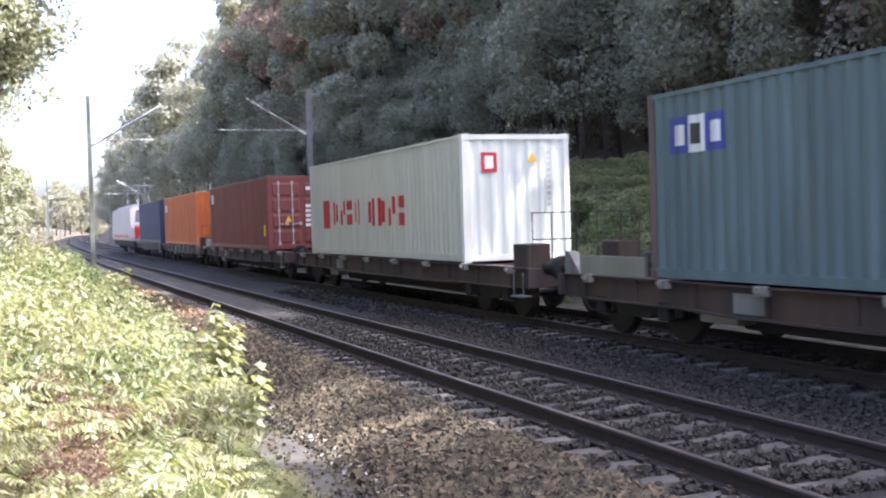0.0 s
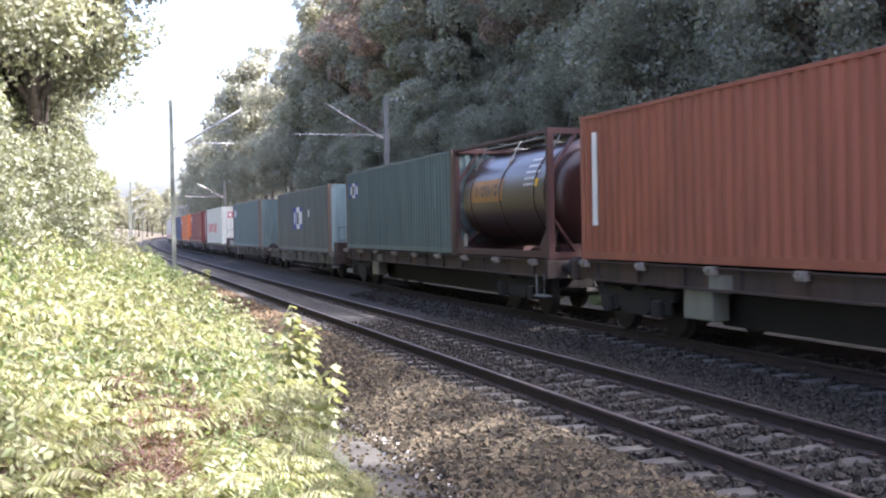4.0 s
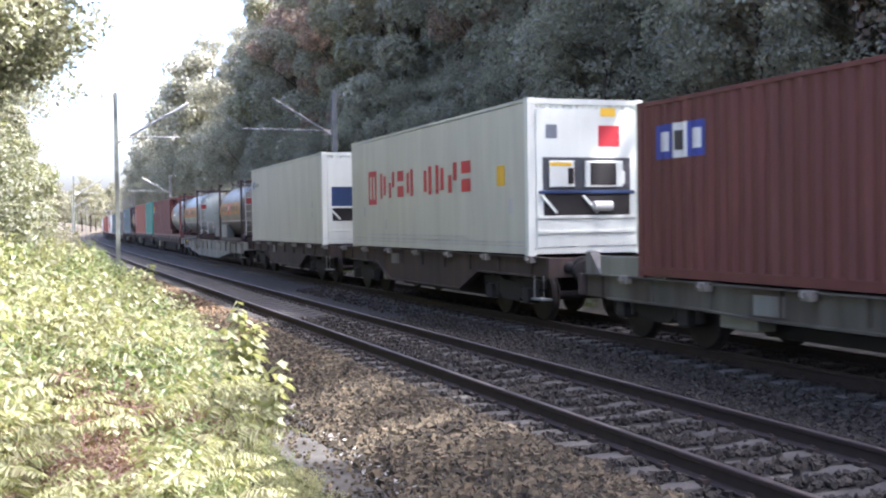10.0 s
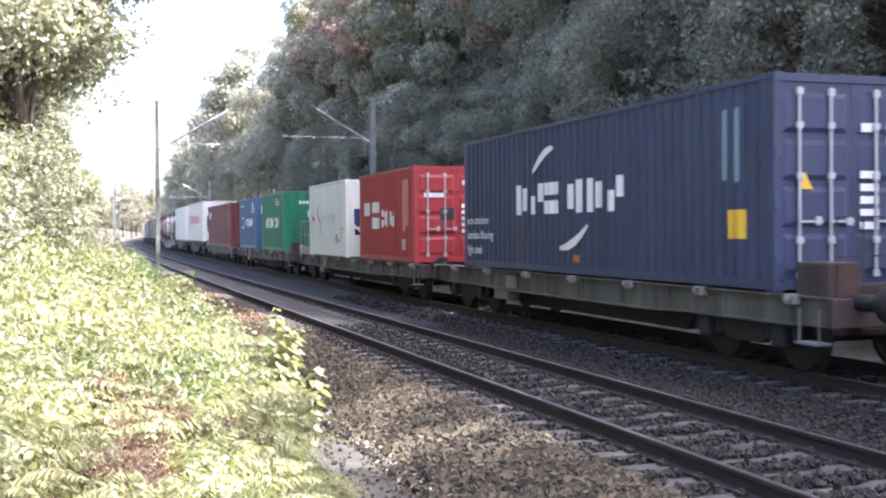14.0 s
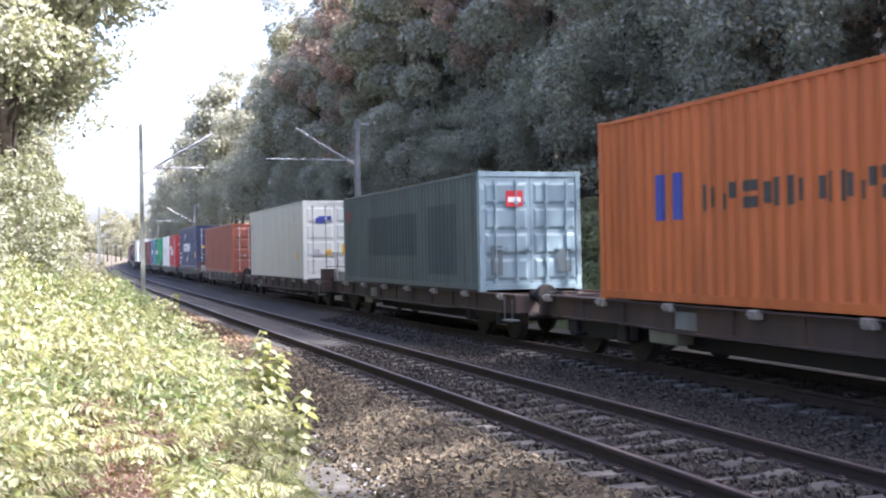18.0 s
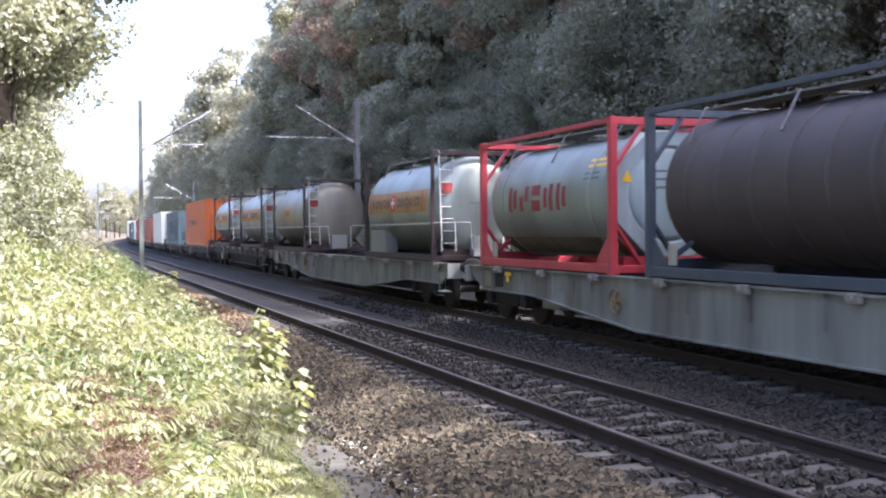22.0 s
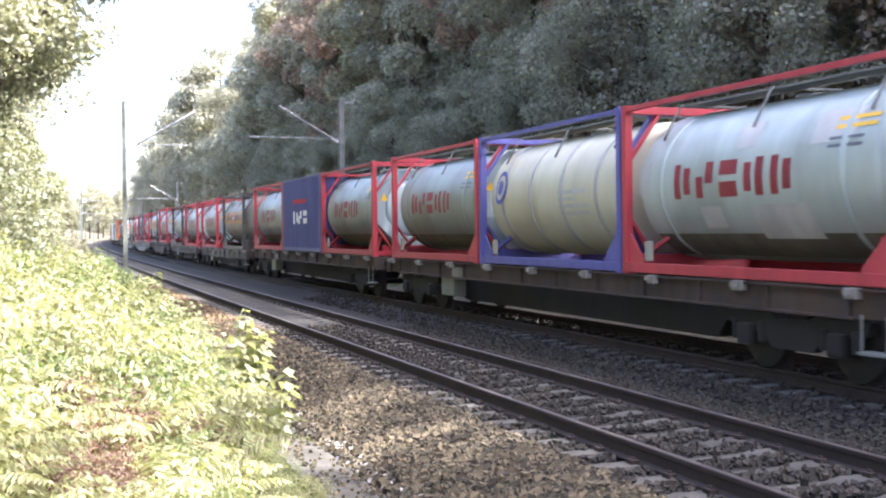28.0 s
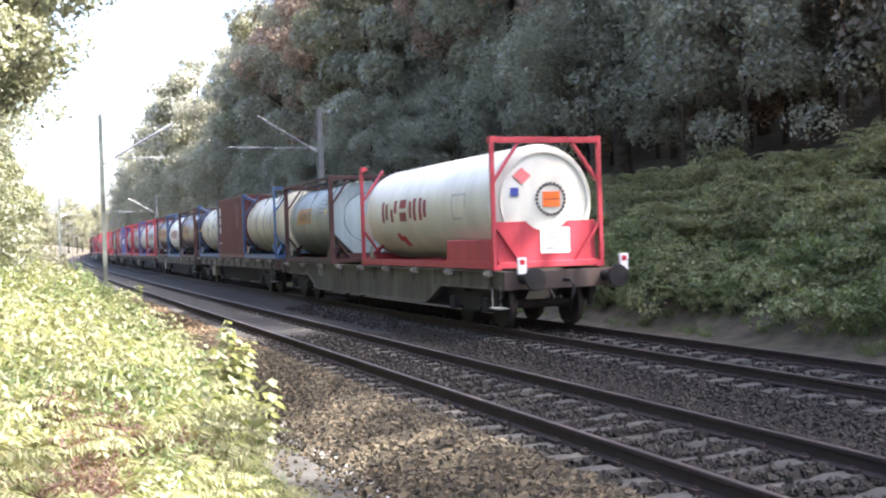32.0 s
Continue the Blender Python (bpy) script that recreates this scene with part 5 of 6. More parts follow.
b.rects("stain_patch", [(2.6, 2.8, 0.7, 0.95), (3.1, 3.2, 0.6, 1.0), (1.6, 1.9, 1.35, 1.42), (3.5, 3.6, 1.5, 1.7)], GREY)
c, s = put_box(-466.38, "brown-red twenty-foot container with white blocks", FT20, STD, OXIDE)
s.rects("lettering_block", [(0.45, 0.75, 1.9, 2.25), (0.45, 0.75, 1.5, 1.8), (0.45, 0.75, 1.1, 1.4), (0.5, 0.62, 0.62, 0.7)], WHITE)
s.bars(4.7, 5.3, 0.9, 2.3, 2, paint("faded_marking", (0.23, 0.10, 0.085)), True)
c, b = tank_container("cream white tank in a blue frame with open corners", CREAMTANK, FBLUE, 6.06, STD, 1.13, collars=4, thin=True, collar_mat=paint("band_grey", (0.35, 0.34, 0.33)))
rides(c, -472.52 - 3.03, deck_at(-475))
b.bars(4.3, 5.0, 1.2, 1.7, 3, GREY)
band_tank(-480.28, "silver tank container with an orange field in a maroon frame", CHROME, MAROON, (1.6, 3.4), True)
end_c = MOVING[-1][0]
dome_patches("pale_patch", end_c, 3.03 - 0.16, STD / 2 + 0.03, 1.13, [(-0.25, 0.42, 0.72, 1.42)], paint("beige_patch", (0.42, 0.38, 0.31), 0.6, 0.3), "beige square patch", 0.016)
end_dish(end_c, 3.03 - 0.16, STD / 2 + 0.03, 1.13, 0.74, PALEDISH)
end_collar(end_c, -3.03 + 0.19, STD / 2 + 0.03, 0.74, 1.14, PALEEND)

# the last tank: thirty feet, white, red frame and end plate
c, b = tank_container("long white tank with red blocks in a red end frame", WHITETANK, HRED, 8.95, STD, 1.16, collars=0, rear_plate=HRED, thin=True, wide=0.08)
rides(c, -489.55 - 4.475, deck_at(-494))
b.word(1.7, 5.0, 1.1, 1.62, 5, CRIMSON, "large dark red brand blocks", 0.3)
b.rects("logo_panel", [(2.5, 2.75, 0.62, 0.82), (2.7, 3.05, 0.5, 0.75)], REDMARK)
b.rects("marking_bar", [(6.6, 7.4, 1.55, 1.6), (6.6, 6.66, 1.1, 1.55), (6.6, 7.2, 1.05, 1.1), (7.34, 7.4, 1.3, 1.55)], GREY)
shared("red_locker", "equipment_box", lambda bm: box(bm, -0.25, 0.2, -1.2, 1.2, 0.12, 0.62, 0.03), HRED, c, at=pose(-0.96, -3.1, 0))
ye = -8.95 / 2
bm = bmesh.new()
for a, b in (((0.98, -0.02), (0.98, 0.05)), ((0.98, 0.05), (0.94, 0.05)), ((0.94, 0.05), (0.94, -0.02)), ((0.94, -0.02), (0.98, -0.02))):
    for k in range(48):
        p, q = 2 * math.pi * k / 48, 2 * math.pi * (k + 1) / 48
        bm.faces.new([bm.verts.new((r * math.cos(g), d, r * math.sin(g))) for (r, d), g in ((a, p), (a, q), (b, q), (b, p))])
part("end_rim", bm, WHITETANK, c).matrix_basis = pose(0, ye + 0.16, 1.36)
bm = bmesh.new()
for k in range(24):
    a = 2 * math.pi * k / 24
    box(bm, 0.31 * math.cos(a) - 0.03, 0.31 * math.cos(a) + 0.03, -0.01, 0.01, 0.31 * math.sin(a) - 0.03, 0.31 * math.sin(a) + 0.03, 0.004)
part("bolt_ring", bm, DARKMARK, c).matrix_basis = pose(0.1, ye + 0.075, 1.38)
bm = bmesh.new()
box(bm, -0.19, 0.19, -0.01, 0.01, -0.15, 0.15, 0.004)
part("hazard_plate", bm, paint("bright_orange_plate", (0.9, 0.16, 0.02), 0.4, 0), c, "bright orange hazard plate").matrix_basis = pose(0.1, ye + 0.06, 1.38)
bm = bmesh.new()
box(bm, -0.17, 0.17, -0.006, 0.006, -0.008, 0.008)
part("plate_line", bm, DARKMARK, c).matrix_basis = pose(0.1, ye + 0.047, 1.38)
bm = bmesh.new()
bm.faces.new([bm.verts.new((x, 0, z)) for x, z in ((-0.2, 0), (0, -0.17), (0.2, 0), (0, 0.17))])
part("hazard_diamond", bm, paint("pink_red_diamond", (0.75, 0.2, 0.2), 0.4, 0), c).matrix_basis = pose(-0.52, ye + 0.085, 1.85)
end_rects(c, ye + 0.09, [(-0.78, -0.6, 1.45, 1.62)], BLUEMARK, "logo_panel")
end_rects(c, ye + 0.105, [(-0.15, 0.5, 0.3, 0.82)], PEARL, "document_plate", lift=0.012)
end_rects(c, ye + 0.105, [(-0.1, 0.25, 0.68, 0.72), (-0.1, 0.4, 0.6, 0.63), (0.2, 0.45, 0.5, 0.54), (-0.1, 0.42, 0.38, 0.42)], GREY, lift=0.016)
for k in range(2):
    def lamp(bm):
        box(bm, -0.09, 0.09, -0.03, 0.03, -0.16, 0.16, 0.01)
    tail = MOVING[[i for i, m in enumerate(MOVING) if m[0].name.startswith("container_wagon")][-1]][0]
    lm = shared("tail_board", "tail_signal", lamp, WHITE, tail, at=pose((-0.95, 1.25)[k], -9.72, 1.28), label="white rear signal board")
    shared("tail_mark", "red_field", lambda bm: box(bm, -0.05, 0.05, -0.036, -0.03, 0.02, 0.12), REDMARK, lm)

# ---- locomotive ----
loco = empty("electric_locomotive", "pale grey electric locomotive with red cab ends", "locomotive")
LRED = paint("locomotive_red", (0.55, 0.03, 0.03), 0.4, 0.1)
GLASS = material("cab_glass", (0.02, 0.025, 0.03), 0.08, 0.0, 0.0, 3)
half = 9.45
bm = bmesh.new()
o = [(-half, 1.0), (-half, 2.1), (-half + 0.75, 3.55), (half - 0.75, 3.55), (half, 2.1), (half, 1.0)]
prism(bm, o, -1.48, 1.48)
bmesh.ops.bevel(bm, geom=[e for e in bm.edges], offset=0.12, segments=2, affect="EDGES")
part("body", bm, paint("pale_locomotive_grey", (0.52, 0.47, 0.46), 0.45, 0.15), loco)
bm = bmesh.new()
for q in (-1, 1):
    prism(bm, [(q * (half + 0.01), 1.15), (q * (half + 0.01), 2.0), (q * (half - 0.14), 2.3), (q * (half - 0.2), 2.3), (q * (half - 0.2), 1.15)], -1.25, 1.25)
part("front_panel", bm, LRED, loco)
bm = bmesh.new()
for q in (-1, 1):
    vs = [bm.verts.new(p) for p in ((-1.2, q * (half - 0.13), 2.38), (1.2, q * (half - 0.13), 2.38), (1.05, q * (half - 0.60), 3.3), (-1.05, q * (half - 0.60), 3.3))]
    bm.faces.new(vs)
part("windscreen", bm, GLASS, loco)
bm = bmesh.new()
box(bm, -1.2, 1.2, -6.5, 6.5, 3.5, 3.75, 0.08)
part("roof_equipment", bm, GREY, loco)
bm = bmesh.new()
for x in (-1.49, 1.49):
    box(bm, x - 0.012, x + 0.012, -6.8, 6.8, 1.25, 1.45)
part("side_stripe", bm, LRED, loco)
for y in (-4.9, 4.9):
    bm = bmesh.new()
    for s in (-1, 1):
        beam(bm, (s * 0.5, y, 3.75), (s * 0.35, y + 0.9, 4.5), 0.05, 0.05)
        beam(bm, (s * 0.35, y + 0.9, 4.5), (s * 0.5, y - 0.1, 5.25), 0.05, 0.05)
    box(bm, -0.85, 0.85, y - 0.2, y, 5.22, 5.28)
    part("pantograph", bm, GREY, loco)
for y in (-5.2, 5.2):
    bogie(loco, y)
for q in (-1, 1):
    for s in (-1, 1):
        shared("buffer", "buffer", buffer_mesh, BLACK, loco, at=pose(s * 0.875, q * (half - 0.05), 1.05, 0, 0, 0 if q > 0 else 180))
bm = bmesh.new()
box(bm, -1.3, 1.3, -half + 0.2, half - 0.2, 0.55, 1.02, 0.05)
part("underframe", bm, BLACK, loco)
rides(loco, 95.1, 0)

# ---- ground ----
PROFILE = [(-400, 10), (-60, 7), (-25, 4.2), (-12, 2.2), (-6, 1.2), (-3, 0.62), (-1, 0.22), (0.6, -0.12), (1.6, -0.4), (2.2, -0.55), (3.0, -0.6),
           (8.0, -0.62), (12.2, -0.5), (13.6, -0.36), (14.2, 0.1), (15.5, 1.0), (17.5, 2.5), (19.0, 3.4), (21, 4.0), (27, 5.6), (45, 12.0), (90, 24.0), (400, 30)]
BALLAST = [(2.93, -0.66), (2.98, -0.53), (3.25, -0.43), (3.75, -0.26), (4.15, -0.178), (7.0, -0.178), (7.4, -0.27), (7.9, -0.30), (8.35, -0.25), (8.6, -0.178),
           (11.2, -0.178), (11.7, -0.30), (12.3, -0.43), (12.7, -0.5), (12.75, -0.66)]
ROUGH = [2.6, 12.6]


def height(table, x):
    for (x0, z0), (x1, z1) in zip(table, table[1:]):
        if x <= x1:
            return z0 + (z1 - z0) * (x - x0) / (x1 - x0)
    return table[-1][1]


def ground_z(x, y):
    """Height of the soil at a place of the plan, x counted from the line as it bends."""
    z = height(PROFILE, x)
    if x < 2.2 or x > 14:
        k = min(1, max(0, 2.2 - x, x - 14))
        z += k * 0.22 * noise.noise((x * 0.35, y * 0.35, 0)) + k * 0.6 * noise.noise((x * 0.06, y * 0.06, 5))
    return z


def sheet(name, xs, ys, zf, mat):
    v = [(x + bend(y), y, zf(x, y)) for y in ys for x in xs]
    n = len(xs)
    f = [(j * n + i, j * n + i + 1, (j + 1) * n + i + 1, (j + 1) * n + i) for j in range(len(ys) - 1) for i in range(n - 1)]
    return new(name, np_mesh(name, v, f, mat, True))


XS = sorted({x for x, _ in PROFILE} | {-9, -4.5, -2, -0.2, 1.1, 13, 14.8, 16.5, 19, 24, 33, 60, 150})
YS = [-900, -400, -150, -60, -30, -15, -8, -4] + [0.75 * i for i in range(0, 80)] + [60 + 3 * i for i in range(40)] + [180 + 12 * i for i in range(30)] + [540 + 60 * i for i in range(11)] + [1400, 2000]
tagged(sheet("ground", XS, YS, ground_z, M_SOIL), "brown and green forest soil beside the railway line", "ground", kind="structure")
YB = [-60, -20] + [0.5 * i for i in range(-10, 120)] + [60 + 4 * i for i in range(50)] + [260 + 20 * i for i in range(30)]
XB = sorted({x for x, _ in BALLAST} | {3.5, 4.6, 5.2, 5.7, 6.2, 6.6, 9.0, 9.4, 9.9, 10.4, 10.8})
tagged(sheet("ballast_bed", XB, YB, lambda x, y: height(BALLAST, x) - 0.02 + 0.015 * noise.noise((x * 4, y * 4, 2)), M_BED), "stone bed of the two tracks, near black for the shade between stones", "ballast", kind="structure")


def stones(name, count, area, size, seed, label, mat=None, level=None):
    """Loose crushed stones lying on the ballast: rough lumps, joined."""
    rng = np.random.default_rng(seed)
    x0, x1, y0, y1 = area
    base = np.array([(-1, -1, -.8), (1, -1, -.9), (1, 1, -.8), (-1, 1, -.9), (-.75, -.7, .7), (.7, -.75, .85), (.75, .65, .6), (-.6, .75, .8)]) * 0.5
    quads = np.array([(0, 3, 2, 1), (4, 5, 6, 7), (0, 1, 5, 4), (1, 2, 6, 5), (2, 3, 7, 6), (3, 0, 4, 7)])
    px = rng.uniform(x0, x1, count)
    py = y0 + (y1 - y0) * rng.uniform(0, 1, count) ** 1.25
    for xc in (XN, XF):
        on = (np.abs(px - xc) < 1.32) & (np.abs((py - 2.0 + 0.3) % 0.6 - 0.3) < 0.15) & (rng.random(count) < 0.93)
        px, py = px[~on], py[~on]
        count = len(px)
        on = (np.abs(np.abs(px - xc) - 0.7525) < 0.1)
        px, py = px[~on], py[~on]
        count = len(px)
    bx, bz = np.array([b[0] for b in BALLAST]), np.array([b[1] for b in BALLAST])
    pz = np.interp(px, bx, bz) + rng.uniform(-0.014, 0.03, count)
    if level is not None:
        pz = level + rng.uniform(0.0, 0.012, count)
    rng = np.random.default_rng(seed + 50)
    s = size * rng.uniform(0.55, 1.35, (count, 1, 1)) * rng.uniform(0.7, 1.25, (count, 1, 3))
    v = base[None] * s * rng.uniform(0.72, 1.15, (count, 8, 3))
    q = rng.normal(size=(count, 4))
    q /= np.linalg.norm(q, axis=1, keepdims=True)
    w, a, b, c = q.T
    rot = np.array([[1 - 2 * (b * b + c * c), 2 * (a * b - c * w), 2 * (a * c + b * w)], [2 * (a * b + c * w), 1 - 2 * (a * a + c * c), 2 * (b * c - a * w)],
                    [2 * (a * c - b * w), 2 * (b * c + a * w), 1 - 2 * (a * a + b * b)]]).transpose(2, 0, 1)
    v = np.einsum("nij,nkj->nki", rot, v)
    v += np.stack([px, py, pz], 1)[:, None, :]
    f = (quads[None] + 8 * np.arange(count)[:, None, None]).reshape(-1, 4)
    return tagged(new(name, np_mesh(name, v.reshape(-1, 3), f, mat or M_STONE)), label, "ballast", kind="stuff")


stones("ballast_stones", 30000, (2.95, 4.4, 6.5, 26), 0.062, 3, "loose brown and grey crushed stone on the ballast shoulder")
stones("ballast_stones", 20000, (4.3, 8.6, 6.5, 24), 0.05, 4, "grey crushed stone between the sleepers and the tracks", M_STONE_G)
stones("pale_stone_chips", 1500, (2.86, 3.12, 6.5, 30), 0.055, 7, "pale stone chips scattered along the cable duct", M_STONE_W)
stones("ballast_stones", 12000, (2.6, 4.4, 21, 48), 0.07, 5, "loose rust-brown crushed stone on the ballast shoulder", M_STONE_R)
stones("ballast_stones", 9000, (8.0, 12.4, 8, 36), 0.055, 6, "crushed stone round the far track, darkened for the shade under the train", M_STONE_D)

stones("duct_gravel", 900, (2.40, 2.9, 6.5, 26), 0.04, 9, "loose gravel and dirt lying on the cable duct", M_STONE, -0.495)

# ---- tracks ----
RAIL = [(-0.075, -0.17), (0.075, -0.17), (0.075, -0.155), (0.018, -0.135), (0.010, -0.05), (0.036, -0.036), (0.036, -0.006), (0.026, 0.0), (-0.026, 0.0),
        (-0.036, -0.006), (-0.036, -0.036), (-0.010, -0.05), (-0.018, -0.135), (-0.075, -0.155)]
RAIL_Y = [-80, -20] + [5 * i for i in range(0, 120)]


def rail(parent, x):
    n = len(RAIL)
    v = [(x + dx + bend(y), y, z) for y in RAIL_Y for dx, z in RAIL]
    f = [(j * n + i, j * n + (i + 1) % n, (j + 1) * n + (i + 1) % n, (j + 1) * n + i) for j in range(len(RAIL_Y) - 1) for i in range(n)]
    me = np_mesh("rail", v, f, M_RAIL)
    me.materials.append(M_RAILTOP)
    me.polygons.foreach_set("material_index", [1 if k % n in (7,) else 0 for k in range(len(f))])
    ob = new("rail", me)
    ob.parent = parent


def sleeper_mesh(bm):
    o = [(-1.3, -0.30), (-1.3, -0.195), (-1.1, -0.185), (-0.45, -0.185), (-0.3, -0.215), (0.3, -0.215), (0.45, -0.185), (1.1, -0.185), (1.3, -0.195), (1.3, -0.30)]
    rows = []
    for y, dz in ((-0.14, -0.06), (-0.11, 0.0), (0.11, 0.0), (0.14, -0.06)):
        rows.append([bm.verts.new((x, y, z + (dz if z > -0.29 else 0))) for x, z in o])
    for a, b in zip(rows, rows[1:]):
        for i in range(len(o) - 1):
            bm.faces.new((a[i], b[i], b[i + 1], a[i + 1]))
    bm.faces.new(rows[0])
    bm.faces.new(rows[-1][::-1])


def clip_mesh(bm):
    for s in (-1, 1):
        box(bm, s * 0.095 - 0.04, s * 0.095 + 0.04, -0.05, 0.05, -0.19, -0.145, 0.01)
        tube(bm, [(s * 0.09, -0.03, -0.14), (s * 0.09, 0.03, -0.14)], 0.016, 6)


def track(name, xc, label):
    top = empty(name, label, "railway track", kind="structure")
    for s in (-0.7525, 0.7525):
        rail(top, xc + s)
    for i in range(140):
        y = 2.0 + 0.6 * i
        at = pose(xc + bend(y), y, 0.022, 0, 0, heading(y) + random.uniform(-0.5, 0.5))
        shared("sleeper", "sleeper", sleeper_mesh, M_SLEEPER, top, at=at)
        if i < 60:
            for s in (-0.7525, 0.7525):
                shared("clip", "rail_clip", clip_mesh, M_RAIL, top, at=at @ pose(s, 0, 0))
    bm = bmesh.new()
    for i in range(340):
        y = 86.0 + 0.6 * i
        box(bm, xc - 1.3 + bend(y), xc + 1.3 + bend(y), y - 0.13, y + 0.13, -0.3, -0.188)
    tagged(part("distant_sleepers", bm, M_SLEEPER, top), kind="stuff")
    return top


track("near_track", XN, "railway track with rusty brown rails on grey concrete sleepers")
track("far_track", XF, "railway track under the train, dark rails on concrete sleepers")

M_EDGING = material("rusty_edging", (0.035, 0.024, 0.018), 0.85, 0.2, 0.25, 8, 0.5, (0.05, 0.035, 0.03))
# cable duct lids along the foot of the ballast
duct = empty("cable_duct", "run of grey concrete cable duct lids beside the ballast", "cable duct", kind="structure")


def lid_mesh(bm):
    box(bm, -0.26, 0.26, -0.494, 0.494, -0.08, 0.0, 0.01)


for i in range(60):
    y = 3.0 + i
    shared("lid", "duct_lid", lid_mesh, M_DUCT, duct, at=pose(2.62 + random.uniform(-0.015, 0.015), y, -0.50 + random.uniform(-0.008, 0.008), random.uniform(-0.5, 0.5), random.uniform(-1.2, 1.2), random.uniform(-0.8, 0.8)))
for i in range(34):
    shared("edging", "edge_board", lambda bm: box(bm, -0.02, 0.02, -0.4, 0.4, -0.14, 0.02, 0.008), M_EDGING, duct, at=pose(2.29 + random.uniform(-0.035, 0.035), 5.0 + 0.86 * i, -0.485 + random.uniform(-0.04, 0.015), random.uniform(-2, 2), random.uniform(-22, 2), random.uniform(-3, 3)))

# small hut-high things: catenary masts with their cantilevers
def mast(x, y, top, side, label, arm=True, mat=None):
    """A concrete mast; side: +1 when its cantilever reaches to the right."""
    m = empty("catenary_mast", label, "catenary mast", "catenary masts along the line")
    m.matrix_basis = pose(x + bend(y), y, height(PROFILE, x) - 0.1, 0, 0, heading(y))
    h = top - height(PROFILE, x) + 0.1
    bm = bmesh.new()
    for k, (a, b) in enumerate(((0.13, 0.1) if mat is None else (0.09, 0.07),)):
        vs = [[bm.verts.new((sx * w, sy * w * 0.8, z)) for sx, sy in ((-1, -1), (1, -1), (1, 1), (-1, 1))] for w, z in ((a, 0), (b, h))]
        for i in range(4):
            bm.faces.new((vs[0][i], vs[0][(i + 1) % 4], vs[1][(i + 1) % 4], vs[1][i]))
        bm.faces.new(vs[1])
    part("pole", bm, mat or M_MAST, m, "")
    bm = bmesh.new()
    box(bm, -0.35, 0.35, -0.35, 0.35, -0.3, 0.25, 0.03)
    part("foundation", bm, M_SLEEPER, m)
    if arm:
        reach = 2.75 * side
        for name, a, b, r in (("top_tube", (0, 0, h - 2.0), (reach * 1.02, 0, h - 0.35), 0.05), ("registration_tube", (0.1 * side, 0, h - 1.75), (reach * (0.9 if side > 0 else 1.5), 0, h - 1.72), 0.026)):
            bm = bmesh.new()
            tube(bm, [a, b], r, 8)
            part(name, bm, M_GALV, m)
        bm = bmesh.new()
        lathe(bm, [(-0.22, 0.03)] + [(-0.2 + 0.05 * k, 0.075 if k % 2 else 0.045) for k in range(9)] + [(0.24, 0.03)], (0, 0, 0), 12, "x")
        ins = part("insulator", bm, paint("brown_porcelain", (0.55, 0.5, 0.45), 0.2, 0), m)
        ins.matrix_basis = pose(reach * 0.12, 0, h - 1.81, 0, -31 * side, 0)
        bm = bmesh.new()
        tube(bm, [(-0.45 * side, 0, h - 0.12), (0.02, 0, h - 0.12)], 0.025, 6)
        box(bm, -0.5 * side - 0.06, -0.5 * side + 0.06, -0.05, 0.05, h - 0.22, h - 0.04, 0.01)
        part("feeder_bracket", bm, M_GALV, m)
        for z in (h - 0.3, h - 1.95) if mat is None else ():
            bm = bmesh.new()
            box(bm, -0.14, 0.14, -0.12, 0.12, z - 0.06, z + 0.06, 0.01)
            part("clamp", bm, mat or M_MAST, m)
    return m


mast(3.16, 46.0, 7.15, 1, "dark grey catenary mast standing beside the near track", mat=M_DARKMAST)
mast(12.8, 49.0, 7.8, -1, "grey concrete catenary mast standing behind the far track")
for k in range(1, 5):
    mast(3.2, 46 + 74 * k, 7.1, 1, "slim catenary mast beside the near track in the distance", mat=M_DARKMAST)
    mast(12.8, 49 + 71 * k, 7.3, -1, "slim catenary mast behind the far track in the distance")

# ---- plants ----
def leaf_quads(pos, direction, length, width, rng, droop=0.3, face=None, tilt=0.35):
    """One folded leaf (two quads sharing the midrib) for each place: arrays of verts and faces."""
    n = len(pos)
    d = direction / np.linalg.norm(direction, axis=1, keepdims=True)
    up = (np.tile([0.0, 0.0, 1.0], (n, 1)) if face is None else face) + rng.normal(0, tilt, (n, 3))
    s = np.cross(d, up)
    s /= np.linalg.norm(s, axis=1, keepdims=True) + 1e-9
    u = np.cross(s, d)
    l, w = length.reshape(-1, 1), width.reshape(-1, 1)
    base, tip = pos, pos + d * l - u * l * droop * 0.6
    mid = pos + d * l * 0.5 - u * w * 0.12
    a, b = mid + s * w * 0.5 + u * w * 0.12, mid - s * w * 0.5 + u * w * 0.12
    v = np.stack([base, a, tip, b], 1).reshape(-1, 3)
    f = (np.array([[0, 1, 2, 3]])[None] + 4 * np.arange(n)[:, None, None]).reshape(-1, 4)
    return v, f


def unit_vectors(rng, n, up=0.0):
    v = rng.normal(size=(n, 3))
    v[:, 2] = v[:, 2] * 0.7 + up
    return v / np.linalg.norm(v, axis=1, keepdims=True)


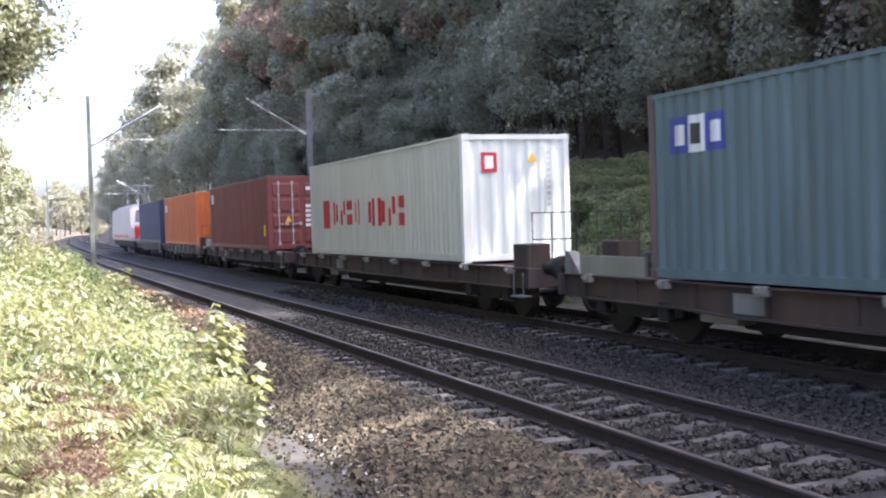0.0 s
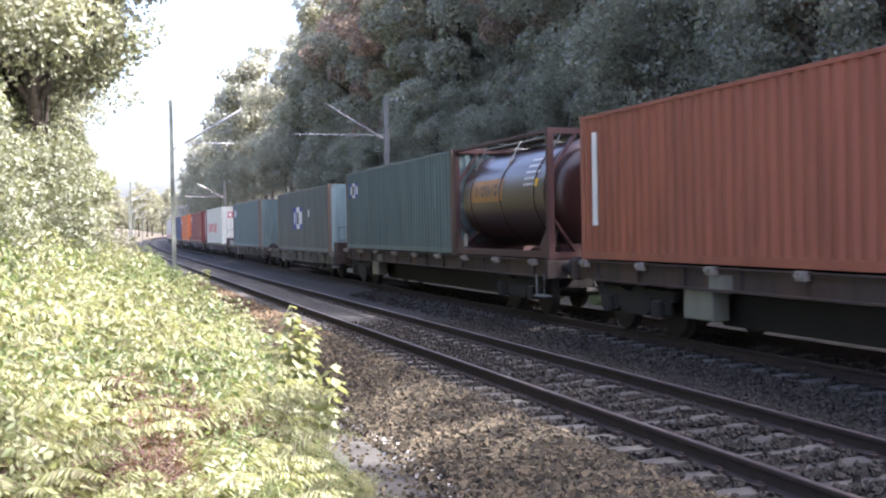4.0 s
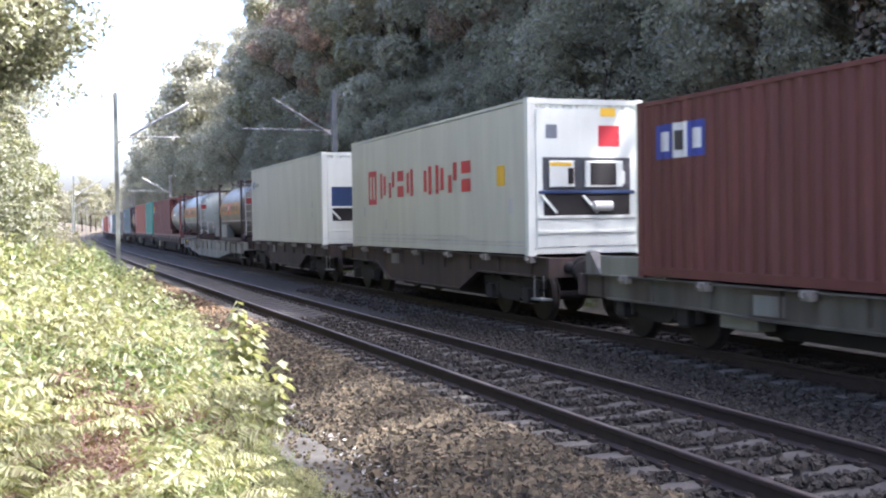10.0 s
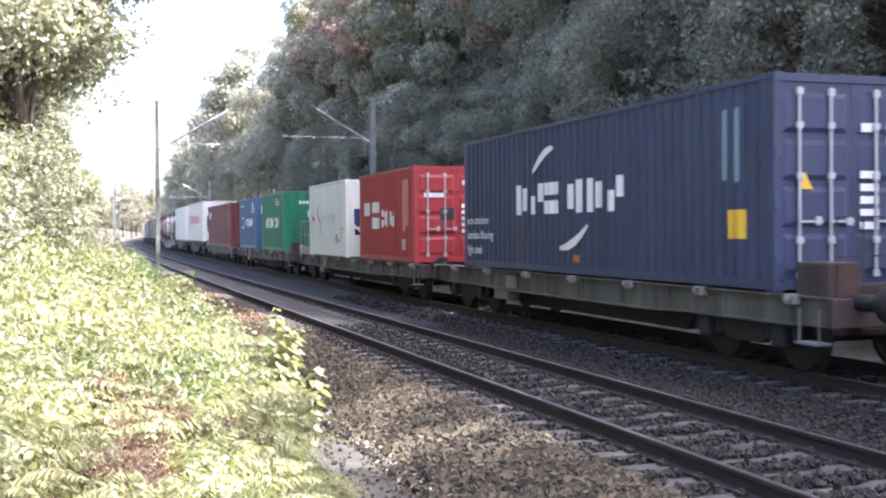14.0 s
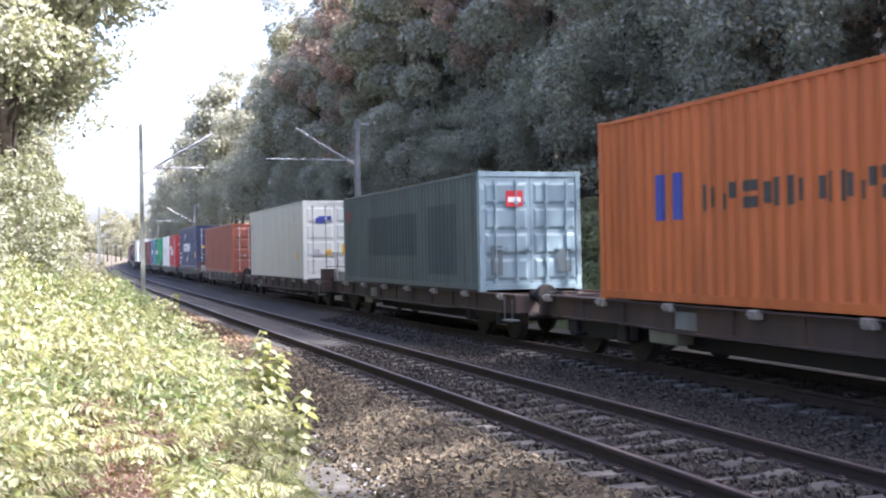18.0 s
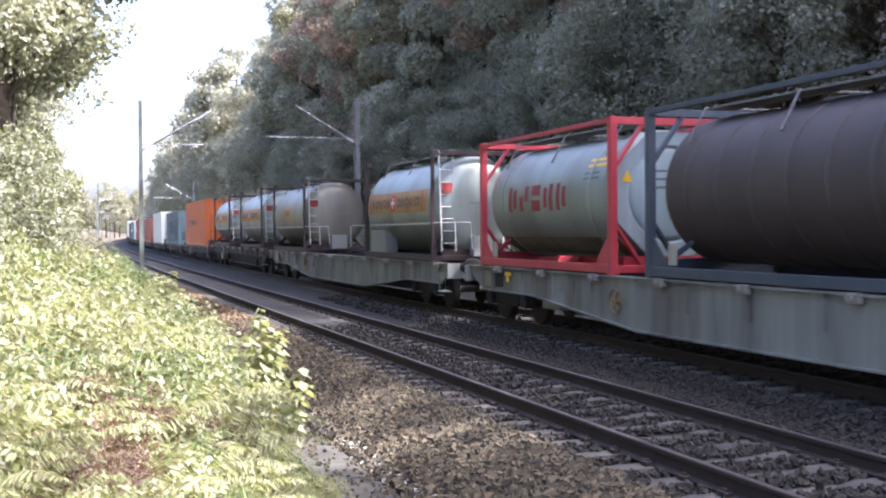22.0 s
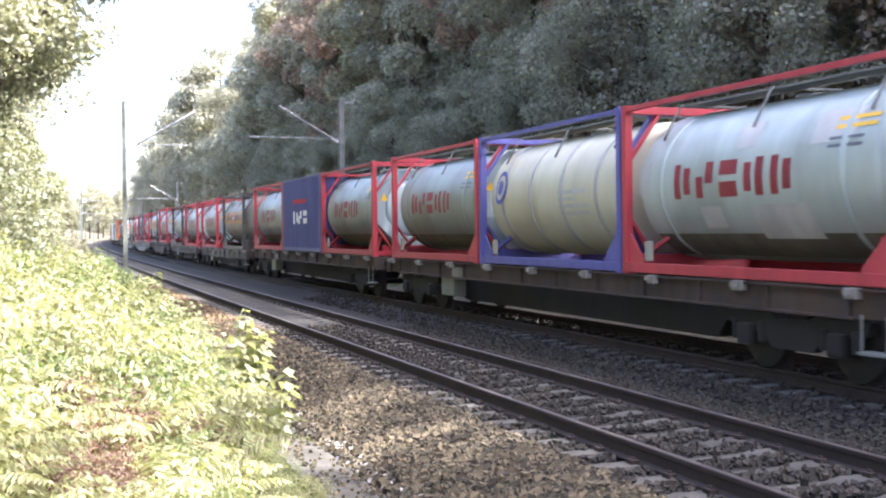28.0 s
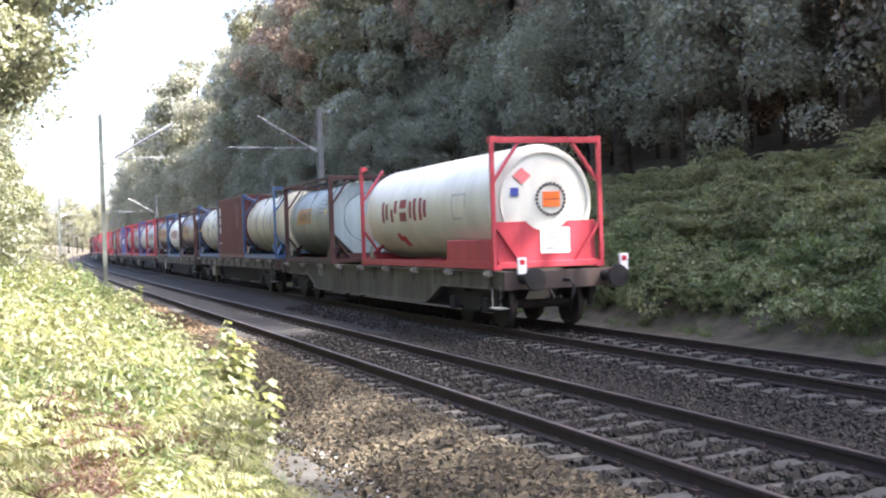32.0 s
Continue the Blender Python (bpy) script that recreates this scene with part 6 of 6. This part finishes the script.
def crown_arrays(seed, rx, rz, clumps, leaves, size, flat=0.75, slim=1.0):
    """Leaves in many uneven clumps round a crown of half-width rx and half-height rz about the origin."""
    rng = np.random.default_rng(seed)
    c = unit_vectors(rng, clumps, 0.1) * (rng.uniform(0.2, 1.0, (clumps, 1)) ** 0.45)
    c *= np.array([rx, rx, rz]) * rng.uniform(0.7, 1.1, (clumps, 1))
    r = rx * rng.uniform(0.16, 0.36, clumps)
    k = rng.choice(clumps, leaves, p=r ** 2 / np.sum(r ** 2))
    o = unit_vectors(rng, leaves, 0.25)
    pos = c[k] + o * (r[k][:, None]) * rng.uniform(0.6, 1.05, (leaves, 1)) ** 0.6 * np.array([1, 1, flat])
    d = unit_vectors(rng, leaves) + np.array([0, 0, -0.45])
    ln = size * rng.uniform(0.55, 1.5, leaves)
    return leaf_quads(pos, d, ln, ln * slim * rng.uniform(0.5, 0.8, leaves), rng, 0.3, o + np.array([0, 0, 0.5])), c


def trunk_mesh(bm, h, r, crowns, rng, lean):
    pts = [(lean[0] * (z / h) ** 1.5 + 0.12 * math.sin(z * 0.7 + r * 30), lean[1] * (z / h) ** 1.5 + 0.1 * math.cos(z * 0.9), z) for z in np.linspace(0, h, 9)]
    tube(bm, pts, [r * (1.25 if i == 0 else 1 - 0.085 * i) for i in range(9)], 8)
    for c in crowns:
        z0 = min(h * 0.95, max(h * 0.3, c[2] - 0.25 * h * rng.random()))
        i = min(8, int(8 * z0 / h))
        a = Vector(pts[i])
        b = Vector(c)
        m = (a + b) / 2 + Vector((0, 0, 0.2))
        tube(bm, [a, m, b], [r * 0.32, r * 0.2, r * 0.06], 5, False)


TREES = []
SHAPES = ((20, 4.6, 8.6, 11.5, M_LEAF), (22, 4.9, 9.4, 12.6, M_LEAF), (18, 4.2, 7.6, 10.2, M_LEAF_P), (20, 4.4, 8.4, 11.6, M_LEAF_B), (9, 3.2, 4.4, 4.6, M_LEAF),
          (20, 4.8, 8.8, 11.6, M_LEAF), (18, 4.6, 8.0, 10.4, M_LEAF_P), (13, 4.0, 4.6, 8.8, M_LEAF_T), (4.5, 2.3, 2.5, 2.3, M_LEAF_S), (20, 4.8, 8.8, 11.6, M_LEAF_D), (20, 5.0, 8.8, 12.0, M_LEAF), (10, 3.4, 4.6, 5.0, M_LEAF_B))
for k, (h, rx, rz, base, mat) in enumerate(SHAPES):
    rng = random.Random(40 + k)
    (v, f), c = crown_arrays(70 + k, rx, rz, 36 if k < 4 else 60, (21000, 21000, 21000, 21000, 16000, 6500, 6500, 44000, 15000, 3600, 15000, 13000)[k], (0.215, 0.215, 0.205, 0.215, 0.14, 0.46, 0.46, 0.125, 0.095, 0.5, 0.20, 0.15)[k])
    v = v + np.array([0, 0, base])
    c = c + np.array([0, 0, base])
    bm = bmesh.new()
    trunk_mesh(bm, h * 0.86, 0.24 if h > 10 else 0.11, c[::4], rng, (rng.uniform(-0.8, 0.8), rng.uniform(-0.8, 0.8)))
    TREES.append((to_mesh("trunk", bm, M_BARK, True), np_mesh("crown", v, f, mat)))


def tree(x, y, k, scale, turn, label, group, sink=0.3):
    t = empty("tree", label, "tree", group)
    t.matrix_basis = pose(x + bend(y), y, ground_z(x, y) - sink, 0, 0, turn) @ Matrix.Diagonal((scale, scale, scale * (0.94 + 0.12 * ((turn * 7) % 1)), 1))
    for name, me in zip(("trunk", "crown"), TREES[k]):
        new(name, me).parent = t
    return t


rng = random.Random(8)
LABELS = ("tall broadleaf tree with a dark green crown", "tall dense oak with dark green leaves", "pale green broadleaf tree at the forest edge", "broadleaf tree with brownish green leaves",
          "low leafy understorey tree at the forest edge", "dark green tree in the depth of the forest", "pale green tree in the distance", "sunlit pale green tree overhanging the bank", "large sunlit shrub on the bank", "unseen dark tree added beside the bank to block sky light", "unseen thin-crowned tree added to dapple the sunlight", "low brownish understorey tree at the forest edge")
FOREST = "forest behind the far track"
for row, (x0, step, y1) in enumerate(((21.5, 5.0, 100), (26.5, 5.4, 100), (32.5, 6.0, 90), (40.0, 7.0, 80))):
    y = -9.0 + row * 2
    while y < y1:
        k = rng.choice((0, 1, 2, 3, 0, 1)) if row < 2 else rng.choice((5, 5, 6))
        # trees below y 20 are unseen; they and these gaps shape the sun
        if (row > 1 and y < 27) or (row == 1 and 7 < y < 25) or (row == 0 and 14.5 < y < 22):
            y += step * rng.uniform(0.75, 1.25)
            continue
        # sparse crowns out of view, added to dapple sun on the train ends
        if 4.5 < y < 21:
            k = 10
        tree(x0 + rng.uniform(-1.2, 1.2), y, k, rng.uniform(0.98, 1.2) * (1 + 0.05 * row) * (1.05 if y < 14 else 1), rng.uniform(0, 360), LABELS[k], FOREST)
        y += step * rng.uniform(0.75, 1.25)
y = 14.0
while y < 110:
    tree(20.4 + rng.uniform(-0.9, 0.9), y, 4, rng.uniform(0.65, 1.1), rng.uniform(0, 360), LABELS[4], FOREST)
    y += 4.4 * rng.uniform(0.7, 1.3)
for x0, y1 in ((24.0, 100), (30.0, 90), (37.0, 80)):
    y = 19.0
    while y < y1:
        tree(x0 + rng.uniform(-1.2, 1.2), y, 4, rng.uniform(0.9, 1.4), rng.uniform(0, 360), LABELS[4], FOREST)
        y += 5.5 * rng.uniform(0.7, 1.3)
for i in range(16):
    tree(21.6 + 7.5 * rng.random(), 20 + 26 * rng.random(), 11, rng.uniform(0.75, 1.25), rng.uniform(0, 360), LABELS[11], FOREST)
for row, x0 in enumerate((19.6, 26.0)):
    y = 100.0
    while y < 620:
        k = rng.choice((5, 0, 5, 1)) if y < 300 else 5
        tree(x0 + rng.uniform(-1, 2), y, k, rng.uniform(0.85, 1.12), rng.uniform(0, 360), LABELS[k], FOREST)
        if row == 0:
            tree(x0 - 1.5 + rng.uniform(-1, 1), y + 3.5, 4, rng.uniform(1.2, 1.7), rng.uniform(0, 360), LABELS[4], FOREST)
        y += (7 + 0.025 * y) * rng.uniform(0.8, 1.2)
for i in range(26):
    tree(-70 + 5.5 * i + rng.uniform(-1, 1), 640 + rng.uniform(-12, 12), 6, rng.uniform(0.7, 1.0), rng.uniform(0, 360), LABELS[6], "far woods across the line", 8.0)
BANK = "sunlit trees on the bank"
for x, y, k in ((-1.5, 420, 1.1), (-0.5, 460, 1.2), (-1.5, 505, 1.25), (-0.5, 560, 1.3), (1.5, 610, 1.3)):
    tree(x, y, 6, k, rng.uniform(0, 360), LABELS[6], "far woods across the line")
for x, y, k, s in ((-1.0, 27.5, 7, 1.1), (-2.8, 24.5, 7, 0.98), (-2.0, 29.2, 7, 1.15), (-1.9, 32, 7, 1.2), (-4.2, 34, 7, 1.1), (-2.4, 41, 7, 1.0), (-5.8, 20, 7, 0.95), (-3.2, 52, 7, 1.1), (-2.8, 63, 7, 0.95), (-4.6, 76, 6, 0.75), (-3.6, 90, 6, 0.7), (-4.6, 106, 6, 0.75), (-3.8, 125, 6, 0.7),
                   (-4.6, 146, 6, 0.72), (-3.8, 170, 6, 0.7), (-4.8, 198, 6, 0.72), (-4.2, 230, 6, 0.7), (-4.4, 270, 6, 0.72), (-4.2, 315, 6, 0.72), (-4.2, 370, 6, 0.72)):
    tree(x, y, k, s, rng.uniform(0, 360), LABELS[k], BANK)
# out of view: added to keep sky light off train sides and ballast
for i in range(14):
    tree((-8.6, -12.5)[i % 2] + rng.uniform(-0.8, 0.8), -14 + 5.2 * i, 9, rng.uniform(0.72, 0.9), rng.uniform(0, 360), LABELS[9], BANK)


for x, y, s in ((-1.6, 18.5, 0.75), (-1.9, 21.5, 0.9), (-1.3, 24.5, 0.9), (-2.6, 26, 1.1), (-1.2, 28.5, 1.0), (-2.2, 31, 1.2), (-1.0, 33, 1.0), (-1.4, 36.5, 1.15), (-2.4, 40, 1.3), (-1.0, 41.5, 1.0), (-1.4, 46, 1.2),
                (-2.2, 51, 1.3), (-1.2, 55, 1.1), (-1.8, 61, 1.3), (-1.2, 68, 1.2), (-2.0, 75, 1.4), (-3.4, 15.5, 0.9), (-3.8, 19, 1.2), (-3.6, 23, 1.3)):
    tree(x - (0.75 if y < 39 else 1.9), y, 8, s, rng.uniform(0, 360), LABELS[8], BANK)


def fern_arrays(seed, height):
    rng = np.random.default_rng(seed)
    P, D, L, W = [], [], [], []
    for k in range(9):
        a = k * 0.7 + rng.uniform(-0.3, 0.3)
        out = np.array([math.cos(a), math.sin(a), 0])
        reach = height * rng.uniform(0.7, 1.1)
        for j in range(34):
            s = 0.12 + 0.88 * j / 33
            p = out * reach * s + np.array([0, 0, height * (1.5 * s - 0.95 * s * s)])
            side = np.cross(out, [0, 0, 1])
            for e in (-1, 1):
                P.append(p)
                D.append(side * e + out * 0.35 + rng.normal(0, 0.12, 3) + np.array([0, 0, -0.45]))
                L.append(height * 0.26 * (1.08 - s) * rng.uniform(0.85, 1.1) + 0.02)
                W.append(0.02 * height + 0.005)
    return leaf_quads(np.array(P), np.array(D), np.array(L), np.array(W), rng, 0.25, None, 0.6)


def nettle_arrays(seed, height, leaf=0.10, stems=5):
    rng = np.random.default_rng(seed)
    P, D, L = [], [], []
    for k in range(stems):
        foot = rng.normal(0, 0.10, 3) * np.array([1, 1, 0])
        lean = rng.normal(0, 0.16, 3) * np.array([1, 1, 0])
        hh = height * rng.uniform(0.7, 1.1)
        n = int(hh / 0.055)
        for j in range(n):
            s = (j + 1) / n
            p = foot + lean * s * s + np.array([0, 0, hh * s])
            a = j * 1.6 + k
            for e in (0, math.pi):
                d = np.array([math.cos(a + e), math.sin(a + e), -0.45 - 0.35 * (1 - s)])
                P.append(p + d * 0.02)
                D.append(d + rng.normal(0, 0.15, 3))
                L.append(leaf * rng.uniform(0.7, 1.25) * (1.15 - 0.55 * abs(s - 0.55)))
    L = np.array(L)
    return leaf_quads(np.array(P), np.array(D), L, L * 0.6, rng, 0.45, None, 0.6)


def bramble_arrays(seed, rx, rz, leaves, size, slim=1.0):
    (v, f), _ = crown_arrays(seed, rx, rz, 14, leaves, size, 0.8, slim)
    return v + np.array([0, 0, rz * 0.75]), f


def grass_arrays(seed, height, blades=90):
    rng = np.random.default_rng(seed)
    p = rng.normal(0, 0.13, (blades, 3)) * np.array([1, 1, 0])
    d = rng.normal(0, 0.42, (blades, 3)) * np.array([1, 1, 0]) + np.array([0, 0, 1])
    ln = height * rng.uniform(0.5, 1.1, blades)
    return leaf_quads(p, d, ln, np.full(blades, 0.016), rng, 0.5)


def scatter(name, kinds, places, mat, label, category="undergrowth"):
    """Many plants joined: each place takes (x, y, z, scale, turn, kind)."""
    V, F, n = [], [], 0
    for x, y, z, s, a, k in places:
        v, f = kinds[k]
        c, q = math.cos(a), math.sin(a)
        w = v * s
        w = np.stack([w[:, 0] * c - w[:, 1] * q + x + bend(y), w[:, 0] * q + w[:, 1] * c + y, w[:, 2] + z], 1)
        V.append(w)
        F.append(f + n)
        n += len(w)
    return tagged(new(name, np_mesh(name, np.concatenate(V), np.concatenate(F), mat)), label, category, kind="stuff")


rng = random.Random(21)
FERNS = [fern_arrays(s, 0.75) for s in range(4)]
NETTLES = [nettle_arrays(10 + s, 0.8, 0.054, 5) for s in range(4)]
BRAMBLES = [bramble_arrays(30 + s, 0.55, 0.45, 1000, 0.045, 0.62) for s in range(4)]
GRASSES = [grass_arrays(50 + s, 0.6) for s in range(3)]


def dry(x, y):
    """Where the weeds have died off."""
    return y < 9.6 and x > -0.5 and noise.noise((x * 1.1, y * 0.9, 7)) > 0.0 + 0.12 * max(0, y - 8)


def bank(n, x0, x1, y0, y1, lo, hi, kinds, power=1.3, dead=False):
    out = []
    for _ in range(n):
        y = y0 + (y1 - y0) * rng.random() ** power
        x = rng.uniform(x0, x1)
        edge = min(2.35, 0.82 + 0.12 * (y - 6), 0.72 + 0.14 * (y - 6)) - 0.3 * noise.noise((0, y * 0.5, 3))
        if x > edge or (dry(x, y) != dead and rng.random() < 0.94):
            continue
        tall = (1.15 + 0.12 * min(3, edge - x)) * min(1.0, 0.62 + 0.09 * (y - 6))
        out.append((x, y, ground_z(x, y) - 0.05, rng.uniform(lo, hi) * tall, rng.uniform(0, 6.28), rng.randrange(kinds)))
    return out


scatter("bracken", FERNS, bank(760, -2.6, 2.35, 6.0, 34, 0.6, 1.4, 4), M_WEED, "sunlit yellow-green bracken on the bank")
scatter("nettles", NETTLES, bank(320, -3.0, 2.35, 6.0, 36, 0.6, 1.5, 4), M_WEED_W, "pale sunlit nettles and weeds on the bank")
scatter("nettles", NETTLES, bank(320, -3.0, 2.35, 6.0, 36, 0.6, 1.4, 4), M_WEED_G, "green nettles on the bank")
scatter("brambles", BRAMBLES, bank(190, -3.5, 2.0, 6.0, 44, 0.5, 1.4, 4), M_WEED, "sunlit pale green bramble bushes on the bank")
scatter("brambles", BRAMBLES, bank(130, -3.5, 2.0, 6.0, 44, 0.5, 1.2, 4), M_WEED_G, "green bramble bushes on the bank")
scatter("dry_weeds", BRAMBLES, bank(240, -1.2, 1.7, 6.0, 9.5, 0.5, 0.95, 4, 1.0, True), M_WEED_R, "reddish brown dying weeds on the bank")
scatter("grass_tufts", GRASSES, bank(520, -2.5, 2.45, 6.0, 40, 0.5, 1.2, 3), M_WEED_W, "pale grass tufts on the bank")


def margin(n, y0, y1, lo, hi, kinds, back=0.5):
    """Tall plants that stand along the very edge of the bank."""
    out = []
    for _ in range(n):
        y = y0 + (y1 - y0) * rng.random()
        x = min(2.35, 0.82 + 0.12 * (y - 6), 0.72 + 0.14 * (y - 6)) - 0.3 * noise.noise((0, y * 0.5, 3)) - back * rng.random() ** 1.5
        out.append((x, y, ground_z(x, y) - 0.05, rng.uniform(lo, hi), rng.uniform(0, 6.28), rng.randrange(kinds)))
    return out


scatter("bracken", FERNS, margin(50, 10.5, 24, 0.9, 1.35, 4), M_WEED, "tall sunlit bracken along the edge of the bank")
scatter("nettles", NETTLES, margin(50, 11, 28, 1.0, 1.5, 4), M_WEED_W, "tall pale nettles along the edge of the bank")
scatter("nettles", NETTLES, margin(40, 11, 34, 0.8, 1.3, 4), M_WEED_G, "tall green nettles along the edge of the bank")
scatter("grass_tufts", GRASSES, margin(150, 6.5, 16, 0.5, 1.0, 3, 0.35), M_WEED_W, "pale grass hanging over the edge of the cable duct")
scatter("brambles", BRAMBLES, margin(45, 6.5, 13, 0.35, 0.7, 4, 0.4), M_WEED_G, "low green brambles along the edge of the cable duct")
low = []
for _ in range(420):
    y = rng.uniform(6.3, 13)
    x = rng.uniform(min(2.1, 0.6 + 0.14 * (y - 6)), 2.27)
    low.append((x, y, ground_z(x, y) - 0.03, rng.uniform(0.22, 0.45), rng.uniform(0, 6.28), rng.randrange(4)))
scatter("brambles", BRAMBLES, low[:200], M_WEED, "low pale weeds on the verge of the cable duct")
scatter("nettles", NETTLES, low[200:], M_WEED_G, "low green nettles on the verge of the cable duct")
scatter("bank_shrubs", BRAMBLES, margin(60, 30, 47, 1.2, 2.1, 4, 1.6), M_WEED_G, "green bushes at the foot of the catenary mast", "shrub")
far = []
for _ in range(260):
    y = 34 + 190 * rng.random() ** 1.5
    x = rng.uniform(-4.5, 0.9)
    far.append((x, y, ground_z(x, y) - 0.1, rng.uniform(1.6, 3.0), rng.uniform(0, 6.28), rng.randrange(4)))
scatter("bank_shrubs", BRAMBLES, far, M_LEAF_P, "green shrubs along the bank in the distance", "shrub")

SHRUBS = [bramble_arrays(80 + s, 0.8, 0.55, 1100, 0.075) for s in range(4)]
slope, ridge = [], []
for _ in range(420):
    y = -2 + (50 if rng.random() < 0.8 else 110) * rng.random()
    x = 14.0 + 3.2 * rng.random()
    slope.append((x, y, ground_z(x, y) - 0.1, rng.uniform(0.5, 1.25), rng.uniform(0, 6.28), rng.randrange(4)))
# ridge plants take a paler leaf, which paints the sunlit slope top
for _ in range(150):
    y = -2 + 60 * rng.random()
    x = 16.4 + 2.4 * rng.random()
    ridge.append((x, y, ground_z(x, y) - 0.1, rng.uniform(0.6, 1.3), rng.uniform(0, 6.28), rng.randrange(4)))
scatter("slope_shrubs", SHRUBS, slope[::3], M_WEED_G, "dark green shrubs on the slope behind the far track", "shrub")
scatter("slope_shrubs", SHRUBS, slope[1::3] + slope[2::3], M_SLOPE, "green shrubs on the slope behind the far track", "shrub")
scatter("slope_shrubs", SHRUBS, ridge, M_WEED, "green shrubs along the top of the slope, paler for the sun there", "shrub")
scatter("trackside_grass", GRASSES, [(x, y, ground_z(x, y) - 0.02, rng.uniform(0.3, 0.6), rng.uniform(0, 6.28), rng.randrange(3)) for x, y in [(13.3 + 1.1 * rng.random(), rng.uniform(4, 60)) for _ in range(260)]], M_WEED_G, "short green grass along the foot of the slope", "grass")
# bracken in the same pale leaf: sunlight put into its colour
scatter("slope_bracken", FERNS, [(x, y, ground_z(x, y) - 0.05, rng.uniform(0.9, 1.7), rng.uniform(0, 6.28), rng.randrange(4)) for x, y in [(16.2 + 2.6 * rng.random(), rng.uniform(6, 60)) for _ in range(420)]], M_WEED, "green bracken along the top of the slope, paler for the sun there")
scatter("slope_bracken", FERNS, [(x, y, ground_z(x, y) - 0.05, rng.uniform(0.8, 1.3), rng.uniform(0, 6.28), rng.randrange(4)) for x, y in [(rng.uniform(13.9, 16.4), rng.uniform(6, 60)) for _ in range(240)]], M_WEED_G, "green bracken at the foot of the slope")

# single nettles that stand up at the edge of the ballast
def nettle(x, y, height, seed, label):
    n = empty("nettle_plant", label, "plant", "tall weeds at the edge of the ballast")
    n.matrix_basis = pose(x, y, ground_z(x, y) - 0.05)
    rnd = random.Random(seed)
    npr = np.random.default_rng(seed)
    for k in range(6):
        foot, lean, hh = Vector((rnd.gauss(0, 0.09), rnd.gauss(0, 0.09), 0)), Vector((rnd.gauss(0, 0.16), rnd.gauss(0, 0.14), 0)), height * rnd.uniform(0.6, 1.05)
        bm = bmesh.new()
        tube(bm, [foot + lean * (i / 5) ** 2 + Vector((0, 0, hh * i / 5)) for i in range(6)], [0.008 - 0.001 * i for i in range(6)], 5)
        stem = part("stem", bm, M_STEM, n)
        m = int(hh / 0.075)
        for j in range(2, m + 1):
            q = j / m
            p = foot + lean * q * q + Vector((0, 0, hh * q))
            for e in (0, math.pi):
                a = j * 1.57 + k + e
                size = 0.19 * rnd.uniform(0.7, 1.2) * (1.15 - 0.6 * abs(q - 0.55))
                v, f = leaf_quads(np.array([p]), np.array([[math.cos(a), math.sin(a), -0.75 + 0.5 * q]]), np.array([size]), np.array([size * 0.65]), npr, 0.35, None, 0.5)
                new("leaf", np_mesh("leaf", v, f, M_WEED_W if rnd.random() < 0.7 else M_WEED)).parent = stem


nettle(2.42, 13.6, 1.55, 1, "tall nettle with pale leaves at the edge of the ballast")
nettle(2.3, 12.4, 1.0, 2, "nettle with pale leaves at the edge of the ballast")
nettle(1.75, 11.2, 0.65, 5, "low nettle with green leaves beside the cable duct")
nettle(2.0, 22.0, 1.6, 3, "tall nettle standing out from the bank")
nettle(2.2, 23.4, 1.5, 4, "tall nettle standing out from the bank")

# ---- what moves ----
def motions():
    """Every wagon and load runs along the far track, round its slight bend."""
    for thing, u, z in MOVING:
        rows = []
        for k in range(33):
            y = u + run(k)
            rows.append((float(k), pose(XF + bend(y), y, z, 0, 0, heading(y))))
        walk(thing, rows)


motions()
